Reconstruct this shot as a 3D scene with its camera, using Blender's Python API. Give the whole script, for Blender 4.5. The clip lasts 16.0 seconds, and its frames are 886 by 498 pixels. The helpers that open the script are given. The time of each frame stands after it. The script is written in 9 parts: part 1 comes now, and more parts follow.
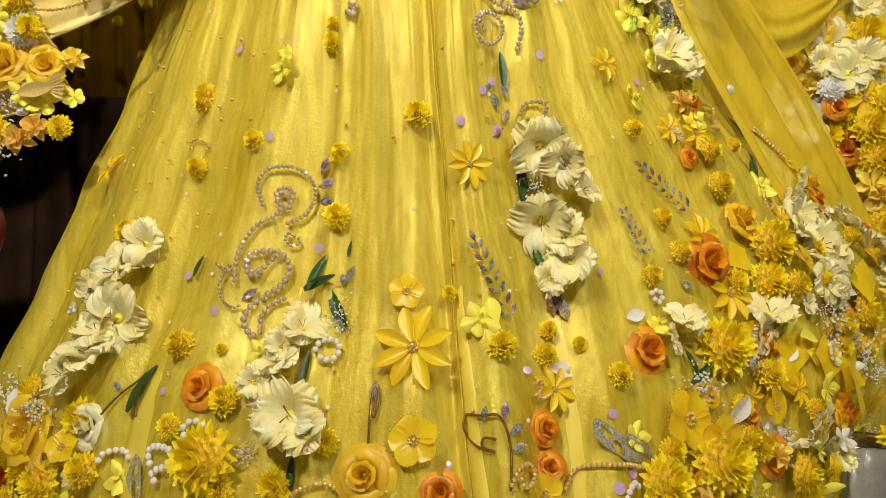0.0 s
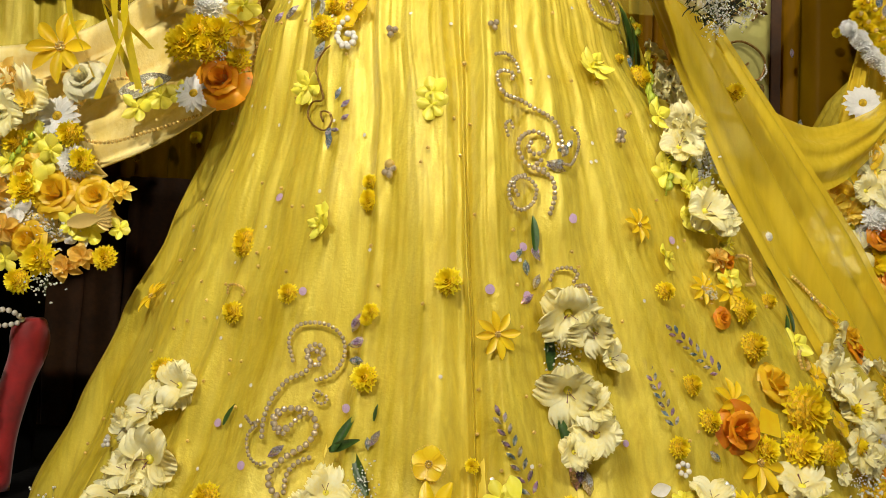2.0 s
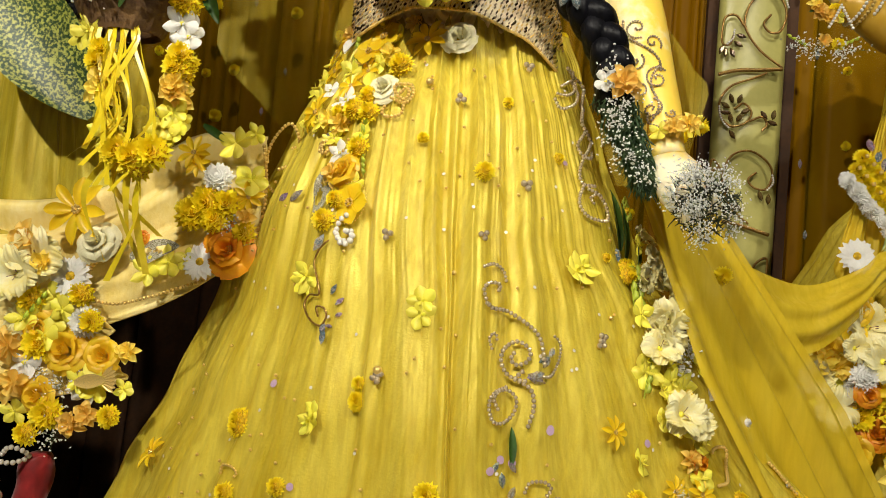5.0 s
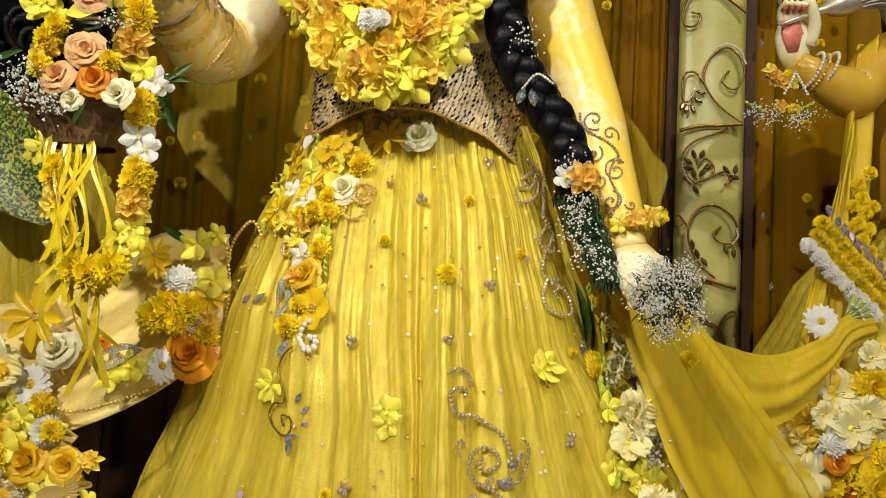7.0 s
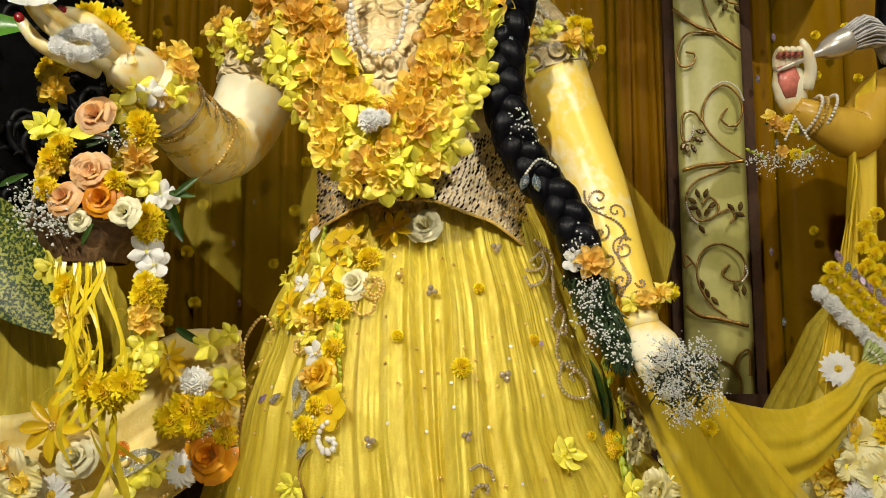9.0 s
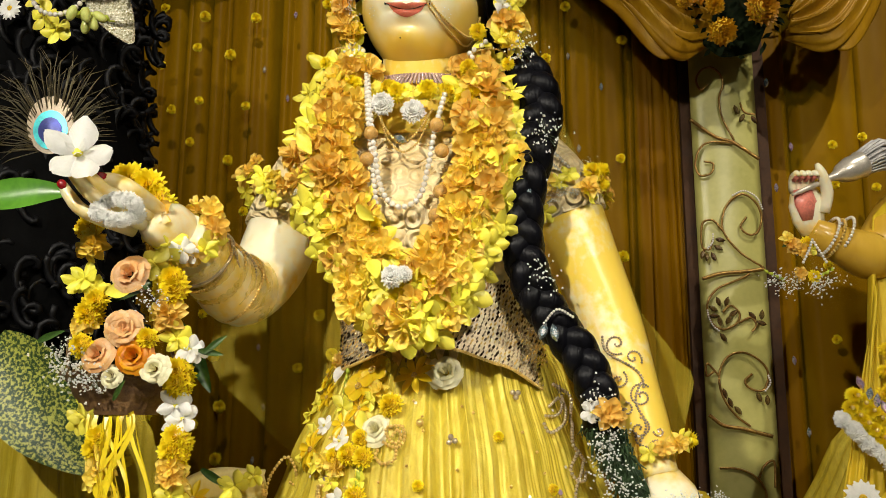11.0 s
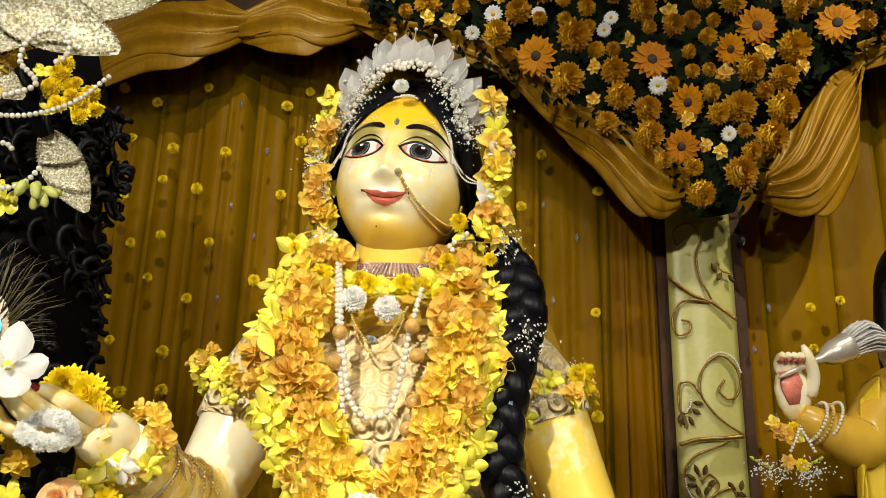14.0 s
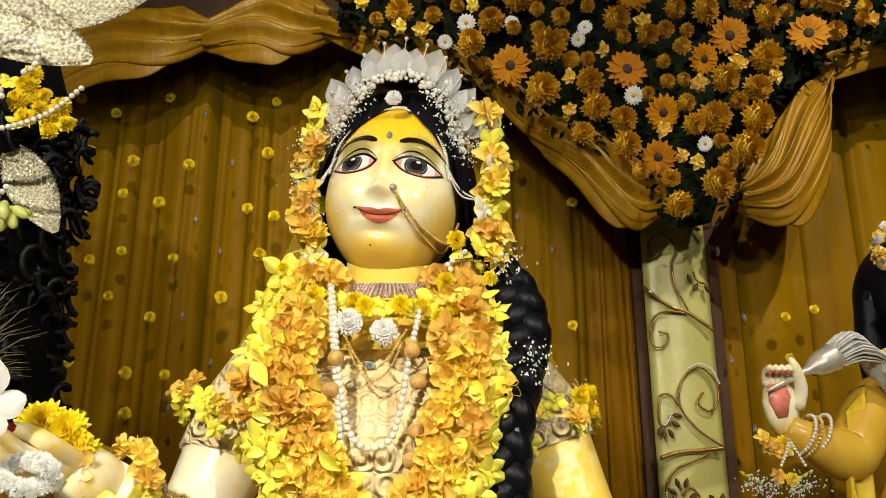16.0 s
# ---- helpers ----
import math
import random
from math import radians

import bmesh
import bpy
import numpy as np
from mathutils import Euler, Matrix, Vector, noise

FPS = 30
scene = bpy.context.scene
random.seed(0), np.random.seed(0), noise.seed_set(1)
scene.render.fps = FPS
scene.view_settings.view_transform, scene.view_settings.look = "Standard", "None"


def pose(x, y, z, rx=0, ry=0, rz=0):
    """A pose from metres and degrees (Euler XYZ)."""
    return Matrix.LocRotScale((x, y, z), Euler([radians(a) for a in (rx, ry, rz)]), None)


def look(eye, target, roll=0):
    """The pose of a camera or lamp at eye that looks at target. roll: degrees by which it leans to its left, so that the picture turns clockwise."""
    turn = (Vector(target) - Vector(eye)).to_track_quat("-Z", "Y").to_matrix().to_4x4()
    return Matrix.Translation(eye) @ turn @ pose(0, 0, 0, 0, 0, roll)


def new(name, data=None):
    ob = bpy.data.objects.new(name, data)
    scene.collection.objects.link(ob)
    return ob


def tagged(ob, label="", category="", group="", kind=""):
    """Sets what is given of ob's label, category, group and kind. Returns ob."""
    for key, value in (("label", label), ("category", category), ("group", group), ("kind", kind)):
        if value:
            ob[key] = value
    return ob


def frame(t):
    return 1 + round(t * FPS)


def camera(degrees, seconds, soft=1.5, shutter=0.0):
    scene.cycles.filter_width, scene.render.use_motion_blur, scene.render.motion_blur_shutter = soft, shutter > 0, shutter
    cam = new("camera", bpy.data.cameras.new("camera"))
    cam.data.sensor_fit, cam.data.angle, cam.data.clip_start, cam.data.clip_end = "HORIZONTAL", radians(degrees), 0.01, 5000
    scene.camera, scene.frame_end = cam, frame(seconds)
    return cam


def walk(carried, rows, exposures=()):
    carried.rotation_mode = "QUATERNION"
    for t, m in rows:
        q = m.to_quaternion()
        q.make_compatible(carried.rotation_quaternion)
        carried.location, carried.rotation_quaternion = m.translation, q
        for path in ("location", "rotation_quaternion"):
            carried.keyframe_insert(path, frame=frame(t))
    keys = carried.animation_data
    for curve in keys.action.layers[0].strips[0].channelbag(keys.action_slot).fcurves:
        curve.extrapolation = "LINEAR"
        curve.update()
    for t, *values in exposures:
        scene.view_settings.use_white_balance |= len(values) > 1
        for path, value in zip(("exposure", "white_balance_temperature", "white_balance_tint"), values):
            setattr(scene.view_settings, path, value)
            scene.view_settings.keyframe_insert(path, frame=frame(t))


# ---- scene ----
cam = camera(54.5, 16.0, soft=0.75)
METRES, EYE, TILT, LEAN, TURN = 1.0, 0.35, 1.0, 0.0, 0.0
ROWS = [
    (0.0, 0.0, 0.0, 0.0, -0.0, 0.0, 0.0),
    (0.5, 0.0018, 0.0084, 0.0267, 0.82, 0.55, -0.71),
    (1.0, 0.0032, 0.0046, 0.0725, 1.71, 1.11, -1.27),
    (1.5, 0.0073, -0.0012, 0.1078, 2.46, 1.83, -1.77),
    (2.0, 0.0165, -0.0098, 0.14, 3.02, 2.31, -2.26),
    (2.5, 0.0268, -0.0221, 0.1843, 3.43, 2.56, -2.41),
    (3.0, 0.0356, -0.0361, 0.2265, 3.79, 3.09, -2.46),
    (5.5, 0.0477, -0.0655, 0.4115, 3.94, 2.27, -5.56),
    (6.0, 0.0507, -0.0652, 0.4373, 3.27, 3.12, -5.64),
    (6.5, 0.0505, -0.0674, 0.464, 2.87, 3.88, -4.74),
    (7.0, 0.0532, -0.0671, 0.4785, 2.72, 4.24, -3.08),
    (7.5, 0.054, -0.0668, 0.4883, 2.51, 4.45, -1.44),
    (8.0, 0.0525, -0.0675, 0.5112, 2.44, 4.7, -0.41),
    (8.5, 0.049, -0.0703, 0.5374, 2.6, 4.87, 0.1),
    (9.0, 0.046, -0.076, 0.5727, 3.42, 5.51, 0.26),
    (9.5, 0.0459, -0.0851, 0.6077, 4.64, 6.52, 0.4),
    (12.0, 0.0587, -0.1324, 0.7322, 4.98, 12.36, -0.26),
    (12.5, 0.0587, -0.1155, 0.7628, 4.47, 13.69, -0.48),
    (13.0, 0.059, -0.0914, 0.791, 4.16, 14.74, -0.84),
    (13.5, 0.0471, -0.0709, 0.819, 3.47, 15.62, -1.33),
    (14.0, 0.0307, -0.0593, 0.8465, 2.17, 16.35, -1.49),
    (14.5, 0.0066, -0.0341, 0.8634, 0.85, 17.0, -1.29),
    (15.0, -0.0194, -0.0123, 0.8709, -0.17, 17.11, -0.81),
    (15.5, -0.0361, -0.0091, 0.8756, -0.53, 17.07, -0.31),
    (16.0, -0.0333, -0.0133, 0.8747, -0.75, 16.93, 0.04),
]
walk(cam, [(t, pose(0, 0, EYE, TILT, LEAN, TURN) @ pose(METRES * x, METRES * y, METRES * z, 90 + pitch, roll, yaw)) for t, x, y, z, yaw, pitch, roll in ROWS],
     [(0.0, 0.18), (3.0, 0.06), (6.0, -0.06), (9.0, -0.24), (11.0, -0.18), (14.0, -0.05), (16.0, -0.02)])

# ---- light: warm stage lamps high in front of the altar, faint hall light, an added fill ----
world = bpy.data.worlds.new("hall_light")
scene.world = world
world.use_nodes = True
world.node_tree.nodes["Background"].inputs[0].default_value = (1.0, 0.9, 0.75, 1)
world.node_tree.nodes["Background"].inputs[1].default_value = 0.003
scene.view_settings.exposure = 0.0


def stage_lamp(name, eye, target, watts, size, colour, spread=110):
    data = bpy.data.lights.new(name, "AREA")
    data.shape, data.size, data.energy, data.color = "DISK", size, watts, colour
    data.spread = radians(spread)
    ob = new(name, data)
    ob.matrix_world = look(eye, target)
    return ob


WARM = (1.0, 0.93, 0.79)
stage_lamp("stage_lamp", (-0.95, -1.3, 2.60), (-0.12, 1.2, 1.02), 15.4, 0.06, WARM, 78)
stage_lamp("stage_lamp", (1.15, -1.2, 2.50), (0.12, 1.2, 1.00), 9.6, 0.06, WARM, 78)
# wide soft fill added from the front, no real lamp of the hall
stage_lamp("hall_lamp", (0.1, -2.4, 1.2), (0.0, 1.3, 0.6), 0.45, 0.8, WARM, 80)
stage_lamp("curtain_lamp", (-0.35, 0.4, 3.3), (-0.45, 2.4, 2.0), 4.6, 0.03, WARM, 62)
# unseen lamp added to brighten the curtain on the +x side
stage_lamp("curtain_lamp", (1.35, 0.5, 3.3), (1.2, 2.4, 1.75), 5.6, 0.03, WARM, 62)


# ---- materials ----
def mat(name, colour, rough=0.6, metal=0.0, vary=0.12, scale=20.0, bump=0.0, bscale=150.0, second=None, sheen=0.0,
        clear=1.0, sub=0.0, coat=0.0, spec=0.5, rand=0.0, stretch=(1, 1, 1), through_light=0.0, ramp_at=(0.48, 0.92), hue=0.0):
    """A surface with variation at two scales, optional second colour, relief, per-object variation and sheerness."""
    m = bpy.data.materials.new(name)
    m.use_nodes = True
    nt = m.node_tree
    n, l = nt.nodes, nt.links
    b = n["Principled BSDF"]
    tc = n.new("ShaderNodeTexCoord")
    mp = n.new("ShaderNodeMapping")
    mp.inputs["Scale"].default_value = stretch
    l.new(tc.outputs["Object"], mp.inputs["Vector"])
    a = n.new("ShaderNodeTexNoise")
    a.inputs["Scale"].default_value, a.inputs["Detail"].default_value = scale, 4
    f = n.new("ShaderNodeTexNoise")
    f.inputs["Scale"].default_value, f.inputs["Detail"].default_value = scale * 7.3, 3
    l.new(mp.outputs[0], a.inputs["Vector"])
    l.new(mp.outputs[0], f.inputs["Vector"])
    add = n.new("ShaderNodeMath")
    add.operation = "MULTIPLY_ADD"
    add.inputs[1].default_value = 0.45
    l.new(f.outputs[0], add.inputs[0])
    l.new(a.outputs[0], add.inputs[2])
    ramp = n.new("ShaderNodeValToRGB")
    c2 = second or tuple(c * (1 - 2.2 * vary) for c in colour)
    c1 = colour if second else tuple(min(1, c * (1 + 1.2 * vary)) for c in colour)
    ramp.color_ramp.elements[0].position, ramp.color_ramp.elements[1].position = ramp_at
    ramp.color_ramp.elements[0].color, ramp.color_ramp.elements[1].color = (*c2, 1), (*c1, 1)
    l.new(add.outputs[0], ramp.inputs[0])
    out = ramp.outputs[0]
    if rand:
        oi = n.new("ShaderNodeObjectInfo")
        mr = n.new("ShaderNodeMapRange")
        mr.inputs[3].default_value, mr.inputs[4].default_value = 1 - rand, 1 + rand
        l.new(oi.outputs["Random"], mr.inputs[0])
        hs = n.new("ShaderNodeHueSaturation")
        hr = n.new("ShaderNodeMapRange")
        hr.inputs[3].default_value, hr.inputs[4].default_value = 0.5 - rand * 0.06 - hue, 0.5 + rand * 0.06 + hue
        l.new(oi.outputs["Random"], hr.inputs[0])
        l.new(hr.outputs[0], hs.inputs["Hue"])
        l.new(mr.outputs[0], hs.inputs["Value"])
        l.new(out, hs.inputs["Color"])
        out = hs.outputs[0]
    l.new(out, b.inputs["Base Color"])
    b.inputs["Roughness"].default_value, b.inputs["Metallic"].default_value = rough, metal
    b.inputs["Specular IOR Level"].default_value = spec
    b.inputs["Sheen Weight"].default_value = sheen
    b.inputs["Coat Weight"].default_value = coat
    if sub:
        b.inputs["Subsurface Weight"].default_value = sub
        b.inputs["Subsurface Scale"].default_value = 0.01
        b.inputs["Subsurface Radius"].default_value = (1.0, 0.7, 0.4)
    if bump:
        bn = n.new("ShaderNodeTexNoise")
        bn.inputs["Scale"].default_value, bn.inputs["Detail"].default_value = bscale, 4
        l.new(mp.outputs[0], bn.inputs["Vector"])
        bp = n.new("ShaderNodeBump")
        bp.inputs["Strength"].default_value, bp.inputs["Distance"].default_value = bump, 0.002
        l.new(bn.outputs[0], bp.inputs["Height"])
        l.new(bp.outputs[0], b.inputs["Normal"])
    b.inputs["Alpha"].default_value = clear
    if through_light:
        tr = n.new("ShaderNodeBsdfTranslucent")
        mx = n.new("ShaderNodeMixShader")
        mx.inputs[0].default_value = through_light
        l.new(out, tr.inputs[0])
        l.new(b.outputs[0], mx.inputs[1])
        l.new(tr.outputs[0], mx.inputs[2])
        l.new(mx.outputs[0], n["Material Output"].inputs[0])
    return m


def cloth(name, colour, second, clear, rough=0.45, weave=1800, streak=26, glint=0.5, bump=0.35, shift=0.4, grit=0.3):
    """Sheer organza: a see-through weave, streaks along the fall, a satin gleam and tiny glints."""
    m = mat(name, colour, rough, 0, 0.1, 20, bump, 90, second, clear=clear, stretch=(1, 1, 0.22))
    nt = m.node_tree
    n, l = nt.nodes, nt.links
    b = n["Principled BSDF"]
    tc = n.new("ShaderNodeTexCoord")
    mp = n.new("ShaderNodeMapping")
    mp.inputs["Scale"].default_value = (streak, streak, 2.2)
    l.new(tc.outputs["Object"], mp.inputs[0])
    w = n.new("ShaderNodeTexNoise")
    w.inputs["Scale"].default_value, w.inputs["Detail"].default_value, w.inputs["Distortion"].default_value = 3, 8, 0.6
    l.new(mp.outputs[0], w.inputs["Vector"])
    fine = n.new("ShaderNodeTexNoise")
    fine.inputs["Scale"].default_value, fine.inputs["Detail"].default_value = weave / 3, 1
    l.new(tc.outputs["Object"], fine.inputs["Vector"])
    mul = n.new("ShaderNodeMath")
    mul.operation = "MULTIPLY"
    soft = n.new("ShaderNodeMapRange")
    soft.inputs[3].default_value, soft.inputs[4].default_value = 0.42, 0.58
    l.new(fine.outputs[0], soft.inputs[0])
    l.new(w.outputs[0], mul.inputs[0])
    l.new(soft.outputs[0], mul.inputs[1])
    mr = n.new("ShaderNodeMapRange")
    mr.inputs[1].default_value, mr.inputs[2].default_value = 0.15, 0.42
    mr.inputs[3].default_value, mr.inputs[4].default_value = max(0.0, clear - shift), min(1.0, clear + shift * 0.6)
    l.new(mul.outputs[0], mr.inputs[0])
    if clear < 1:
        l.new(mr.outputs[0], b.inputs["Alpha"])
    rr = n.new("ShaderNodeMapRange")
    rr.inputs[1].default_value, rr.inputs[2].default_value = 0.2, 0.4
    rr.inputs[3].default_value, rr.inputs[4].default_value = rough + 0.15, rough - 0.15
    l.new(mul.outputs[0], rr.inputs[0])
    l.new(rr.outputs[0], b.inputs["Roughness"])
    fb = n.new("ShaderNodeBump")
    fb.inputs["Strength"].default_value, fb.inputs["Distance"].default_value = grit, 0.002
    gn = n.new("ShaderNodeTexNoise")
    gn.inputs["Scale"].default_value, gn.inputs["Detail"].default_value = 260, 6
    l.new(tc.outputs["Object"], gn.inputs["Vector"])
    l.new(gn.outputs[0], fb.inputs["Height"])
    if b.inputs["Normal"].links:
        l.new(b.inputs["Normal"].links[0].from_socket, fb.inputs["Normal"])
    l.new(fb.outputs[0], b.inputs["Normal"])
    b.inputs["Specular IOR Level"].default_value = glint
    b.inputs["Specular Tint"].default_value = (1, 0.93, 0.6, 1)
    return m


ORGANZA = cloth("yellow_organza", (0.88, 0.74, 0.09), (0.66, 0.49, 0.016), 0.68, rough=0.36, shift=0.24, bump=0.25, glint=0.9, grit=0.55)
ORGANZA.node_tree.nodes["Principled BSDF"].inputs["Metallic"].default_value = 0.14
LINING = mat("yellow_satin_lining", (0.84, 0.69, 0.10), 0.42, 0, 0.1, 9, 0.15, 50, (0.72, 0.54, 0.035), stretch=(1, 1, 0.2))
VEIL = cloth("sheer_veil_net", (0.78, 0.62, 0.06), (0.62, 0.47, 0.03), 0.34, rough=0.5, shift=0.10)
VEIL_GOLD = cloth("golden_veil_organza", (0.84, 0.62, 0.035), (0.76, 0.53, 0.02), 0.76, rough=0.45, shift=0.08, grit=0.2)
CURTAIN = mat("golden_satin_curtain", (0.235, 0.118, 0.0005), 0.45, 0, 0.15, 5, 0.2, 40, (0.150, 0.062, 0.0004), spec=0.05, stretch=(1, 1, 0.15))
NET = mat("sheer_gold_net", (0.55, 0.36, 0.01), 0.7, 0, 0.15, 9, 0.1, 60, clear=0.05, spec=0.05)
PANEL = mat("pale_green_satin", (0.50, 0.47, 0.15), 0.35, 0, 0.12, 8, 0.2, 60, (0.38, 0.36, 0.10))
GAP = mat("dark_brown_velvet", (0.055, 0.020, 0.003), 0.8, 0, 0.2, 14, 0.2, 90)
SWAG = cloth("gold_swag_satin", (0.36, 0.19, 0.005), (0.24, 0.11, 0.003), 1.0, rough=0.36)
GREY = mat("plain_hall_plaster", (0.32, 0.27, 0.2), 0.9, 0, 0.15, 3, 0.3, 60)
MARBLE = mat("white_marble", (0.72, 0.71, 0.69), 0.22, 0, 0.1, 3, 0.05, 40, (0.45, 0.45, 0.46))
SKIN = mat("polished_painted_marble", (0.94, 0.87, 0.62), 0.30, 0, 0.1, 8, 0.06, 30, (0.90, 0.62, 0.08), sub=0.12, coat=0.35, ramp_at=(0.54, 0.80))
SKIN.node_tree.nodes["Principled BSDF"].inputs["Coat Roughness"].default_value = 0.22
LACE = mat("cream_lace", (0.93, 0.78, 0.46), 0.6, 0, 0.12, 30, 0.6, 140, (0.84, 0.64, 0.30), ramp_at=(0.58, 0.84))


def emboss(m, scale, depth):
    """Raised roses and loops worked into a cloth."""
    n, l = m.node_tree.nodes, m.node_tree.links
    b = n["Principled BSDF"]
    tc = n.new("ShaderNodeTexCoord")
    wob = n.new("ShaderNodeTexNoise")
    wob.inputs["Scale"].default_value = scale * 0.8
    mix = n.new("ShaderNodeVectorMath")
    mix.operation = "MULTIPLY_ADD"
    mix.inputs[1].default_value = (0.012, 0.012, 0.012)
    l.new(tc.outputs["Object"], wob.inputs["Vector"])
    l.new(wob.outputs["Color"], mix.inputs[0])
    l.new(tc.outputs["Object"], mix.inputs[2])
    vo = n.new("ShaderNodeTexVoronoi")
    vo.inputs["Scale"].default_value = scale
    l.new(mix.outputs[0], vo.inputs["Vector"])
    ring = n.new("ShaderNodeMath")
    ring.operation = "SINE"
    mul = n.new("ShaderNodeMath")
    mul.operation = "MULTIPLY"
    mul.inputs[1].default_value = 17.0
    l.new(vo.outputs["Distance"], mul.inputs[0])
    l.new(mul.outputs[0], ring.inputs[0])
    bp = n.new("ShaderNodeBump")
    bp.inputs["Strength"].default_value, bp.inputs["Distance"].default_value = 0.8, depth
    l.new(ring.outputs[0], bp.inputs["Height"])
    l.new(b.inputs["Normal"].links[0].from_socket, bp.inputs["Normal"])
    l.new(bp.outputs[0], b.inputs["Normal"])


emboss(LACE, 34, 0.0035)
HAIR = mat("black_silk_hair", (0.004, 0.004, 0.006), 0.42, 0, 0.3, 60, 0.7, 220, stretch=(1, 1, 0.1), spec=0.16)
BLACK = mat("black_cloth", (0.003, 0.003, 0.003), 0.9, 0, 0.3, 30, 0.4, 90, spec=0.1)
SEQUIN = mat("silver_sequin_cloth", (0.90, 0.78, 0.54), 0.32, 0.25, 0.3, 90, 1.0, 260, (0.52, 0.40, 0.24), ramp_at=(0.42, 0.80))


# ---- mesh helpers ----
def mesh_of(name, bm, material, smooth=True):
    me = bpy.data.meshes.new(name)
    bm.to_mesh(me)
    bm.free()
    for m in (material if isinstance(material, (list, tuple)) else [material]):
        me.materials.append(m)
    if smooth:
        me.polygons.foreach_set("use_smooth", [True] * len(me.polygons))
    return me


def thing(name, bm, material, label="", category="", group="", kind="", m=None, smooth=True):
    ob = new(name, mesh_of(name, bm, material, smooth) if bm else None)
    if m is not None:
        ob.matrix_world = m
    return tagged(ob, label, category, group, kind)


def part(name, bm, material, parent, label="", smooth=True):
    ob = new(name, mesh_of(name, bm, material, smooth))
    ob.parent = parent
    return tagged(ob, label)


def lerp_table(table, z):
    """Smooth reading of (z, values...) rows."""
    if z <= table[0][0]:
        return table[0][1:]
    for (z0, *a), (z1, *b) in zip(table, table[1:]):
        if z <= z1:
            f = (z - z0) / (z1 - z0)
            f = f * f * (3 - 2 * f) * 0.4 + f * 0.6
            return tuple(p + (q - p) * f for p, q in zip(a, b))
    return table[-1][1:]


def spline(points, n):
    """n points along a smooth line through the given ones."""
    P = [Vector(p) for p in points]
    P = [2 * P[0] - P[1]] + P + [2 * P[-1] - P[-2]]
    out = []
    k = len(P) - 3
    for i in range(n):
        s = k * i / (n - 1)
        j = min(int(s), k - 1)
        u = s - j
        a, b, c, d = P[j:j + 4]
        out.append(0.5 * (2 * b + (c - a) * u + (2 * a - 5 * b + 4 * c - d) * u * u + (3 * b - a - 3 * c + d) * u ** 3))
    return out


def grid(bm, fn, nu, nv, close=False, mi=0):
    """A sheet of fn(u, v), u and v from 0 to 1."""
    vs = [[bm.verts.new(fn(i / nu, j / nv)) for i in range(nu if close else nu + 1)] for j in range(nv + 1)]
    k = len(vs[0])
    for j in range(nv):
        for i in range(nu):
            a, b = i, (i + 1) % k
            f = bm.faces.new((vs[j][a], vs[j][b], vs[j + 1][b], vs[j + 1][a]))
            f.material_index = mi
    return vs


def tube(bm, points, radii, sides=8, mi=0, flat=1.0, cap=True):
    """A rounded rod along points; radii one number or one a point; flat squeezes it across."""
    P = [Vector(p) for p in points]
    n = len(P)
    R = radii if isinstance(radii, (list, tuple)) else [radii] * n
    rings = []
    up = Vector((0.13, -1, 0.21)).normalized()
    for i, p in enumerate(P):
        d = (P[min(i + 1, n - 1)] - P[max(i - 1, 0)]).normalized()
        side = d.cross(up)
        side = side.normalized() if side.length > 1e-4 else Vector((1, 0, 0))
        nor = side.cross(d).normalized()
        rings.append([bm.verts.new(p + R[i] * (math.cos(a) * side + flat * math.sin(a) * nor)) for a in
                      [2 * math.pi * k / sides for k in range(sides)]])
    for a, b in zip(rings, rings[1:]):
        for k in range(sides):
            f = bm.faces.new((a[k], a[(k + 1) % sides], b[(k + 1) % sides], b[k]))
            f.material_index = mi
    if cap:
        for r in (rings[0][::-1], rings[-1]):
            bm.faces.new(r).material_index = mi
    return rings


def ball(bm, p, r, seg=6, rings=4, mi=0, squash=(1, 1, 1)):
    p = Vector(p)
    top = bm.verts.new(p + Vector((0, 0, r * squash[2])))
    bot = bm.verts.new(p - Vector((0, 0, r * squash[2])))
    rows = []
    for j in range(1, rings):
        a = math.pi * j / rings
        rows.append([bm.verts.new(p + Vector((r * squash[0] * math.sin(a) * math.cos(2 * math.pi * k / seg),
                                              r * squash[1] * math.sin(a) * math.sin(2 * math.pi * k / seg),
                                              r * squash[2] * math.cos(a)))) for k in range(seg)])
    for k in range(seg):
        bm.faces.new((top, rows[0][k], rows[0][(k + 1) % seg])).material_index = mi
        bm.faces.new((bot, rows[-1][(k + 1) % seg], rows[-1][k])).material_index = mi
        for a, b in zip(rows, rows[1:]):
            bm.faces.new((a[k], b[k], b[(k + 1) % seg], a[(k + 1) % seg])).material_index = mi


def lathe(bm, profile, seg=32, mi=0, centre=(0, 0, 0)):
    c = Vector(centre)
    grid(bm, lambda u, v: c + Vector((profile_at(profile, v)[0] * math.cos(2 * math.pi * u),
                                      profile_at(profile, v)[0] * math.sin(2 * math.pi * u), profile_at(profile, v)[1])),
         seg, len(profile) - 1, True, mi)


def profile_at(profile, v):
    return profile[round(v * (len(profile) - 1))]


def frame_on(p, n, spin=0.0, size=1.0):
    """A pose at p whose z looks along n, turned by spin degrees, and scaled."""
    z = Vector(n).normalized()
    x = Vector((1, 0, 0)) - z * z.x
    x.normalize()
    y = z.cross(x)
    m = Matrix((x, y, z)).transposed().to_4x4()
    m.translation = p
    return m @ Matrix.Rotation(radians(spin), 4, "Z") @ Matrix.Scale(size, 4)


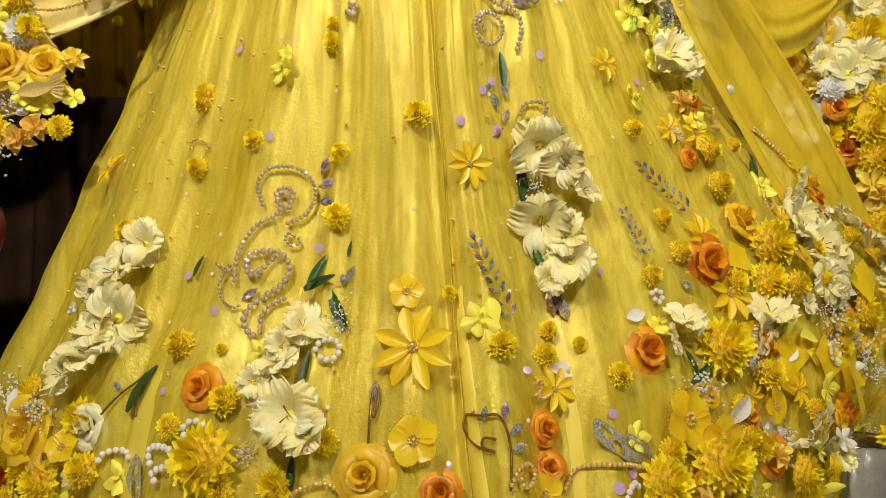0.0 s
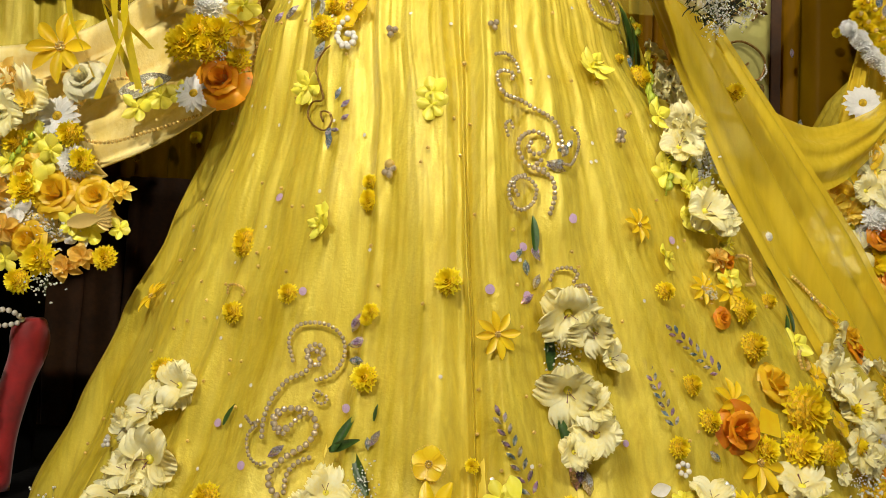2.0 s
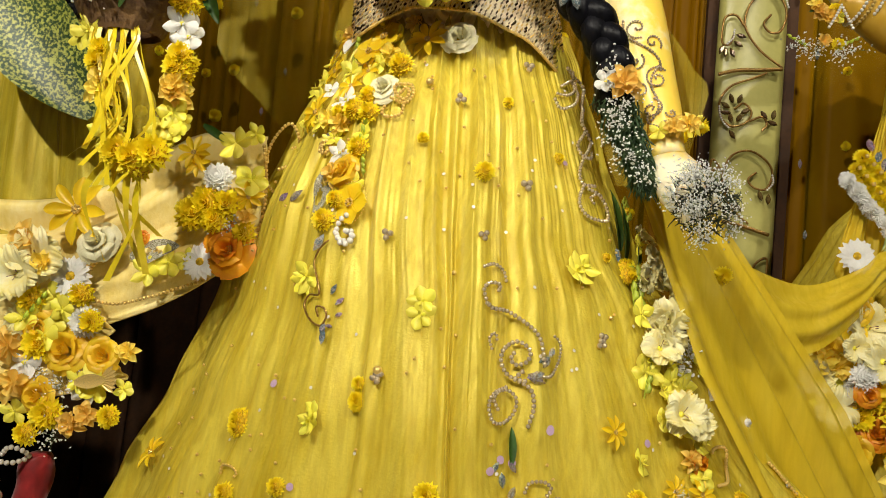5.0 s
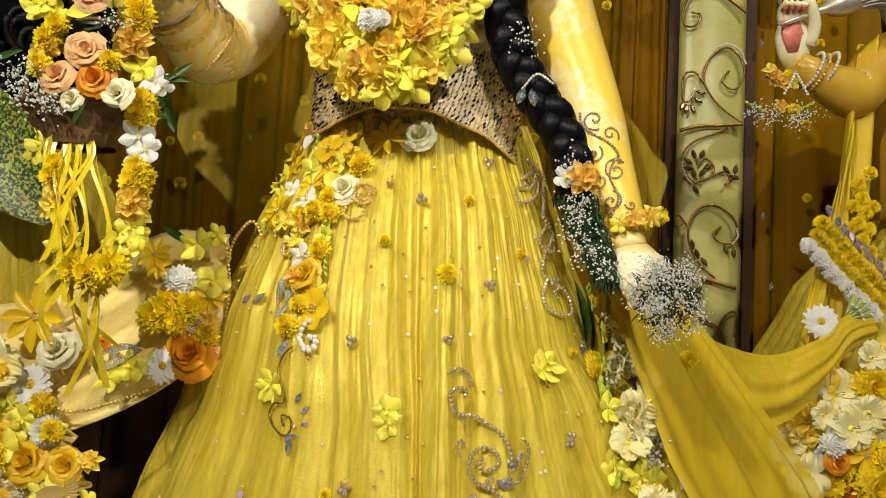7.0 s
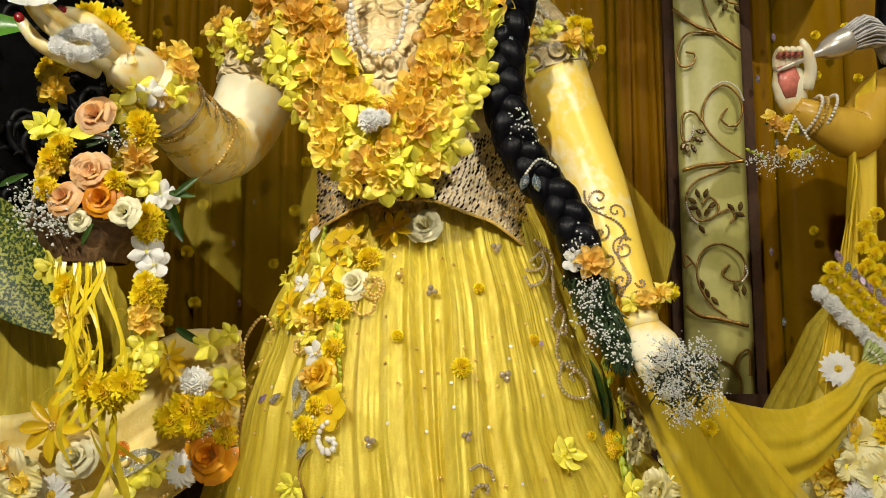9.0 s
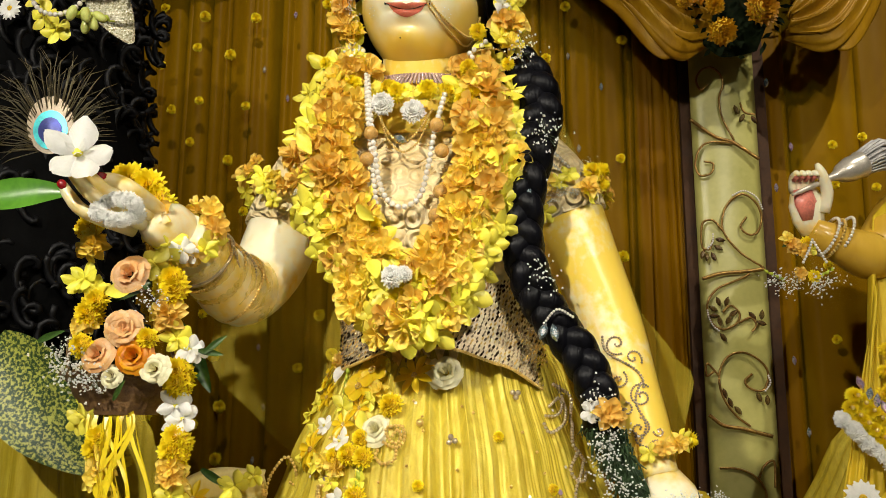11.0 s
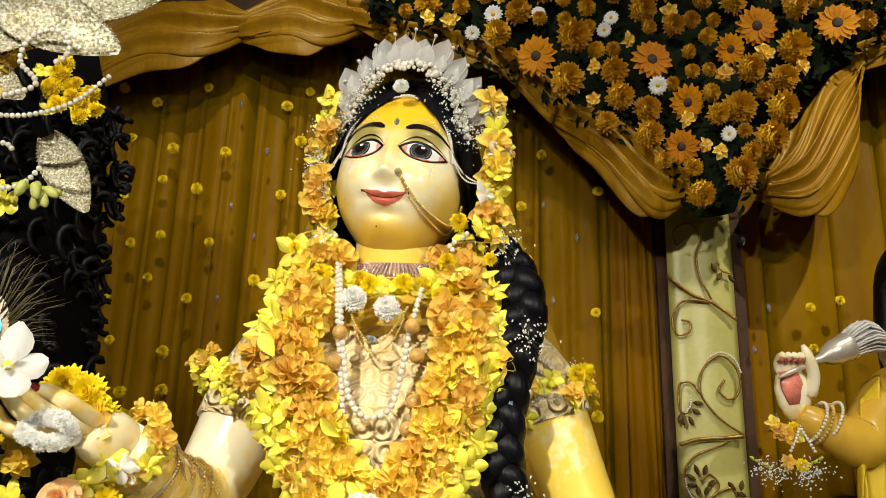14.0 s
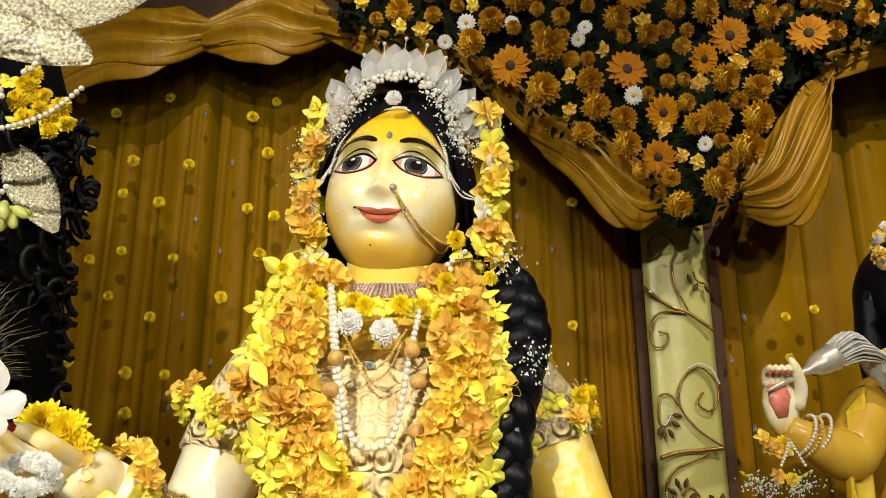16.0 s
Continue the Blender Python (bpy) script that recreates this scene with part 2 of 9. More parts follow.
def fbm(x, y, z=0.0):
    return noise.fractal((x, y, z), 1.0, 2.0, 3)


# ---- the skirt's form ----
# height: centre x, half width to -x, half width to +x, depth in front, exponent to -x, exponent to +x
SKIRT = [
    (0.00, 0.03, 0.68, 0.43, 0.45, 1.6, 1.5),
    (0.10, 0.03, 0.65, 0.52, 0.43, 1.6, 1.4),
    (0.20, 0.02, 0.62, 0.60, 0.40, 1.6, 1.3),
    (0.32, 0.01, 0.56, 0.61, 0.345, 1.55, 1.25),
    (0.45, 0.00, 0.50, 0.52, 0.315, 1.5, 1.25),
    (0.57, -0.01, 0.43, 0.42, 0.30, 1.5, 1.3),
    (0.715, -0.02, 0.36, 0.32, 0.265, 1.6, 1.5),
    (0.82, -0.03, 0.315, 0.255, 0.235, 1.8, 1.7),
    (0.965, -0.04, 0.25, 0.205, 0.185, 2.0, 2.0),
    (1.08, -0.05, 0.185, 0.175, 0.14, 2.0, 2.0),
    (1.14, -0.05, 0.15, 0.15, 0.115, 2.0, 2.0),
]
SKIRT_Y = 1.225


def pleat(phi, z):
    """Folds: narrow at the waist, broad and deep below."""
    s = max(0.0, min(1.0, (1.14 - z) / 1.1))
    w = phi + 0.16 * math.sin(2.3 * phi + 1.1) + 0.05 * s * math.sin(5 * phi)
    gather = (1 - 2 * abs(math.sin(19 * w + 1.2 * math.sin(3 * phi))) ** 0.8) * 0.0046 * max(0.0, 1 - 1.7 * s) * (0.75 + 0.35 * math.sin(7 * phi + 1))
    broad = (0.5 - abs(math.sin(6.5 * w + 0.7)) ** 1.6) * (0.003 + 0.030 * s)
    mid = math.sin(23 * w + 1.6 * math.sin(4.1 * phi + 2)) * (0.0036 + 0.0062 * s) * (0.7 + 0.4 * math.sin(2.9 * phi))
    lap = max(0.0, math.sin(11.5 * w + 1.4 * math.sin(2.2 * phi))) ** 9 * (0.007 + 0.013 * s)
    soft = 0.004 * s * math.sin(9 * z + 6 * math.sin(5 * w))
    return gather + broad + mid + lap + soft


def skirt_base(phi, z):
    cx, al, ar, b, pl, pr = lerp_table(SKIRT, z)
    s, c = math.sin(phi), math.cos(phi)
    a, p = (ar, pr) if s > 0 else (al, pl)
    e = 2.0 / p
    x = cx + a * math.copysign(abs(s) ** e, s)
    y = SKIRT_Y - (b if c > 0 else 0.8 * b) * math.copysign(abs(c) ** e, c)
    return x, y


def skirt_point(phi, z, out=0.0):
    x, y = skirt_base(phi, z)
    x1, y1 = skirt_base(phi + 0.10, z)
    x0, y0 = skirt_base(phi - 0.10, z)
    tx, ty = x1 - x0, y1 - y0
    k = math.hypot(tx, ty) or 1.0
    d = pleat(phi if out > -0.01 else 0.97 * phi + 0.06, z) + out
    return (x + ty / k * d, y - tx / k * d, z)


def skirt_phi(x, z):
    """The angle at which the front of the skirt has this x."""
    lo, hi = -1.5, 1.5
    for _ in range(30):
        mid = (lo + hi) / 2
        if skirt_base(mid, z)[0] < x:
            lo = mid
        else:
            hi = mid
    return (lo + hi) / 2


# ---- the setting ----
def slab(name, x0, y0, z0, x1, y1, z1, material, label, category):
    bm = bmesh.new()
    bmesh.ops.create_cube(bm, size=1.0)
    for v in bm.verts:
        v.co = Vector(((x0 + x1) / 2 + v.co.x * (x1 - x0), (y0 + y1) / 2 + v.co.y * (y1 - y0), (z0 + z1) / 2 + v.co.z * (z1 - z0)))
    return thing(name, bm, material, label, category, kind="structure", smooth=False)


slab("floor", -3.2, -4.2, -0.12, 3.2, 3.2, 0.0, MARBLE, "polished white veined marble altar floor", "floor")
slab("wall_north", -3.2, 3.0, 0.0, 3.2, 3.15, 3.4, GREY, "plain plastered wall behind the curtains", "wall")
slab("wall_west", -3.2, -4.2, 0.0, -3.05, 3.0, 3.4, GREY, "plain plastered side wall of the shrine", "wall")
slab("wall_east", 3.05, -4.2, 0.0, 3.2, 3.0, 3.4, GREY, "plain plastered side wall of the shrine", "wall")
slab("wall_south", -3.05, -4.2, 0.0, 3.05, -4.05, 3.4, GREY, "plain plastered wall facing the altar", "wall")
slab("ceiling", -3.2, -4.2, 3.4, 3.2, 3.15, 3.5, GREY, "plain plastered shrine ceiling", "ceiling")


def hanging(name, x0, x1, y, z0, z1, folds, depth, material, label, seed, n=None, thick=0.006):
    """A curtain hanging in uneven folds."""
    rnd = random.Random(seed)
    ph = [rnd.uniform(0, 6.28) for _ in range(6)]
    bm = bmesh.new()

    def fn(u, v):
        x = x0 + (x1 - x0) * u
        w = u * folds * 6.283
        q = w + 1.5 * math.sin(w * 0.31 + ph[0]) + ph[1]
        d = 1.0 - 2.6 * max(0.0, math.cos(q)) ** 18 + 0.30 * math.sin(0.5 * q + ph[2]) + 0.10 * math.sin(2.3 * w + ph[3] + 0.7 * v)
        return (x + 0.01 * math.sin(w + 3 * v), y - depth * d * (0.75 + 0.25 * (1 - v)), z1 + (z0 - z1) * v)
    grid(bm, fn, n or int(folds * 40), 14)
    ob = thing(name, bm, material, label, "curtain")
    so = ob.modifiers.new("thick", "SOLIDIFY")
    so.thickness = thick
    return ob


curtain_w = hanging("curtain", -2.2, 0.47, 2.43, 0.0, 2.75, 25, 0.050, CURTAIN, "gold satin curtain hanging in soft vertical folds", 4)
curtain_m = hanging("curtain", 0.40, 0.56, 2.36, 0.0, 2.75, 4.2, 0.03, CURTAIN, "gold satin curtain gathered tightly beside a panel", 8)
curtain_e = hanging("curtain", 0.76, 2.2, 2.38, 0.0, 2.75, 7, 0.03, CURTAIN, "gold satin curtain hanging in broad flat folds", 12)
# darker folded sheets in front of the curtains' lower part
hanging("dark_drape", -2.2, 0.5, 2.25, 0.0, 0.78, 22, 0.03, GAP, "dark brown folded sheet low behind the statues", 21)
hanging("dark_drape", 0.5, 2.2, 2.2, 0.0, 0.8, 12, 0.03, GAP, "dark brown folded sheet low behind the statues", 22)
slab("trim_1", 0.532, 2.30, 0.0, 0.56, 2.34, 2.75, GAP, "dark brown velvet strip beside the panel", "trim")
slab("trim_2", 0.735, 2.30, 0.0, 0.775, 2.34, 2.75, GAP, "dark brown velvet strip beside the panel", "trim")

net_w = hanging("curtain_net", -2.2, 0.40, 2.305, 0.0, 2.72, 9, 0.010, NET, "sheer gold net pinned with rosettes before the curtain", 31, 180, 0.001)
net_e = hanging("curtain_net", 0.80, 2.2, 2.285, 0.0, 2.72, 5, 0.010, NET, "sheer gold net pinned with rosettes before the curtain", 33, 100, 0.001)

bm = bmesh.new()
grid(bm, lambda u, v: (0.556 + 0.182 * u, 2.275 - 0.02 * math.sin(math.pi * u) ** 0.6, 2.7 * v), 10, 20)
panel = thing("panel", bm, PANEL, "pale green satin panel embroidered with bronze scrolls", "panel")
panel.modifiers.new("thick", "SOLIDIFY").thickness = 0.01


# ---- the statue, one plain mesh ----
IVORY_EYE = mat("painted_eye_white", (0.82, 0.80, 0.76), 0.12, 0, 0.05, 60, coat=0.6)
IRIS = mat("painted_grey_iris", (0.055, 0.060, 0.065), 0.1, 0, 0.3, 300, coat=0.8)
INK = mat("painted_black_line", (0.012, 0.006, 0.006), 0.25, 0, 0.2, 80, coat=0.3)
LIP = mat("painted_red_lip", (0.62, 0.15, 0.09), 0.18, 0, 0.12, 60, coat=0.6)
YELLOW_SKIN = mat("yellow_sandal_paint", (0.92, 0.66, 0.09), 0.42, 0, 0.12, 11, 0.25, 26, (0.94, 0.85, 0.56), coat=0.12, ramp_at=(0.46, 0.70), sub=0.12, spec=0.35)
YELLOW_SKIN.node_tree.nodes["Principled BSDF"].inputs["Coat Roughness"].default_value = 0.22

HEAD = Matrix.Translation((-0.088, 1.135, 1.664)) @ Euler((radians(-4), radians(6), radians(-7))).to_matrix().to_4x4()


def face_material():
    """Cream marble with yellow paste on the brow, amber jaw and olive lids, blended softly."""
    m = mat("painted_marble_face", (0.94, 0.87, 0.60), 0.26, 0, 0.1, 9, 0.05, 30, (0.92, 0.72, 0.24), sub=0.12, coat=0.35, ramp_at=(0.50, 0.80))
    n, l = m.node_tree.nodes, m.node_tree.links
    b = n["Principled BSDF"]
    b.inputs["Coat Roughness"].default_value = 0.16
    out = b.inputs["Base Color"].links[0].from_socket
    tc = n.new("ShaderNodeTexCoord")
    wob = n.new("ShaderNodeTexNoise")
    wob.inputs["Scale"].default_value, wob.inputs["Detail"].default_value = 30, 4
    l.new(tc.outputs["Object"], wob.inputs["Vector"])
    for centre, r0, r1, colour, k in (
            ((0.0, -0.085, 0.100), 0.036, 0.070, (0.93, 0.58, 0.015), 0.97), ((0.045, -0.07, 0.085), 0.018, 0.055, (0.93, 0.60, 0.02), 0.85),
            ((-0.045, -0.07, 0.085), 0.018, 0.055, (0.93, 0.60, 0.02), 0.85), ((0.0, -0.03, -0.135), 0.055, 0.098, (0.88, 0.56, 0.04), 0.92),
            ((0.095, -0.02, -0.06), 0.035, 0.085, (0.90, 0.60, 0.06), 0.85), ((-0.095, -0.02, -0.06), 0.03, 0.078, (0.90, 0.64, 0.08), 0.75),
            ((0.0, -0.11, 0.030), 0.004, 0.024, (0.92, 0.68, 0.14), 0.6), ((0.0, -0.11, -0.085), 0.004, 0.022, (0.92, 0.70, 0.18), 0.5),
            ((0.046, -0.092, 0.040), 0.016, 0.034, (0.34, 0.29, 0.06), 0.9), ((-0.046, -0.092, 0.040), 0.016, 0.034, (0.34, 0.29, 0.06), 0.9)):
        d = n.new("ShaderNodeVectorMath")
        d.operation = "DISTANCE"
        d.inputs[1].default_value = HEAD @ Vector(centre)
        l.new(tc.outputs["Object"], d.inputs[0])
        ad = n.new("ShaderNodeMath")
        ad.operation = "MULTIPLY_ADD"
        ad.inputs[1].default_value = 0.02
        l.new(wob.outputs[0], ad.inputs[0])
        l.new(d.outputs["Value"], ad.inputs[2])
        mr = n.new("ShaderNodeMapRange")
        mr.interpolation_type = "SMOOTHSTEP"
        mr.inputs[1].default_value, mr.inputs[2].default_value, mr.inputs[3].default_value, mr.inputs[4].default_value = r0 + 0.01, r1 + 0.014, k, 0.0
        l.new(ad.outputs[0], mr.inputs[0])
        mx = n.new("ShaderNodeMix")
        mx.data_type = "RGBA"
        l.new(mr.outputs[0], mx.inputs[0])
        l.new(out, mx.inputs[6])
        mx.inputs[7].default_value = (*colour, 1)
        out = mx.outputs[2]
    l.new(out, b.inputs["Base Color"])
    return m


FACE = face_material()
NAIL = mat("dark_red_nail", (0.30, 0.008, 0.012), 0.2, 0, 0.1, 60, coat=0.5)
CORNER = mat("painted_pink_corner", (0.80, 0.36, 0.30), 0.2, 0, 0.1, 60, coat=0.5)
IRIS_LIGHT = mat("painted_pale_iris", (0.20, 0.21, 0.21), 0.1, 0, 0.3, 300, coat=0.8)


def head_r(a, z):
    """Radius of the head about its axis at height z; a is 0 in front."""
    t = max(-1.0, min(1.0, z / 0.152 if z > 0 else z / 0.126))
    w = max(0.0, 1 - abs(t) ** (2.3 if z > 0 else 2.15)) ** 0.5
    if z < 0:
        w *= 1 - 0.40 * t * t
    rx, ry = 0.097 * w, 0.107 * w
    r = ((abs(math.sin(a)) / rx) ** 2.15 + (abs(math.cos(a)) / ry) ** 2.15) ** (-1 / 2.15) if w > 0 else 0.0
    front = max(0.0, math.cos(a))
    r *= 1 - 0.05 * front ** 6
    x = r * math.sin(a)

    def bumpy(cx, cz, sx, sz, h):
        return h * math.exp(-((x - cx) / sx) ** 2 - ((z - cz) / sz) ** 2) * (1 if front > 0 else 0)
    r += bumpy(0, -0.0195, 0.0100, 0.0095, 0.0150) + bumpy(0, 0.004, 0.0092, 0.026, 0.0078) + bumpy(0, 0.03, 0.013, 0.03, 0.004)
    r += bumpy(0.0120, -0.0240, 0.0050, 0.0055, 0.0060) + bumpy(-0.0120, -0.0240, 0.0050, 0.0055, 0.0060)
    r -= bumpy(0.041, 0.022, 0.026, 0.019, 0.0075) + bumpy(-0.041, 0.022, 0.026, 0.019, 0.0075)
    r += bumpy(0.043, 0.018, 0.019, 0.012, 0.0052) + bumpy(-0.043, 0.018, 0.019, 0.012, 0.0052)
    r += bumpy(0.044, 0.052, 0.030, 0.009, 0.0035) + bumpy(-0.044, 0.052, 0.030, 0.009, 0.0035)
    r += bumpy(0.046, -0.034, 0.028, 0.028, 0.009) + bumpy(-0.046, -0.034, 0.028, 0.028, 0.009)
    r -= bumpy(0.036, -0.050, 0.008, 0.010, 0.003) + bumpy(-0.036, -0.050, 0.008, 0.010, 0.003)
    r += bumpy(0, -0.0475, 0.022, 0.0055, 0.0055) + bumpy(0, -0.0590, 0.017, 0.0060, 0.0065)
    r -= bumpy(0, -0.0525, 0.028, 0.0020, 0.0028) + bumpy(0, -0.039, 0.005, 0.006, 0.0022)
    r += bumpy(0, -0.090, 0.024, 0.017, 0.012)
    r -= bumpy(0, -0.070, 0.022, 0.006, 0.004)
    return r


def on_face(x, z, out=0.0008):
    """A place on the face of the head, in the world."""
    a = x / 0.095
    for _ in range(6):
        a = math.asin(max(-0.99, min(0.99, x / max(0.02, head_r(a, z)))))
    r = head_r(a, z) + out
    return HEAD @ Vector((r * math.sin(a), -r * math.cos(a), z))


def paint(bm, outline, mi, out=0.0008, n=24, rows=4):
    """A painted patch on the face between an upper and a lower line, both functions of 0..1 giving (x, z)."""
    lo, hi = outline

    def fn(u, v):
        a, b = lo(u), hi(u)
        return on_face(a[0] + (b[0] - a[0]) * v, a[1] + (b[1] - a[1]) * v, out)
    grid(bm, fn, n, rows, False, mi)


def statue():
    bm = bmesh.new()
    # head
    grid(bm, lambda u, v: HEAD @ Vector((head_r(6.283 * u, -0.1255 + 0.277 * v) * math.sin(6.283 * u),
                                         -head_r(6.283 * u, -0.1255 + 0.277 * v) * math.cos(6.283 * u), -0.1255 + 0.277 * v)), 140, 120, True, 9 + 2)
    for s in (-1, 1):
        cx, cz = 0.0435 * s, 0.0185

        def eye(u, h, s=s, cx=cx, cz=cz, w=0.0290, drop=0.0):
            k = 2 * u - 1
            o = k * s
            return (cx + w * k, cz + h * (1 - abs(k) ** 2.2) * (1 - 0.18 * o) - 0.0035 * o + 0.003 * max(0, o) ** 2 + drop)
        # crease over the lid, kohl, white, pink corners
        paint(bm, (lambda u: eye(u, 0.0225, w=0.0345), lambda u: eye(u, 0.0245, w=0.035)), 4, 0.0007)
        paint(bm, (lambda u: eye(u, -0.0132, w=0.0335), lambda u: eye(u, 0.0178, w=0.0335)), 4, 0.0010)
        paint(bm, (lambda u: eye(u, -0.0120, w=0.0305), lambda u: eye(u, -0.0100, w=0.0305)), 5, 0.0013)
        paint(bm, (lambda u: eye(u, -0.0104), lambda u: eye(u, 0.0136)), 2, 0.0017)
        for e in (0, 1):
            paint(bm, (lambda u, e=e: eye(abs(e - 0.13 * u), -0.0102), lambda u, e=e: eye(abs(e - 0.13 * u), 0.0130)), 9, 0.0020, 8, 3)
        ix, iz = cx - 0.0030, cz + 0.0022
        for r, mi, o, dz in ((0.0150, 4, 0.0023, 0), (0.0136, 10, 0.0028, 0), (0.0125, 3, 0.0031, 0.0012), (0.0080, 4, 0.0035, 0.0005)):
            paint(bm, (lambda u, r=r, dz=dz: (ix + r * (2 * u - 1), max(cz - 0.0094, iz + dz - r * math.sqrt(max(0, 1 - (2 * u - 1) ** 2)))),
                       lambda u, r=r, dz=dz: (ix + r * (2 * u - 1), min(cz + 0.0128, iz + dz + r * math.sqrt(max(0, 1 - (2 * u - 1) ** 2))))), mi, o, 20, 3)
        # small white patch over the iris, a highlight painted in eye white
        paint(bm, (lambda u: (ix - 0.0005 + 0.0050 * u, iz + 0.0040), lambda u: (ix - 0.0005 + 0.0050 * u, iz + 0.0076)), 2, 0.0040, 4, 2)
        # brow, blunt inside, arched, thin outside

        def brow(u, o, s=s):
            x = s * (0.0155 + 0.063 * u)
            z = 0.0470 + 0.0165 * math.sin(math.pi * min(1, 0.16 + 0.66 * u)) - 0.016 * u * u
            return (x, z + o * 0.0050 * min(1.0, 0.45 + 5 * u) * (1.0 - 0.86 * u ** 2.2))
        paint(bm, (lambda u: brow(u, -1), lambda u: brow(u, 1)), 4, 0.001, 30)
    paint(bm, (lambda u: (-0.033 + 0.066 * u, -0.0525 + 0.0090 * (2 * u - 1) ** 2),
               lambda u: (-0.033 + 0.066 * u, -0.0525 + 0.0078 * math.sin(math.pi * u) ** 0.9 - 0.0026 * math.exp(-((2 * u - 1) / 0.13) ** 2) + 0.0090 * (2 * u - 1) ** 2)), 5, 0.0009, 30)
    paint(bm, (lambda u: (-0.029 + 0.058 * u, -0.0530 - 0.0100 * math.sin(math.pi * u) ** 0.8 + 0.0075 * (2 * u - 1) ** 2),
               lambda u: (-0.029 + 0.058 * u, -0.0531 + 0.0075 * (2 * u - 1) ** 2)), 5, 0.0009, 30)
    paint(bm, (lambda u: (-0.0345 + 0.069 * u, -0.0531 + 0.0092 * (2 * u - 1) ** 2), lambda u: (-0.0345 + 0.069 * u, -0.0524 + 0.0092 * (2 * u - 1) ** 2)), 4, 0.0014, 24, 1)
    for s in (-1, 1):
        ball(bm, on_face(s * 0.0335, -0.0445, 0.0004), 0.0016, mi=4)
    ball(bm, on_face(-0.010, -0.088, 0.0), 0.0014, mi=4)
    # hair: a cap round the head, open in front, falling behind the neck
    def hair(u, v):
        z = 0.158 - 0.29 * v
        a0 = 0.93 + 0.50 * min(1.0, max(0.0, (0.03 - z) / 0.10))
        a = a0 + (6.283 - 2 * a0) * u
        zz = max(z, -0.02)
        r = max(head_r(a, min(zz, 0.14)), 0.05) + 0.018 + 0.012 * max(0, -math.cos(a)) - (0.02 if v == 0 else 0)
        edge = min(u, 1 - u)
        r *= 1.0 if edge > 0.04 else 0.965
        wide = 1 + (0.12 if math.sin(a) > 0 else -0.12) * min(1.0, max(0.0, (0.02 - z) / 0.12))
        return HEAD @ Vector((r * wide * math.sin(a) + 0.002 * math.sin(40 * a), -r * math.cos(a), z))
    grid(bm, hair, 80, 24, False, 1)
    # the hair on the crown, parted over the brow
    def cap(u, v):
        a = -3.1416 + 6.2832 * u
        line = 0.136 - 0.126 * min(1.0, abs(a) / 1.10) ** 1.35
        z = line + (0.1515 - line) * v
        r = (head_r(a, z) + 0.005 + 0.012 * v) * (1 if v < 1 else 0)
        return HEAD @ Vector((r * math.sin(a) + 0.001 * math.sin(60 * a), -r * math.cos(a), z + 0.026 * v))
    grid(bm, cap, 90, 16, True, 1)
    # neck
    tube(bm, [(-0.095, 1.175, 1.46), (-0.096, 1.17, 1.50), (-0.095, 1.155, 1.545), (-0.094, 1.145, 1.585), (-0.094, 1.145, 1.62)],
         [0.092, 0.070, 0.062, 0.060, 0.062], 28, 7)
    # torso in its blouse
    rings = [(1.06, -0.05, 1.205, 0.140, 0.110), (1.12, -0.055, 1.205, 0.132, 0.105), (1.19, -0.07, 1.20, 0.140, 0.110), (1.27, -0.085, 1.19, 0.158, 0.130),
             (1.32, -0.09, 1.185, 0.166, 0.138), (1.38, -0.095, 1.19, 0.172, 0.118), (1.43, -0.10, 1.20, 0.180, 0.095), (1.462, -0.10, 1.20, 0.160, 0.078), (1.485, -0.10, 1.195, 0.09, 0.06)]

    def torso(u, v):
        z = rings[0][0] + (rings[-1][0] - rings[0][0]) * v
        cx, cy, rx, ry = lerp_table(rings, z)
        a = 6.283 * u
        return (cx + rx * math.sin(a), cy - ry * math.cos(a), z)
    grid(bm, torso, 56, 30, True, 8)
    # arms: a raised one to -x, a hanging one to +x
    up = spline([(-0.245, 1.20, 1.435), (-0.30, 1.20, 1.36), (-0.335, 1.165, 1.25), (-0.355, 1.105, 1.205), (-0.372, 1.055, 1.222), (-0.388, 1.01, 1.248), (-0.398, 0.97, 1.268)], 34)
    ru = [lerp_table([(0, 0.066), (0.2, 0.060), (0.45, 0.050), (0.58, 0.049), (0.75, 0.045), (0.93, 0.036), (1, 0.033)], i / 33)[0] for i in range(34)]
    rs = tube(bm, up, ru, 22, 0)
    dn = spline([(0.055, 1.205, 1.43), (0.115, 1.205, 1.37), (0.155, 1.195, 1.27), (0.19, 1.175, 1.17), (0.214, 1.145, 1.07), (0.235, 1.12, 0.985), (0.245, 1.105, 0.945)], 34)
    rd = [lerp_table([(0, 0.066), (0.2, 0.060), (0.5, 0.047), (0.75, 0.038), (0.93, 0.028), (1, 0.027)], i / 33)[0] for i in range(34)]
    tube(bm, dn, rd, 22, 7)
    # short sleeves over the shoulders
    for path, rad in ((up, ru), (dn, rd)):
        tube(bm, path[:9], [r + 0.006 for r in rad[:9]], 24, 8)
    # the raised palm, its fingers bent towards the flower
    tube(bm, spline([(-0.398, 0.985, 1.262), (-0.404, 0.968, 1.270), (-0.416, 0.948, 1.276), (-0.434, 0.928, 1.278)], 12), [0.026, 0.028, 0.031, 0.034, 0.035, 0.036, 0.036, 0.035, 0.034, 0.032, 0.028, 0.018], 18, 0, 0.75)
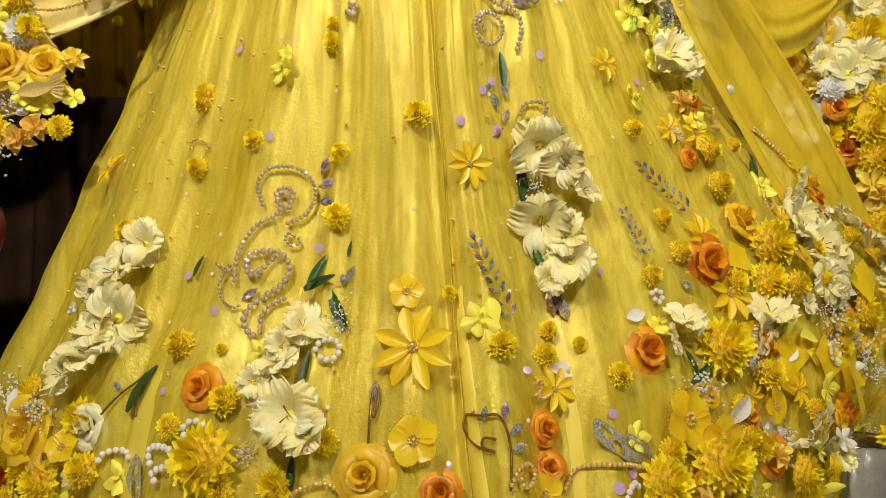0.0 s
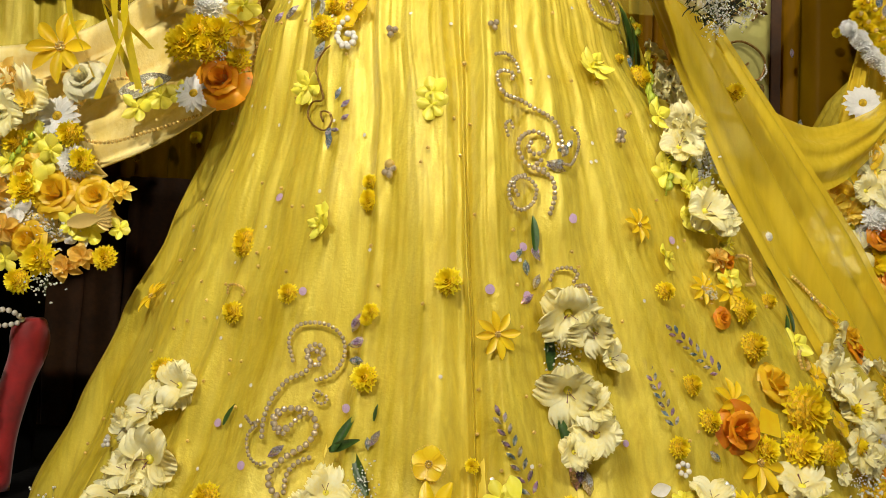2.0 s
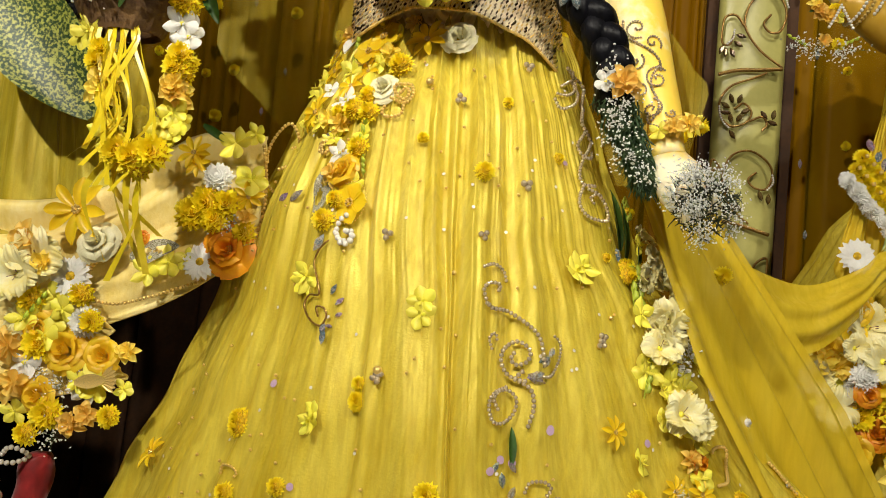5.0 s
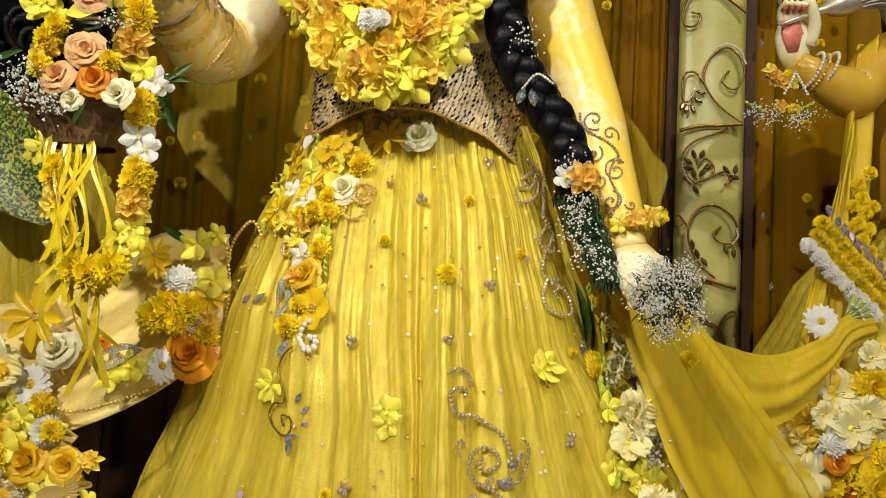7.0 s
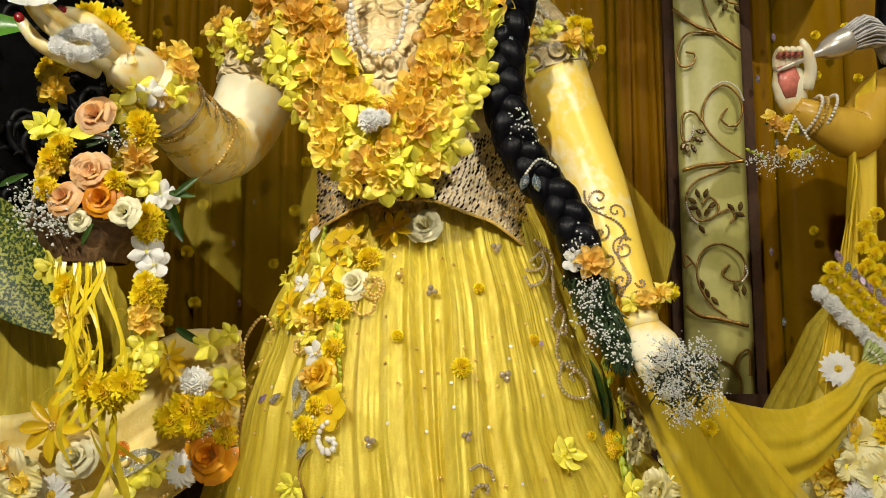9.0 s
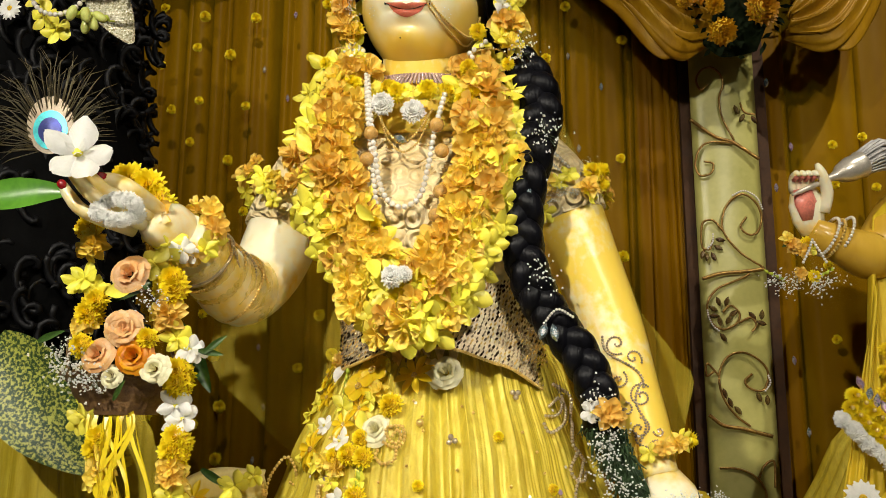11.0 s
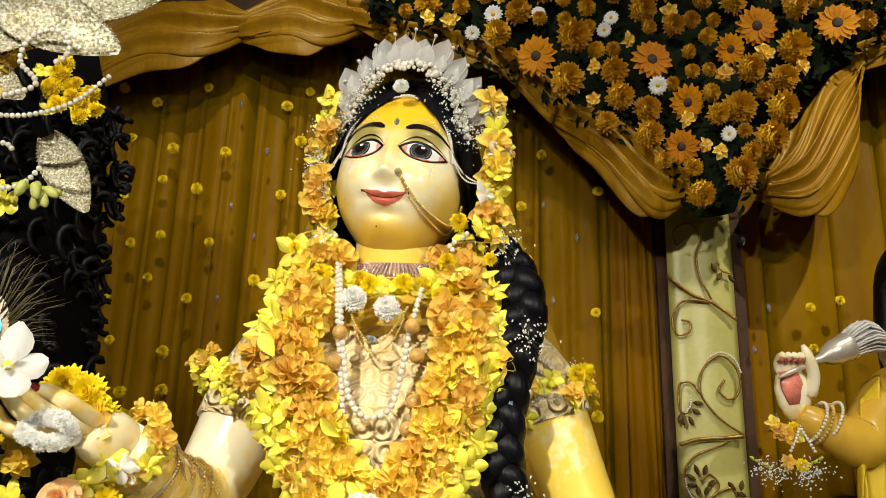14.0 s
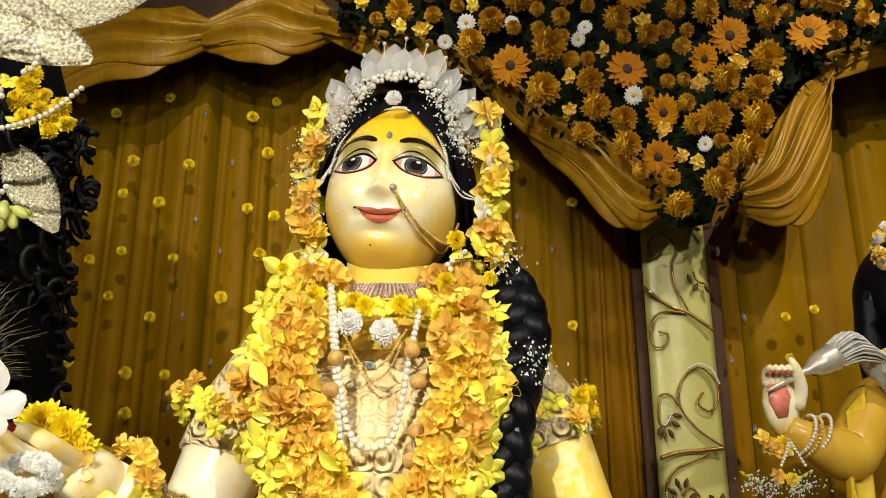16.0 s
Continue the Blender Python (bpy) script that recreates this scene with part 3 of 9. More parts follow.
    for rad, pts in ((0.0110, [(-0.412, 0.938, 1.288), (-0.430, 0.888, 1.307), (-0.450, 0.880, 1.318), (-0.474, 0.874, 1.321)]), (0.0098, [(-0.418, 0.935, 1.280), (-0.447, 0.872, 1.296), (-0.475, 0.866, 1.318), (-0.494, 0.862, 1.341)]),
                     (0.0098, [(-0.428, 0.930, 1.270), (-0.460, 0.863, 1.287), (-0.489, 0.858, 1.315), (-0.502, 0.855, 1.336)]), (0.0092, [(-0.445, 0.928, 1.264), (-0.481, 0.870, 1.275), (-0.502, 0.866, 1.295), (-0.514, 0.864, 1.314)])):
        q = spline(pts, 12)
        tube(bm, q, [rad * k for k in (1, 1, 1, 0.98, 0.95, 0.92, 0.90, 0.86, 0.82, 0.76, 0.66, 0.30)], 12, 0)
        tip = (q[11] - q[8]).normalized()
        nail = [q[9] + tip * d + Vector((0.0006, -rad * 0.62, 0.0015)) for d in (-0.002, 0.003, 0.008, 0.011)]
        tube(bm, nail, [0.003, 0.0058, 0.0055, 0.002], 10, 12, 0.45)
    # the hanging palm, half open
    tube(bm, [(0.245, 1.105, 0.95), (0.255, 1.085, 0.925), (0.268, 1.065, 0.895), (0.275, 1.055, 0.875)], [0.026, 0.036, 0.037, 0.028], 18, 0, 0.6)
    for k in range(4):
        f0 = Vector((0.258 + 0.012 * k, 1.06, 0.872 + 0.008 * k))
        pts = spline([f0, f0 + Vector((0.008, -0.014, -0.012)), f0 + Vector((0.006, -0.03, -0.014)), f0 + Vector((0.0, -0.04, -0.004))], 8)
        tube(bm, pts, [0.009, 0.009, 0.0085, 0.008, 0.008, 0.007, 0.006, 0.003], 9, 0)
    bmesh.ops.recalc_face_normals(bm, faces=bm.faces)
    return thing("statue", bm, [SKIN, HAIR, IVORY_EYE, IRIS, INK, LIP, FACE, YELLOW_SKIN, LACE, CORNER, IRIS_LIGHT, FACE, NAIL],
                 "painted marble deity statue with black hair and cream blouse", "statue")


statue()


# ---- the long dress ----
dress = thing("dress", None, None, "full yellow organza skirt with deep pleats and flower hem", "dress")


def skirt_sheet(out, z0, z1, nu, nv, ripple=0.0, a0=-1.9, a1=1.9):
    bm = bmesh.new()

    def fn(u, v):
        phi = a0 + (a1 - a0) * u
        z = z1 + (z0 - z1) * v
        r = ripple * fbm(phi * 16, z * 3.2) if ripple else 0.0
        return skirt_point(phi, z, out + r)
    grid(bm, fn, nu, nv)
    return bm


part("lining", skirt_sheet(-0.016, 0.0, 1.13, 420, 40, 0, -3.1416, 3.1416), LINING, dress, "yellow satin lining under the sheer layer")
part("overskirt", skirt_sheet(0.0, 0.015, 1.135, 940, 110, 0.0035), ORGANZA, dress, "sheer shimmering yellow organza layer")


# ---- flowers and trimmings, each built at a width of 1 and facing +z ----
MUM = mat("yellow_chrysanthemum_petal", (0.98, 0.84, 0.02), 0.5, 0, 0.10, 3, second=(0.96, 0.74, 0.01), rand=0.05, through_light=0.12)
WHITE = mat("white_petal", (0.96, 0.96, 0.92), 0.5, 0, 0.05, 4, rand=0.03, through_light=0.32)
CREAM = mat("cream_gladiolus_petal", (0.95, 0.91, 0.58), 0.45, 0, 0.1, 3, 0.3, 9, second=(0.93, 0.80, 0.26), rand=0.04, through_light=0.18)
LIME = mat("lime_yellow_orchid_petal", (0.96, 0.88, 0.12), 0.42, 0, 0.1, 3, 0.2, 9, second=(0.90, 0.82, 0.05), rand=0.10, through_light=0.14)
AMBER = mat("amber_orange_petal", (0.98, 0.79, 0.20), 0.45, 0, 0.12, 3, 0.2, 9, second=(0.97, 0.67, 0.08), rand=0.10, through_light=0.24, hue=0.012)
# golden orange darkened: the hanging cluster's dim light is put into this colour
MUM_O = mat("dimmed_golden_orange_petal", (0.56, 0.29, 0.006), 0.5, 0, 0.14, 3, second=(0.52, 0.25, 0.005), rand=0.16, through_light=0.25)
GERB = mat("orange_gerbera_petal", (0.68, 0.29, 0.004), 0.6, 0, 0.14, 3, second=(0.56, 0.19, 0.002), rand=0.12, spec=0.2, through_light=0.25)
ROSE_O = mat("orange_rose_petal", (0.88, 0.40, 0.012), 0.45, 0, 0.14, 3, second=(0.80, 0.24, 0.006), rand=0.18, through_light=0.22)
ROSE_Y = mat("golden_organza_petal", (0.93, 0.66, 0.03), 0.4, 0, 0.12, 4, second=(0.90, 0.55, 0.02), rand=0.1, through_light=0.22, clear=0.9)
ROSE_P = mat("peach_rose_petal", (0.90, 0.62, 0.34), 0.45, 0, 0.1, 3, second=(0.86, 0.44, 0.12), rand=0.1, through_light=0.22)
ROSE_C = mat("cream_organza_petal", (0.93, 0.87, 0.56), 0.35, 0, 0.08, 4, clear=0.85)
STAR = mat("golden_satin_petal", (0.94, 0.70, 0.02), 0.33, 0, 0.1, 2.5, 0.15, 14, second=(0.92, 0.60, 0.015), rand=0.06, through_light=0.25)
LEAF = mat("dark_green_leaf", (0.04, 0.09, 0.012), 0.4, 0, 0.25, 4, 0.2, 10, rand=0.15)
BUD = mat("lime_green_bud", (0.42, 0.50, 0.04), 0.4, 0, 0.15, 3, rand=0.1)
TWIG = mat("grey_green_sprig", (0.10, 0.15, 0.06), 0.6, 0, 0.2, 9)
MUM_EYE = mat("mustard_flower_eye", (0.80, 0.50, 0.01), 0.7, 0, 0.25, 12, 0.8, 30)
DARK_EYE = mat("dark_flower_eye", (0.05, 0.025, 0.01), 0.7, 0, 0.25, 12, 0.8, 30)
STAMEN = mat("purple_brown_stamen", (0.16, 0.04, 0.05), 0.5, 0, 0.2, 9)
PEARL = mat("cream_pearl", (0.84, 0.80, 0.72), 0.15, 0.1, 0.05, 40, coat=0.8)
GOLD = mat("antique_gold_bead", (0.82, 0.58, 0.18), 0.28, 0.45, 0.15, 60)
SILVER = mat("silver_bead", (0.70, 0.58, 0.40), 0.18, 0.6, 0.2, 60)
BRONZE = mat("bronze_cord", (0.20, 0.11, 0.03), 0.28, 0.7, 0.35, 140, 0.8, 220, second=(0.42, 0.25, 0.06))
LILAC = mat("lilac_sequin", (0.74, 0.52, 0.74), 0.15, 0.3, 0.1, 30)
GLITTER = mat("silver_glitter_cloth", (0.84, 0.81, 0.66), 0.25, 0.45, 0.3, 40, 1.0, 60, second=(0.26, 0.24, 0.10), ramp_at=(0.58, 0.90))


LEAFGEM = mat("smoky_bronze_stone", (0.14, 0.085, 0.03), 0.15, 0.3, 0.4, 6, rand=0.3, coat=0.8)


def crystal_material():
    m = bpy.data.materials.new("iridescent_crystal")
    m.use_nodes = True
    n, l = m.node_tree.nodes, m.node_tree.links
    b = n["Principled BSDF"]
    g = n.new("ShaderNodeObjectInfo")
    tc = n.new("ShaderNodeTexCoord")
    nz = n.new("ShaderNodeTexNoise")
    nz.inputs["Scale"].default_value = 9
    l.new(tc.outputs["Object"], nz.inputs[0])
    ad = n.new("ShaderNodeMath")
    ad.operation = "ADD"
    l.new(nz.outputs[0], ad.inputs[0])
    l.new(g.outputs["Random"], ad.inputs[1])
    fr = n.new("ShaderNodeMath")
    fr.operation = "FRACT"
    l.new(ad.outputs[0], fr.inputs[0])
    r = n.new("ShaderNodeValToRGB")
    # besides the iridescent tints, dark and near-white stops paint in reflections and glints
    e = r.color_ramp.elements
    e[0].position, e[0].color = 0.0, (0.16, 0.15, 0.14, 1)
    e[1].position, e[1].color = 1.0, (0.85, 0.82, 0.84, 1)
    for p, c in ((0.22, (0.70, 0.42, 0.74)), (0.34, (0.90, 0.88, 0.86)), (0.46, (0.12, 0.16, 0.16)), (0.58, (0.26, 0.42, 0.52)), (0.70, (0.95, 0.93, 0.88)), (0.84, (0.34, 0.25, 0.08))):
        x = e.new(p)
        x.color = (*c, 1)
    l.new(fr.outputs[0], r.inputs[0])
    l.new(r.outputs[0], b.inputs["Base Color"])
    b.inputs["Metallic"].default_value, b.inputs["Roughness"].default_value = 0.6, 0.10
    b.inputs["Coat Weight"].default_value = 1.0
    return m


CRYSTAL = crystal_material()


def petal(bm, turn, r0, r1, half, rise0, rise1, cup=0.0, tip=0.6, ruffle=0.0, curl=0.0, nl=4, nw=2, mi=0, seed=0.0, notch=0.0, sharp=0.75):
    """One petal from radius r0 to r1, its widest place at tip, rising from rise0 to rise1."""
    c, s = math.cos(turn), math.sin(turn)
    rows = []
    for i in range(nl + 1):
        a = i / nl
        w = half * (math.sin(math.pi * min(1.0, (a * 0.92 + 0.06) ** (math.log(0.5) / math.log(tip)))) ** sharp + 0.02)
        row = []
        for j in range(nw + 1):
            b = 2 * j / nw - 1
            rr = r0 + (r1 - r0) * a * (1 - notch * (1 - abs(b)) * (a > 0.95))
            z = rise0 + (rise1 - rise0) * a + cup * b * b * w / max(half, 1e-6) - curl * a ** 3
            z += ruffle * a * math.sin(7 * b * 1.6 + 9 * a + seed * 5) * (0.3 + abs(b))
            rr += ruffle * 0.6 * a * math.sin(11 * b + seed * 7)
            y = b * w
            row.append(bm.verts.new((c * rr - s * y, s * rr + c * y, z)))
        rows.append(row)
    for p, q in zip(rows, rows[1:]):
        for j in range(nw):
            bm.faces.new((p[j], q[j], q[j + 1], p[j + 1])).material_index = mi


def chrysanthemum(rnd, density=1.0, flat=1.0):
    bm = bmesh.new()
    for k, (n, r, z, tilt) in enumerate(((18, 0.5, 0.04, -0.02), (19, 0.47, 0.12, 0.06), (17, 0.43, 0.20, 0.14), (15, 0.36, 0.27, 0.20), (12, 0.27, 0.32, 0.26), (8, 0.17, 0.35, 0.30), (5, 0.09, 0.37, 0.33))):
        n = max(4, int(n * density))
        for i in range(n):
            a = 6.283 * (i + rnd.random() * 0.7 + 0.37 * k) / n
            rr = r * rnd.uniform(0.86, 1.06)
            petal(bm, a, r * 0.25, rr, 0.058 + 0.022 * rnd.random(), z * 0.5 * flat, (z + tilt * 0.5 + rnd.uniform(-0.03, 0.03)) * flat, 0.03, 0.66, nl=3, nw=2)
    return bm


def pompon(rnd):
    """A tight ball of short petals over a closed heart."""
    bm = chrysanthemum(rnd, 1.3, 0.9)
    grid(bm, lambda u, v: (0.40 * math.cos(6.283 * u) * math.sin(1.57 * v + 0.001), 0.40 * math.sin(6.283 * u) * math.sin(1.57 * v + 0.001), 0.02 + 0.36 * math.cos(1.57 * v)), 12, 4, True)
    return bm


def gladiolus(rnd):
    """Six broad petals flaring from a funnel, frilled at the rim."""
    bm = bmesh.new()
    for k in range(6):
        inner = k % 2
        t = 1.047 * k + rnd.uniform(-0.15, 0.15)
        ln, wd, open_ = rnd.uniform(0.42, 0.54) - 0.05 * inner, rnd.uniform(0.25, 0.31), rnd.uniform(0.12, 0.38) - 0.05 * inner
        e = rnd.uniform(0, 6.28)
        curl = rnd.uniform(0.0, 0.20)

        def fn(u, v, t=t, ln=ln, wd=wd, o=open_, e=e, curl=curl):
            b = 2 * u - 1
            w = wd * math.sin(math.pi * min(1.0, (v * 0.68 + 0.12)) ** 1.05) ** 0.62
            frill = v * v * (0.026 * math.sin(8 * b + e) + 0.026 * math.sin(19 * b + 2 * e) + 0.020 * math.sin(31 * b + e)) * (0.8 + 0.5 * abs(b))
            r = 0.03 + ln * v * (1 - 0.16 * b * b) + frill
            z = o * math.sin(1.9 * v) + 0.10 * b * b * (1 - v) + frill * 1.3 - curl * max(0.0, v - 0.55) ** 1.5 - 0.05 * (1 - b * b) * v
            y = b * w
            return (math.cos(t) * r - math.sin(t) * y, math.sin(t) * r + math.cos(t) * y, z)
        grid(bm, fn, 24, 9)
    for k in range(3):
        a = rnd.uniform(0, 6.28)
        tube(bm, [(0, 0, 0.05), (0.05 * math.cos(a), 0.05 * math.sin(a), 0.16), (0.11 * math.cos(a), 0.11 * math.sin(a), 0.25)], [0.005, 0.005, 0.009], 5, 1)
    return bm


def star_flower(rnd):
    bm = bmesh.new()
    for k in range(8):
        petal(bm, 0.785 * k + rnd.uniform(-0.1, 0.1), 0.05, 0.5 * rnd.uniform(0.9, 1.03), 0.088, 0.03, 0.05 + 0.10 * rnd.random(), 0.05, 0.55, 0, 0.05, 6, 4)
    return bm


def rose(rnd):
    bm = bmesh.new()
    for ring, (n, r, h, w) in enumerate(((3, 0.07, 0.34, 0.10), (4, 0.15, 0.36, 0.17), (5, 0.25, 0.34, 0.23), (5, 0.36, 0.27, 0.28), (6, 0.46, 0.15, 0.32))):
        for k in range(n):
            t = 6.283 * k / n + ring * 0.7 + rnd.uniform(-0.35, 0.35)
            h, r = h * rnd.uniform(0.82, 1.12), r * rnd.uniform(0.86, 1.14)

            def fn(u, v, t=t, r=r, h=h, w=w, ring=ring, e=rnd.random()):
                b = 2 * u - 1
                a = t + b * w / max(r, 0.1) * 0.95
                out = r * (0.35 + 0.65 * v ** 0.7) + 0.05 * ring * 0.5 * max(0, v - 0.7) / 0.3 + 0.012 * math.sin(9 * b + 6 * e) * v
                top = h * (1 - 0.22 * b * b - 0.12 * abs(b) ** 3)
                z = top * (v ** 0.8) - (0.05 * ring if ring > 1 else 0) * max(0, v - 0.75) / 0.25 * 0.6
                return (out * math.cos(a), out * math.sin(a), z)
            grid(bm, fn, 6, 6)
    return bm


def orchid(rnd, n=5):
    bm = bmesh.new()
    for k in range(n):
        petal(bm, 6.283 * k / n + rnd.uniform(-0.15, 0.15), 0.02, rnd.uniform(0.42, 0.54), rnd.uniform(0.15, 0.20), 0.04, rnd.uniform(0.04, 0.26), -0.06 - 0.05 * rnd.random(), 0.6, 0.012, 0.08 * rnd.random(), 6, 5, 0, rnd.random())
    for k in range(3):
        petal(bm, 2.09 * k + 0.5, 0.0, 0.15, 0.06, 0.08, 0.24, -0.04, 0.6, 0.01, 0, 3, 3)
    return bm


def blossom(rnd):
    """A loose double flower of pointed, cupped petals standing at many angles."""
    bm = bmesh.new()
    for ring, (n, r, z, w) in enumerate(((6, 0.52, 0.02, 0.15), (5, 0.46, 0.20, 0.15), (4, 0.34, 0.36, 0.13), (3, 0.18, 0.44, 0.10))):
        for k in range(n):
            petal(bm, 6.283 * (k + 0.4 * ring) / n + rnd.uniform(-0.35, 0.35), 0.02, r * rnd.uniform(0.72, 1.15), w * rnd.uniform(0.85, 1.2), 0.02 + 0.05 * ring, z + rnd.uniform(-0.10, 0.14),
                  0.10 + 0.06 * rnd.random(), 0.60, 0.012, 0.12 * rnd.uniform(-0.4, 1), 6, 4, 0, rnd.random(), sharp=0.95)
    return bm


def daisy(rnd, n=16, w=0.075):
    bm = bmesh.new()
    for ring in range(2):
        for k in range(n):
            petal(bm, 6.283 * (k + 0.5 * ring) / n + rnd.uniform(-0.06, 0.06), 0.08, (0.5 - 0.07 * ring) * rnd.uniform(0.93, 1.03), w, 0.03 + 0.03 * ring, 0.05 + 0.06 * ring + rnd.uniform(-0.02, 0.03), 0.02, 0.62, 0, 0.03, 4, 2)
    return bm


def cloth_flower(rnd):
    bm = bmesh.new()
    for k in range(5):
        petal(bm, 1.2566 * k + rnd.uniform(-0.08, 0.08), 0.02, rnd.uniform(0.46, 0.52), 0.24, 0.03, 0.09 + 0.06 * rnd.random(), 0.05, 0.62, 0.012, 0.05, 7, 6, 0, rnd.random())
    return bm


def dome(r, h, n=10):
    bm = bmesh.new()
    grid(bm, lambda u, v: (r * math.cos(6.283 * u) * math.sin(1.57 * v + 0.001), r * math.sin(6.283 * u) * math.sin(1.57 * v + 0.001), h[0] + h[1] * math.cos(1.57 * v)), n, 4, True)
    return bm


def bead_ring(n, r, br, z):
    bm = bmesh.new()
    for k in range(n):
        ball(bm, (r * math.cos(6.283 * k / n), r * math.sin(6.283 * k / n), z), br)
    ball(bm, (0, 0, z + br), br * 1.3)
    return bm


def leaf_blade(rnd, w=0.12):
    bm = bmesh.new()
    petal(bm, 0.0, -0.5, 0.5, w, 0.0, 0.05, 0.06, 0.45, 0.01, 0.06, 10, 4)
    return bm


def bud_spray(rnd):
    bm = bmesh.new()
    for k in range(4):
        a = rnd.uniform(-0.5, 0.5)
        y = -0.35 + 0.24 * k
        tube(bm, spline([(0, y, 0), (0.05 * math.cos(a), y + 0.08, 0.07), (0.1 * a, y + 0.22, 0.1)], 6), [0.02, 0.06, 0.075, 0.07, 0.045, 0.01], 8)
    tube(bm, [(0, -0.5, 0), (0.02, 0, 0.02), (0, 0.4, 0.02)], 0.018, 6)
    return bm


def loose_petal(rnd):
    bm = bmesh.new()
    petal(bm, 0.0, -0.5, 0.5, 0.3, 0.04, 0.1, 0.1, 0.6, 0.02, 0.1, 7, 6)
    return bm


def breath(rnd, n=70, spread=(0.5, 0.5, 0.3)):
    """A cloud of tiny white florets on hair-thin twigs."""
    bm = bmesh.new()
    for k in range(n):
        p = Vector((rnd.gauss(0, 0.42) * spread[0], rnd.gauss(0, 0.42) * spread[1], abs(rnd.gauss(0, 0.5)) * spread[2] + 0.04))
        r = rnd.uniform(0.016, 0.032)
        for j in range(3):
            ball(bm, p + Vector((rnd.uniform(-r, r), rnd.uniform(-r, r), rnd.uniform(-r, r))) * 0.6, r * 0.75, 5, 3, 0)
        if k % 4 == 0:
            tube(bm, [(p.x * 0.25, p.y * 0.25, 0), (p.x * 0.7, p.y * 0.6, p.z * 0.7), p], 0.0045, 3, 1, 1.0, False)
    return bm


def marquise(bm, a, b, w, h, mi=0):
    """A cut stone lying from a to b."""
    a, b = Vector(a), Vector(b)
    d = (b - a)
    s = Vector((-d.y, d.x, 0)).normalized() * w
    mid = (a + b) / 2
    up = Vector((0, 0, h))
    ring = [a, a + d * 0.25 - s * 0.75, mid - s, a + d * 0.75 - s * 0.75, b, a + d * 0.75 + s * 0.75, mid + s, a + d * 0.25 + s * 0.75]
    lo = [bm.verts.new(p) for p in ring]
    hi = [bm.verts.new(mid + (p - mid) * 0.55 + up) for p in ring]
    for k in range(8):
        bm.faces.new((lo[k], lo[(k + 1) % 8], hi[(k + 1) % 8], hi[k])).material_index = mi
    bm.faces.new(hi).material_index = mi
    bm.faces.new(lo[::-1]).material_index = mi


def gem(rnd):
    bm = bmesh.new()
    marquise(bm, (0, -0.5, 0), (0, 0.5, 0), 0.24, 0.16)
    return bm


def gem_branch(rnd):
    bm = bmesh.new()
    for k in range(7):
        y = -0.42 + 0.13 * k
        for s in (-1, 1):
            marquise(bm, (0.015 * s, y, 0.02), (0.11 * s * (1 - 0.05 * k), y + 0.11, 0.03), 0.028, 0.025)
    marquise(bm, (0, 0.44, 0.02), (0, 0.58, 0.02), 0.03, 0.025)
    return bm


def sequin(rnd):
    bm = bmesh.new()
    grid(bm, lambda u, v: (0.5 * v * math.cos(6.283 * u), 0.5 * v * math.sin(6.283 * u), 0.05 - 0.05 * v), 14, 2, True)
    return bm


def pearl_trio(rnd):
    bm = bmesh.new()
    for k in range(3):
        ball(bm, (0.27 * math.cos(2.09 * k + 0.5), 0.27 * math.sin(2.09 * k + 0.5), 0.22), 0.25, 10, 7)
    return bm


def single_bead(rnd):
    bm = bmesh.new()
    ball(bm, (0, 0, 0.35), 0.5, 10, 7)
    return bm


def filigree(rnd):
    """A glittering cut-out leaf with two eyes."""
    bm = bmesh.new()

    def fn(u, v):
        b = 2 * v - 1
        x = -0.5 + u
        w = 0.2 * math.sin(math.pi * min(1, u ** 0.8)) ** 0.8 + 0.01
        return (x, b * w + 0.05 * math.sin(5 * x), 0.03 + 0.02 * math.cos(9 * x))
    grid(bm, fn, 24, 8)
    dead = [f for f in bm.faces if (abs(f.calc_center_median().x - 0.18) / 0.17) ** 2 + (f.calc_center_median().y / 0.075) ** 2 < 1 or (abs(f.calc_center_median().x + 0.18) / 0.14) ** 2 + (f.calc_center_median().y / 0.07) ** 2 < 1]
    bmesh.ops.delete(bm, geom=dead, context="FACES")
    return bm


def ribbon_square(rnd):
    bm = bmesh.new()
    e = rnd.random() * 3
    grid(bm, lambda u, v: (u - 0.5, v - 0.5 + 0.1 * u, 0.1 + 0.09 * math.sin(3 * u + e) * math.cos(2.5 * v)), 6, 6)
    return bm


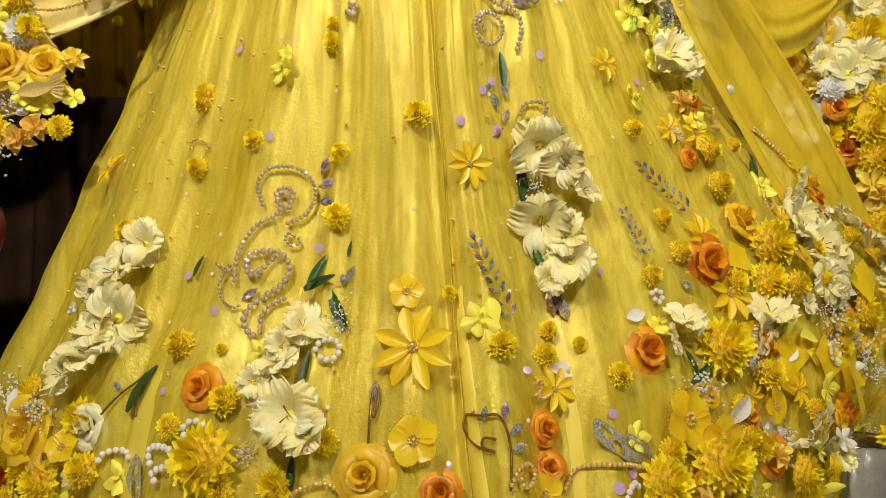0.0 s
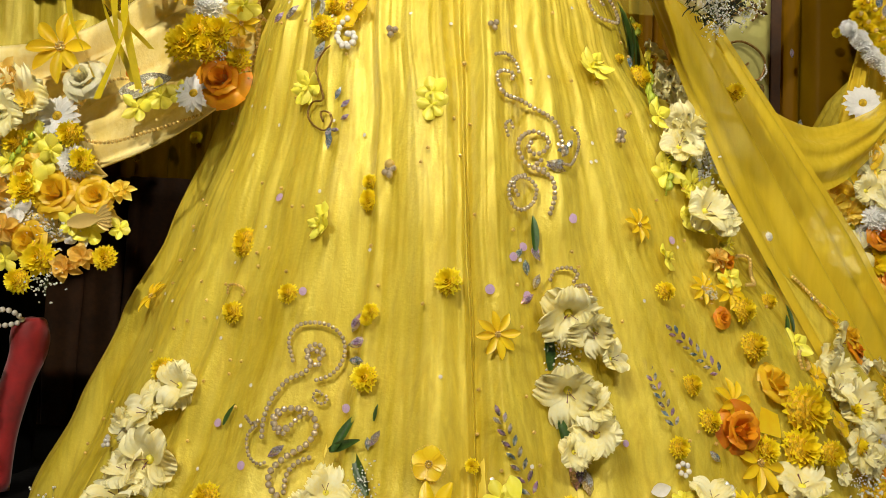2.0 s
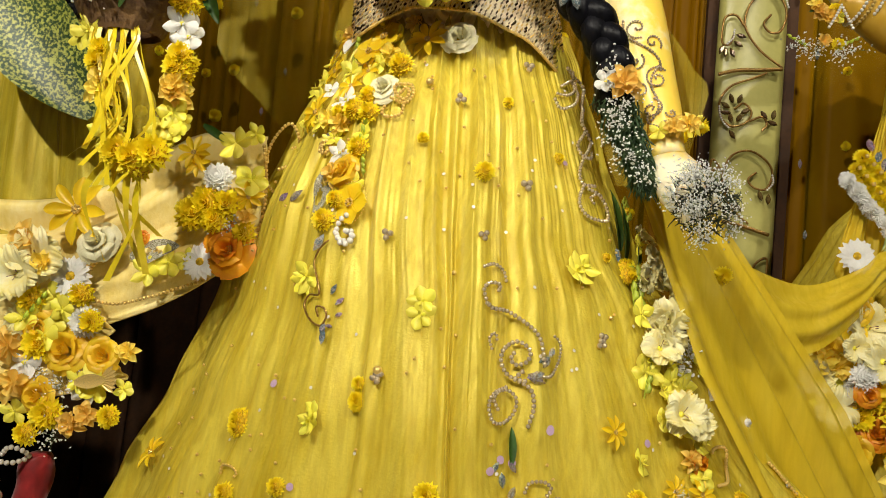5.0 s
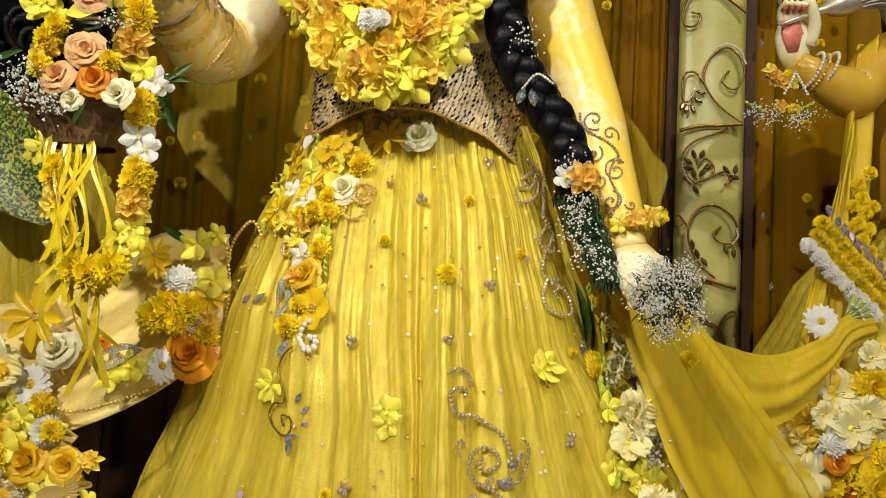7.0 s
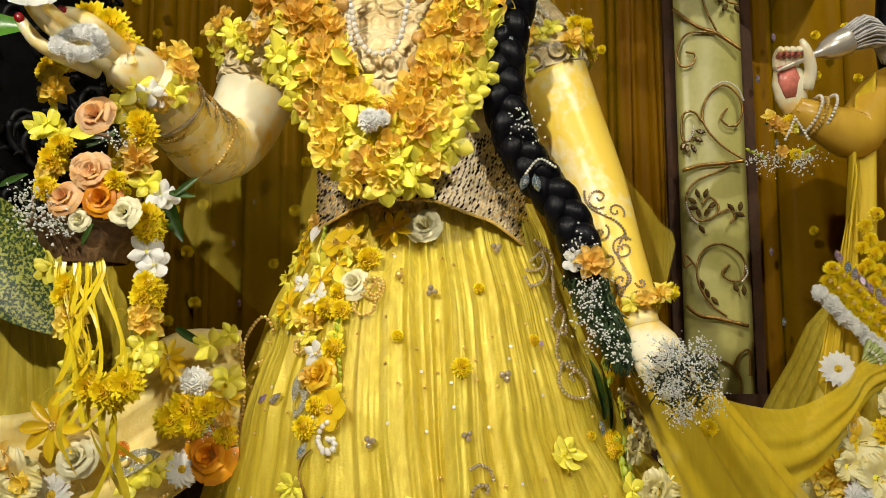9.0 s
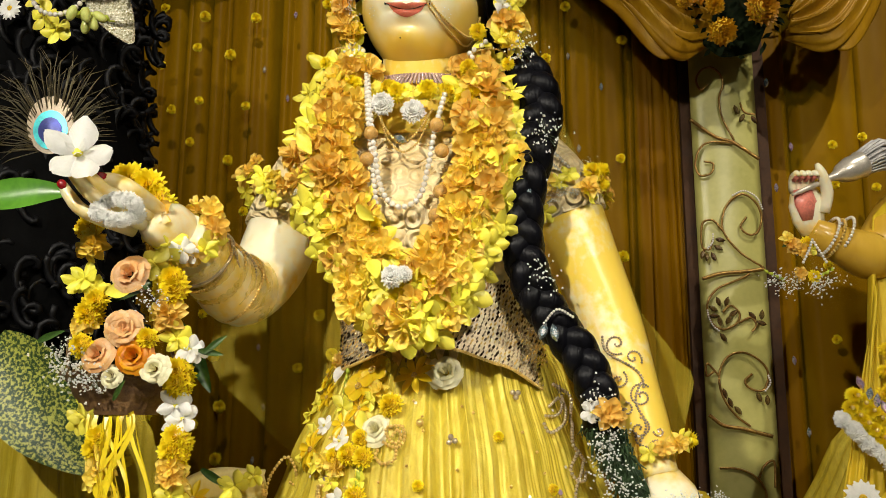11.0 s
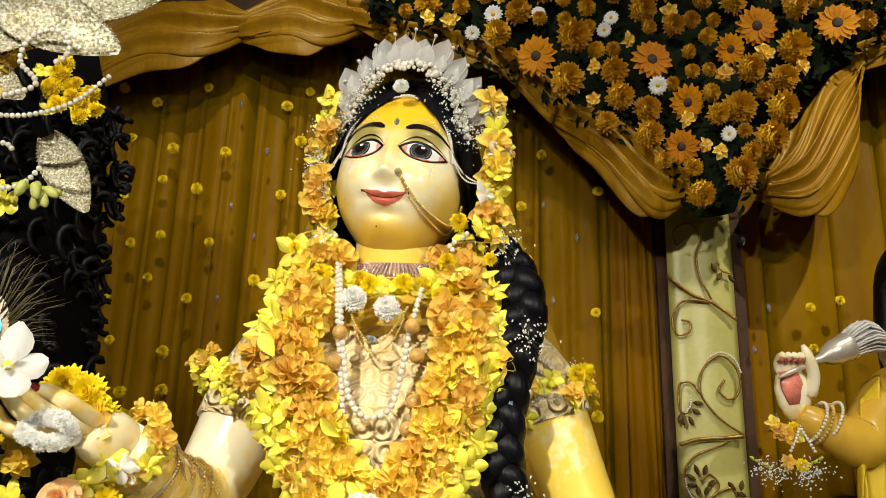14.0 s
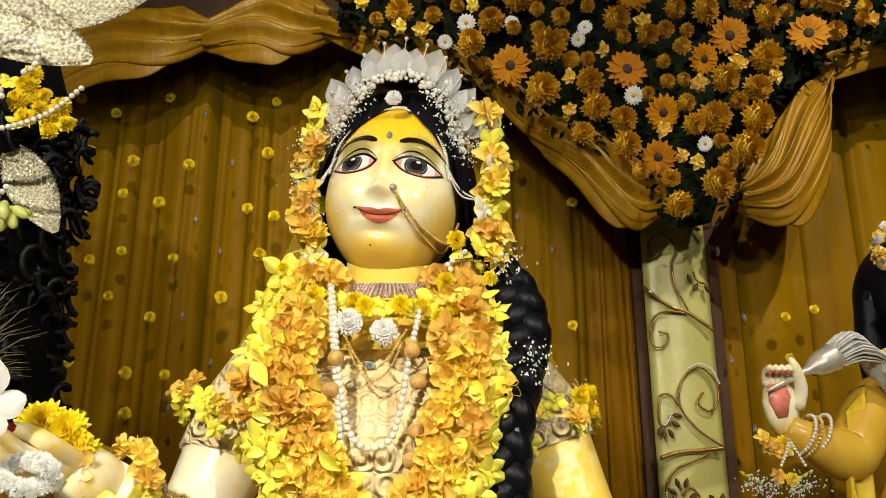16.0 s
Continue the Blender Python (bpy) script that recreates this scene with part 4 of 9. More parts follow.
# kind: name, maker, material, label, category, parts
KINDS = {
    "mum": ("chrysanthemum", chrysanthemum, MUM, "yellow pompon chrysanthemum bloom with dense petals", "flower", [("eye", lambda: dome(0.40, (0.02, 0.30)), MUM_EYE)]),
    "mumw": ("pompon_flower", pompon, WHITE, "white pompon flower with dense curled petals", "flower", []),
    "glad": ("gladiolus", gladiolus, [CREAM, STAMEN], "cream gladiolus bloom with ruffled petals", "flower", [("throat", lambda: dome(0.07, (0.03, 0.05)), LIME)]),
    "lime": ("orchid", orchid, LIME, "lime yellow orchid bloom with waxy petals", "flower", []),
    "orcw": ("orchid", orchid, WHITE, "white orchid bloom with waxy petals", "flower", [("throat", lambda: dome(0.07, (0.06, 0.06)), LIME)]),
    "star": ("star_flower", star_flower, STAR, "golden satin flower with eight pointed petals", "flower", [("bead_centre", lambda: bead_ring(7, 0.05, 0.024, 0.07), GOLD)]),
    "roseo": ("rose", rose, ROSE_O, "orange rose bloom with layered petals", "flower", []),
    "rosey": ("organza_rose", rose, ROSE_Y, "golden organza rose with soft folded petals", "flower", []),
    "rosep": ("rose", rose, ROSE_P, "peach rose bloom half open", "flower", []),
    "rosec": ("organza_rose", rose, ROSE_C, "sheer cream rose of folded organza", "flower", []),
    "amber": ("amber_blossom", blossom, AMBER, "amber orange blossom with loose petals", "flower", []),
    "daisy": ("daisy", daisy, WHITE, "white daisy with mustard yellow eye", "flower", [("eye", lambda: dome(0.11, (0.06, 0.06)), MUM_EYE)]),
    "gerb": ("gerbera", daisy, GERB, "orange gerbera bloom with dark eye", "flower", [("eye", lambda: dome(0.13, (0.06, 0.05)), DARK_EYE)]),
    "cloth": ("cloth_flower", cloth_flower, STAR, "yellow cloth flower with pearl centre and beaded edge", "flower", [("bead_centre", lambda: bead_ring(9, 0.09, 0.03, 0.1), GOLD), ("bead_edge", lambda: bead_ring(40, 0.5, 0.016, 0.08), GOLD)]),
    "mumo": ("chrysanthemum", chrysanthemum, MUM_O, "golden orange chrysanthemum bloom in a dimmed colour", "flower", [("eye", lambda: dome(0.40, (0.02, 0.30)), MUM_EYE)]),
    "leaf": ("leaf", leaf_blade, LEAF, "dark green pointed gladiolus leaf", "leaf", []),
    "bud": ("bud_spray", bud_spray, BUD, "spray of lime green flower buds", "buds", []),
    "petal": ("petal", loose_petal, WHITE, "single loose white flower petal", "petal", []),
    "petaly": ("petal", loose_petal, LIME, "single loose pale yellow petal", "petal", []),
    "breath": ("gypsophila", breath, [WHITE, TWIG], "sprig of tiny white gypsophila florets", "flowers", []),
    "gem": ("crystal", gem, CRYSTAL, "faceted iridescent crystal drop sewn on", "crystal", []),
    "leafgem": ("leaf_stone", gem, LEAFGEM, "smoky bronze leaf shaped stone on the panel", "stone", []),
    "branch": ("crystal_branch", gem_branch, CRYSTAL, "branch of leaf shaped iridescent crystals", "ornament", []),
    "seq": ("sequin", sequin, LILAC, "round flat shimmering lilac sequin", "sequin", []),
    "spark": ("sequin", sequin, PEARL, "tiny round pearly white sequin", "sequin", []),
    "trio": ("pearl_trio", pearl_trio, SILVER, "three silver pearls sewn together", "beads", []),
    "bead": ("bead", single_bead, GOLD, "tiny round antique gold bead", "bead", []),
    "fili": ("filigree_leaf", filigree, GLITTER, "glittering silver cut-out leaf", "ornament", []),
    "square": ("ribbon_petal", ribbon_square, STAR, "folded golden satin ribbon petal", "ribbon", []),
}
FLAT = ("gem", "branch", "leafgem")
SPLIT = ("glad", "star", "lime", "orcw", "cloth", "roseo", "rosey", "rosep", "rosec", "branch", "trio")


def pieces(bm, material):
    """The separate petals, stones or beads of one bloom, as meshes."""
    left, out = set(bm.verts), []
    while left:
        island, todo = set(), [next(v for v in bm.verts if v in left)]
        while todo:
            v = todo.pop()
            if v in island:
                continue
            island.add(v)
            todo += [e.other_vert(v) for e in v.link_edges if e.other_vert(v) not in island]
        left -= island
        verts = [v for v in bm.verts if v in island]
        index = {v: i for i, v in enumerate(verts)}
        faces = [f for f in bm.faces if f.verts[0] in island]
        me = bpy.data.meshes.new("petal")
        me.from_pydata([v.co[:] for v in verts], [], [[index[v] for v in f.verts] for f in faces])
        for m in (material if isinstance(material, list) else [material]):
            me.materials.append(m)
        me.polygons.foreach_set("material_index", [f.material_index for f in faces])
        me.polygons.foreach_set("use_smooth", [len(faces) > 12] * len(faces))
        out.append(me)
    bm.free()
    return out

_store, _turn = {}, [0]


def kind_mesh(kind, variants=3):
    if kind not in _store:
        name, maker, material, label, cat, extra = KINDS[kind]
        rnd = random.Random(sum(ord(c) * (i + 3) for i, c in enumerate(kind)))
        _store[kind] = ([mesh_of(name, maker(rnd), material, kind not in FLAT) for _ in range(variants)],
                        [(n, mesh_of(n, f(), m)) for n, f, m in extra], [])
        if kind in SPLIT:
            rnd = random.Random(sum(ord(c) * (i + 3) for i, c in enumerate(kind)))
            _store[kind][2].extend(pieces(maker(rnd), material) for _ in range(variants))
    return _store[kind]


def place(kind, m, group="", parent=None, bare=False):
    """One flower or trimming at the pose m: a thing of its own, or a part of parent."""
    meshes, extra, split = kind_mesh(kind)
    _turn[0] += 1
    name, _, _, label, cat, _ = KINDS[kind]
    ob = new(name, None if split and parent is None else meshes[_turn[0] % len(meshes)])
    if split and parent is None:
        for me in split[_turn[0] % len(split)]:
            new({"branch": "stone", "trio": "pearl"}.get(kind, "petal"), me).parent = ob
    if parent is None:
        ob.matrix_world = m
        tagged(ob, label, cat, group)
    else:
        ob.parent = parent
        ob.matrix_basis = m
    if not bare:
        for n, me in extra:
            c = new(n, me)
            c.parent = ob
    return ob


def jitter(rnd, k=0.25):
    return Vector((rnd.uniform(-k, k), rnd.uniform(-k, k), rnd.uniform(-k, k)))


_prnd = random.Random(77)


def skirt_normal(x, z):
    phi = skirt_phi(x, z)
    a, b = Vector(skirt_base(phi - 0.03, z)), Vector(skirt_base(phi + 0.03, z))
    t = (b - a).normalized()
    lo, hi = skirt_base(phi, z - 0.03), skirt_base(phi, z + 0.03)
    slope = ((hi[0] - lo[0]) * t.y + (hi[1] - lo[1]) * -t.x) / 0.06
    return Vector((t.y, -t.x, -slope)).normalized()


def on_skirt(x, z, lift=0.0):
    """The place and outward direction on the skirt's front."""
    phi = skirt_phi(x, z)
    n = skirt_normal(x, z)
    return Vector(skirt_point(phi, z, 0.004)) + n * lift, n


def pin(kind, x, z, size, spin=None, lift=0.0, tilt=0.18, group="flowers pinned on the skirt"):
    """Pins a flower or trimming on the skirt."""
    size *= 0.88 if kind == "glad" else 1.0
    p, n = on_skirt(x, z, lift)
    spin = _prnd.uniform(0, 360) if spin is None else spin
    return place(kind, frame_on(p, n + jitter(_prnd, tilt), spin, size), group)


def fix(kind, x, y, z, size, spin=None, face=(0, -1, 0.1), tilt=0.2, group="", parent=None):
    spin = _prnd.uniform(0, 360) if spin is None else spin
    return place(kind, frame_on(Vector((x, y, z)), Vector(face) + jitter(_prnd, tilt), spin, size), group, parent)


def scroll(kind, line, bead=0.0042):
    """A sewn line of beads or cord on the skirt along (x, height) places."""
    pts = []
    for x, _, z in spline([(x, 0, z) for x, z in line], 12 * len(line)):
        p, n = on_skirt(x, z, 0.002)
        pts.append((p, n))
    bm = bmesh.new()
    spots = []
    if kind == "cord":
        tube(bm, [p for p, _ in pts], bead * 0.17, 6)
        return thing("cord_scroll", bm, BRONZE, "twisted bronze cord scroll sewn on the skirt", "embroidery", "scrolls on the skirt")
    left = 0.0
    for (p, n), (q, _) in zip(pts, pts[1:]):
        d = (q - p).length
        while left < d and d > 1e-6:
            spots.append(p + (q - p) * (left / d) + n * bead * 0.3)
            left += bead * 1.02
        left -= d
    look_of = {"gold": (GOLD, "curled line of gold beads sewn on the skirt"), "silver": (SILVER, "curled line of silver beads sewn on the skirt"),
               "pearl": (PEARL, "curled string of cream pearls on the skirt")}[kind]
    if bead < 0.005:
        for p in spots:
            ball(bm, p, bead * 0.5, 6, 4)
        return thing("bead_scroll", bm, look_of[0], look_of[1], "embroidery", "scrolls on the skirt")
    ball(bm, (0, 0, 0), bead * 0.5, 8, 6)
    me = mesh_of("bead", bm, look_of[0])
    root = thing("bead_scroll", None, None, look_of[1], "embroidery", "scrolls on the skirt")
    for p in spots:
        b = new("bead", me)
        b.parent, b.location = root, p
    return root


# ---- flowers and trimmings pinned on the skirt: x, height, width ----
pin("mum", -0.284, 0.543, 0.031)
pin("mum", -0.026, 0.508, 0.034)
pin("mum", -0.206, 0.488, 0.026)
pin("mum", -0.288, 0.463, 0.029)
pin("mum", -0.112, 0.401, 0.033)
pin("mum", -0.371, 0.388, 0.036)
pin("mum", -0.276, 0.262, 0.037)
pin("mum", -0.218, 0.211, 0.036)
pin("mum", -0.272, 0.183, 0.029)
pin("mum", -0.113, 0.177, 0.029)
pin("mum", 0.051, 0.269, 0.034)
pin("mum", 0.007, 0.320, 0.017)
pin("mum", 0.106, 0.256, 0.029)
pin("mum", 0.113, 0.280, 0.023)
pin("mum", 0.142, 0.266, 0.019)
pin("mum", 0.179, 0.235, 0.030)
pin("mum", 0.247, 0.402, 0.028)
pin("mum", 0.228, 0.337, 0.027)
pin("mum", 0.219, 0.508, 0.026)
pin("mum", -0.166, 0.132, 0.041)
pin("mum", -0.486, 0.198, 0.041)
pin("mum", -0.528, 0.156, 0.043)
pin("mum", 0.367, 0.502, 0.025)
pin("mum", -0.114, 0.464, 0.016)
pin("mum", -0.125, 0.598, 0.025)
pin("mum", -0.226, 0.261, 0.015)
pin("mum", -0.230, 0.154, 0.079)
pin("mum", 0.312, 0.254, 0.075)
pin("mum", 0.391, 0.373, 0.068)
pin("mum", 0.387, 0.328, 0.054)
pin("mum", 0.290, 0.137, 0.081)
pin("mum", 0.222, 0.126, 0.064)
pin("mum", 0.331, 0.191, 0.031)
pin("mum", 0.267, 0.363, 0.031)
pin("mum", -0.391, 0.122, 0.046)
pin("mum", -0.443, 0.101, 0.055)
pin("mum", -0.216, 0.126, 0.034)
pin("mum", 0.234, 0.156, 0.034)
pin("mum", 0.351, 0.146, 0.041)
pin("mum", 0.397, 0.096, 0.048)
pin("mum", 0.334, 0.446, 0.040)
pin("mum", 0.345, 0.328, 0.035)
pin("mum", 0.343, 0.647, 0.021)
pin("mum", 0.355, 0.635, 0.021)
pin("mum", 0.520, 0.254, 0.048)
pin("mum", 0.569, 0.295, 0.051)
pin("mum", 0.567, 0.235, 0.042)
pin("star", 0.023, 0.455, 0.053, 10)
pin("star", -0.025, 0.268, 0.091, 20)
pin("star", -0.441, 0.476, 0.056)
pin("star", 0.187, 0.586, 0.046)
pin("star", 0.305, 0.382, 0.064)
pin("star", 0.335, 0.315, 0.070)
pin("star", 0.274, 0.515, 0.045)
pin("star", 0.116, 0.223, 0.053)
pin("star", 0.432, 0.409, 0.044)
pin("glad", -0.365, 0.352, 0.048, lift=0.012, tilt=0.8)
pin("glad", -0.343, 0.370, 0.067, lift=0.01, tilt=0.6)
pin("glad", -0.397, 0.317, 0.054, lift=0.012, tilt=0.8)
pin("glad", -0.375, 0.335, 0.075, lift=0.01, tilt=0.6)
pin("glad", -0.389, 0.266, 0.068, lift=0.012, tilt=0.8)
pin("glad", -0.367, 0.284, 0.094, lift=0.01, tilt=0.6)
pin("glad", -0.417, 0.219, 0.061, lift=0.012, tilt=0.8)
pin("glad", -0.395, 0.237, 0.084, lift=0.01, tilt=0.6)
pin("glad", -0.166, 0.260, 0.041, lift=0.012, tilt=0.8)
pin("glad", -0.144, 0.278, 0.057, lift=0.01, tilt=0.6)
pin("glad", -0.188, 0.226, 0.041, lift=0.012, tilt=0.8)
pin("glad", -0.166, 0.244, 0.057, lift=0.01, tilt=0.6)
pin("glad", -0.124, 0.181, 0.059, lift=0.012, tilt=0.8)
pin("glad", -0.146, 0.199, 0.082, lift=0.01, tilt=0.6)
pin("glad", -0.179, 0.216, 0.042, lift=0.01, tilt=0.6)
pin("glad", 0.123, 0.461, 0.059, lift=0.012, tilt=0.8)
pin("glad", 0.101, 0.479, 0.081, lift=0.01, tilt=0.6)
pin("glad", 0.127, 0.377, 0.057, lift=0.012, tilt=0.8)
pin("glad", 0.105, 0.395, 0.079, lift=0.01, tilt=0.6)
pin("glad", 0.111, 0.331, 0.045, lift=0.012, tilt=0.8)
pin("glad", 0.133, 0.349, 0.062, lift=0.01, tilt=0.6)
pin("glad", 0.148, 0.428, 0.048, lift=0.01, tilt=0.6)
pin("glad", 0.451, 0.430, 0.048, lift=0.012, tilt=0.8)
pin("glad", 0.473, 0.448, 0.066, lift=0.01, tilt=0.6)
pin("glad", 0.445, 0.388, 0.052, lift=0.012, tilt=0.8)
pin("glad", 0.467, 0.406, 0.073, lift=0.01, tilt=0.6)
pin("glad", 0.510, 0.349, 0.064, lift=0.012, tilt=0.8)
pin("glad", 0.488, 0.367, 0.088, lift=0.01, tilt=0.6)
pin("glad", 0.597, 0.348, 0.060, lift=0.012, tilt=0.8)
pin("glad", 0.575, 0.366, 0.084, lift=0.01, tilt=0.6)
pin("glad", 0.359, 0.268, 0.052, lift=0.012, tilt=0.8)
pin("glad", 0.381, 0.286, 0.072, lift=0.01, tilt=0.6)
pin("glad", 0.237, 0.262, 0.040, lift=0.012, tilt=0.8)
pin("glad", 0.259, 0.280, 0.055, lift=0.01, tilt=0.6)
pin("glad", 0.475, 0.309, 0.045, lift=0.012, tilt=0.8)
pin("glad", 0.453, 0.327, 0.062, lift=0.01, tilt=0.6)
pin("glad", 0.541, 0.405, 0.050, lift=0.01, tilt=0.6)
pin("glad", 0.394, 0.151, 0.042, lift=0.012, tilt=0.8)
pin("glad", 0.416, 0.169, 0.058, lift=0.01, tilt=0.6)
pin("glad", 0.453, 0.124, 0.047, lift=0.01, tilt=0.6)
pin("lime", -0.173, 0.570, 0.041, tilt=0.45)
pin("lime", 0.032, 0.294, 0.042, tilt=0.45)
pin("lime", 0.225, 0.549, 0.041, tilt=0.45)
pin("lime", 0.271, 0.592, 0.049, tilt=0.45)
pin("lime", 0.227, 0.659, 0.049, tilt=0.45)
pin("lime", 0.290, 0.637, 0.055, tilt=0.45)
pin("lime", 0.315, 0.666, 0.050, tilt=0.45)
pin("lime", 0.319, 0.574, 0.036, tilt=0.45)
pin("lime", 0.254, 0.601, 0.037, tilt=0.45)
pin("lime", 0.247, 0.637, 0.038, tilt=0.45)
pin("lime", 0.234, 0.284, 0.038, tilt=0.45)
pin("lime", -0.188, 0.257, 0.036, tilt=0.45)
pin("lime", -0.170, 0.238, 0.030, tilt=0.45)
pin("lime", 0.403, 0.451, 0.047, tilt=0.45)
pin("lime", -0.353, 0.119, 0.047, tilt=0.45)
pin("lime", 0.194, 0.173, 0.036, tilt=0.45)
pin("lime", 0.402, 0.261, 0.036, tilt=0.45)
pin("roseo", 0.216, 0.257, 0.047)
pin("roseo", 0.101, 0.188, 0.036)
pin("roseo", -0.242, 0.224, 0.040)
pin("roseo", 0.307, 0.352, 0.059)
pin("roseo", 0.105, 0.152, 0.035)
pin("roseo", -0.523, 0.101, 0.068)
pin("roseo", -0.002, 0.139, 0.036)
pin("roseo", 0.471, 0.170, 0.049)
pin("roseo", 0.371, 0.131, 0.041)
pin("roseo", 0.300, 0.550, 0.030)
pin("roseo", 0.298, 0.480, 0.026)
pin("roseo", 0.513, 0.443, 0.038)
pin("rosec", -0.396, 0.168, 0.058)
pin("rosey", -0.470, 0.154, 0.091)
pin("rosey", -0.072, 0.151, 0.056)
pin("rosey", 0.359, 0.403, 0.052)
pin("rosey", 0.487, 0.272, 0.053)
pin("rosey", 0.504, 0.459, 0.045)
pin("rosey", 0.284, 0.208, 0.032)
pin("rosec", 0.526, 0.423, 0.030)
pin("cloth", -0.034, 0.322, 0.037)
pin("cloth", -0.024, 0.185, 0.051)
pin("cloth", 0.256, 0.185, 0.068)
pin("cloth", 0.477, 0.490, 0.035)
pin("cloth", 0.094, 0.133, 0.039)
pin("square", 0.407, 0.248, 0.044)
pin("square", 0.367, 0.263, 0.042)
pin("square", 0.488, 0.216, 0.044)
pin("square", 0.447, 0.238, 0.045)
pin("square", 0.397, 0.220, 0.036)
pin("square", 0.502, 0.233, 0.040)
pin("square", 0.351, 0.359, 0.029)
pin("petal", 0.208, 0.294, 0.025)
pin("petal", 0.125, 0.240, 0.029, 0)
pin("petal", 0.355, 0.244, 0.024)
pin("petal", 0.356, 0.229, 0.019)
pin("petal", 0.246, 0.132, 0.021)
pin("petal", 0.337, 0.105, 0.023)
pin("mumw", 0.389, 0.592, 0.023)
pin("petaly", 0.044, 0.304, 0.026)
pin("petaly", 0.209, 0.270, 0.025)
pin("orcw", 0.375, 0.164, 0.037)
pin("orcw", 0.538, 0.326, 0.050)
pin("daisy", 0.569, 0.333, 0.039)
pin("breath", 0.475, 0.276, 0.071)
pin("breath", -0.106, 0.294, 0.041)
pin("breath", -0.194, 0.162, 0.036)
pin("breath", -0.565, 0.177, 0.076)
pin("breath", 0.100, 0.429, 0.050)
pin("breath", 0.275, 0.220, 0.058)
pin("breath", 0.279, 0.664, 0.071)
pin("breath", 0.281, 0.508, 0.029)
pin("leaf", 0.067, 0.567, 0.042, 95)
pin("leaf", -0.130, 0.343, 0.046, 60)
pin("leaf", -0.110, 0.305, 0.053, 115)
pin("leaf", -0.128, 0.331, 0.042, 20)
pin("leaf", 0.087, 0.441, 0.050, 95)
pin("leaf", 0.121, 0.321, 0.055, 105)
pin("leaf", 0.106, 0.349, 0.049, 110)
pin("leaf", -0.136, 0.245, 0.041, 80)
pin("leaf", -0.150, 0.145, 0.035, 90)
pin("leaf", 0.398, 0.537, 0.041, 110)
pin("leaf", 0.421, 0.483, 0.040, 100)
pin("leaf", 0.087, 0.454, 0.038, 80)
pin("leaf", -0.098, 0.366, 0.018, 80)
pin("leaf", -0.271, 0.348, 0.027, 60)
pin("leaf", -0.333, 0.213, 0.060, 55)
pin("leaf", 0.400, 0.474, 0.039, 70)
pin("leaf", 0.281, 0.231, 0.039, 40)
pin("leaf", 0.268, 0.244, 0.032, 120)
pin("gem", -0.133, 0.459, 0.025, -25)
pin("gem", -0.126, 0.438, 0.026, -75)
pin("gem", -0.126, 0.418, 0.022, -95)
pin("gem", -0.203, 0.318, 0.023, -60)
pin("gem", 0.121, 0.312, 0.040, 0)
pin("gem", 0.131, 0.303, 0.031, 10)
pin("gem", 0.071, 0.513, 0.019, -20)
pin("gem", 0.048, 0.543, 0.016, -30)
pin("gem", 0.058, 0.528, 0.019, 10)
pin("gem", 0.059, 0.493, 0.019, -50)
pin("gem", 0.070, 0.543, 0.017, 40)
pin("gem", -0.097, 0.340, 0.020, -30)
pin("gem", -0.105, 0.334, 0.015, 10)
pin("gem", 0.456, 0.510, 0.015)
pin("gem", -0.359, 0.215, 0.016)
pin("gem", 0.085, 0.646, 0.027, 70)
pin("gem", -0.064, 0.226, 0.023, 0)
pin("branch", 0.045, 0.334, 0.096, 25)
pin("branch", 0.259, 0.439, 0.090, 55)
pin("branch", 0.210, 0.390, 0.084, 22)
pin("gem", 0.036, 0.209, 0.015, -10)
pin("gem", 0.052, 0.212, 0.019, -10)
pin("gem", 0.063, 0.195, 0.019, -50)
pin("gem", 0.065, 0.178, 0.019, -70)
pin("gem", 0.400, 0.573, 0.023, 30)
pin("gem", 0.399, 0.576, 0.020, -20)
pin("gem", 0.274, 0.326, 0.020, 60)
pin("fili", 0.163, 0.175, 0.054, -50)
pin("fili", 0.198, 0.159, 0.060, -40)
pin("fili", -0.322, 0.123, 0.059, -80)
pin("fili", 0.293, 0.166, 0.039, 40)
pin("seq", -0.188, 0.492, 0.010)
pin("seq", 0.015, 0.502, 0.011)
pin("seq", -0.134, 0.367, 0.010)
pin("seq", -0.288, 0.337, 0.010)
pin("seq", -0.292, 0.216, 0.009)
pin("seq", 0.107, 0.586, 0.010)
pin("seq", 0.166, 0.132, 0.013)
pin("seq", -0.238, 0.300, 0.010)
pin("seq", 0.054, 0.551, 0.010)
pin("seq", 0.041, 0.539, 0.010)
pin("seq", 0.069, 0.547, 0.010)
pin("seq", 0.059, 0.497, 0.010)
pin("seq", 0.235, 0.572, 0.010)
pin("seq", -0.241, 0.605, 0.011)
pin("seq", 0.005, 0.159, 0.007)
pin("seq", 0.166, 0.200, 0.010)
pin("seq", 0.081, 0.245, 0.009)
pin("seq", 0.186, 0.142, 0.011)
pin("seq", 0.170, 0.342, 0.008)
pin("bead", -0.098, 0.638, 0.012)
pin("bead", -0.390, 0.526, 0.005)
pin("bead", -0.368, 0.439, 0.004)
pin("bead", -0.281, 0.392, 0.004)
pin("bead", -0.313, 0.381, 0.004)
pin("bead", 0.057, 0.391, 0.004)
pin("bead", 0.168, 0.472, 0.004)
pin("bead", 0.243, 0.492, 0.005)
pin("bead", 0.074, 0.322, 0.004)
pin("bead", 0.011, 0.232, 0.003)
pin("bead", -0.051, 0.174, 0.003)
pin("bead", -0.002, 0.583, 0.004)
pin("bead", 0.030, 0.230, 0.003)
pin("lime", -0.216, 0.739, 0.040, tilt=0.45)
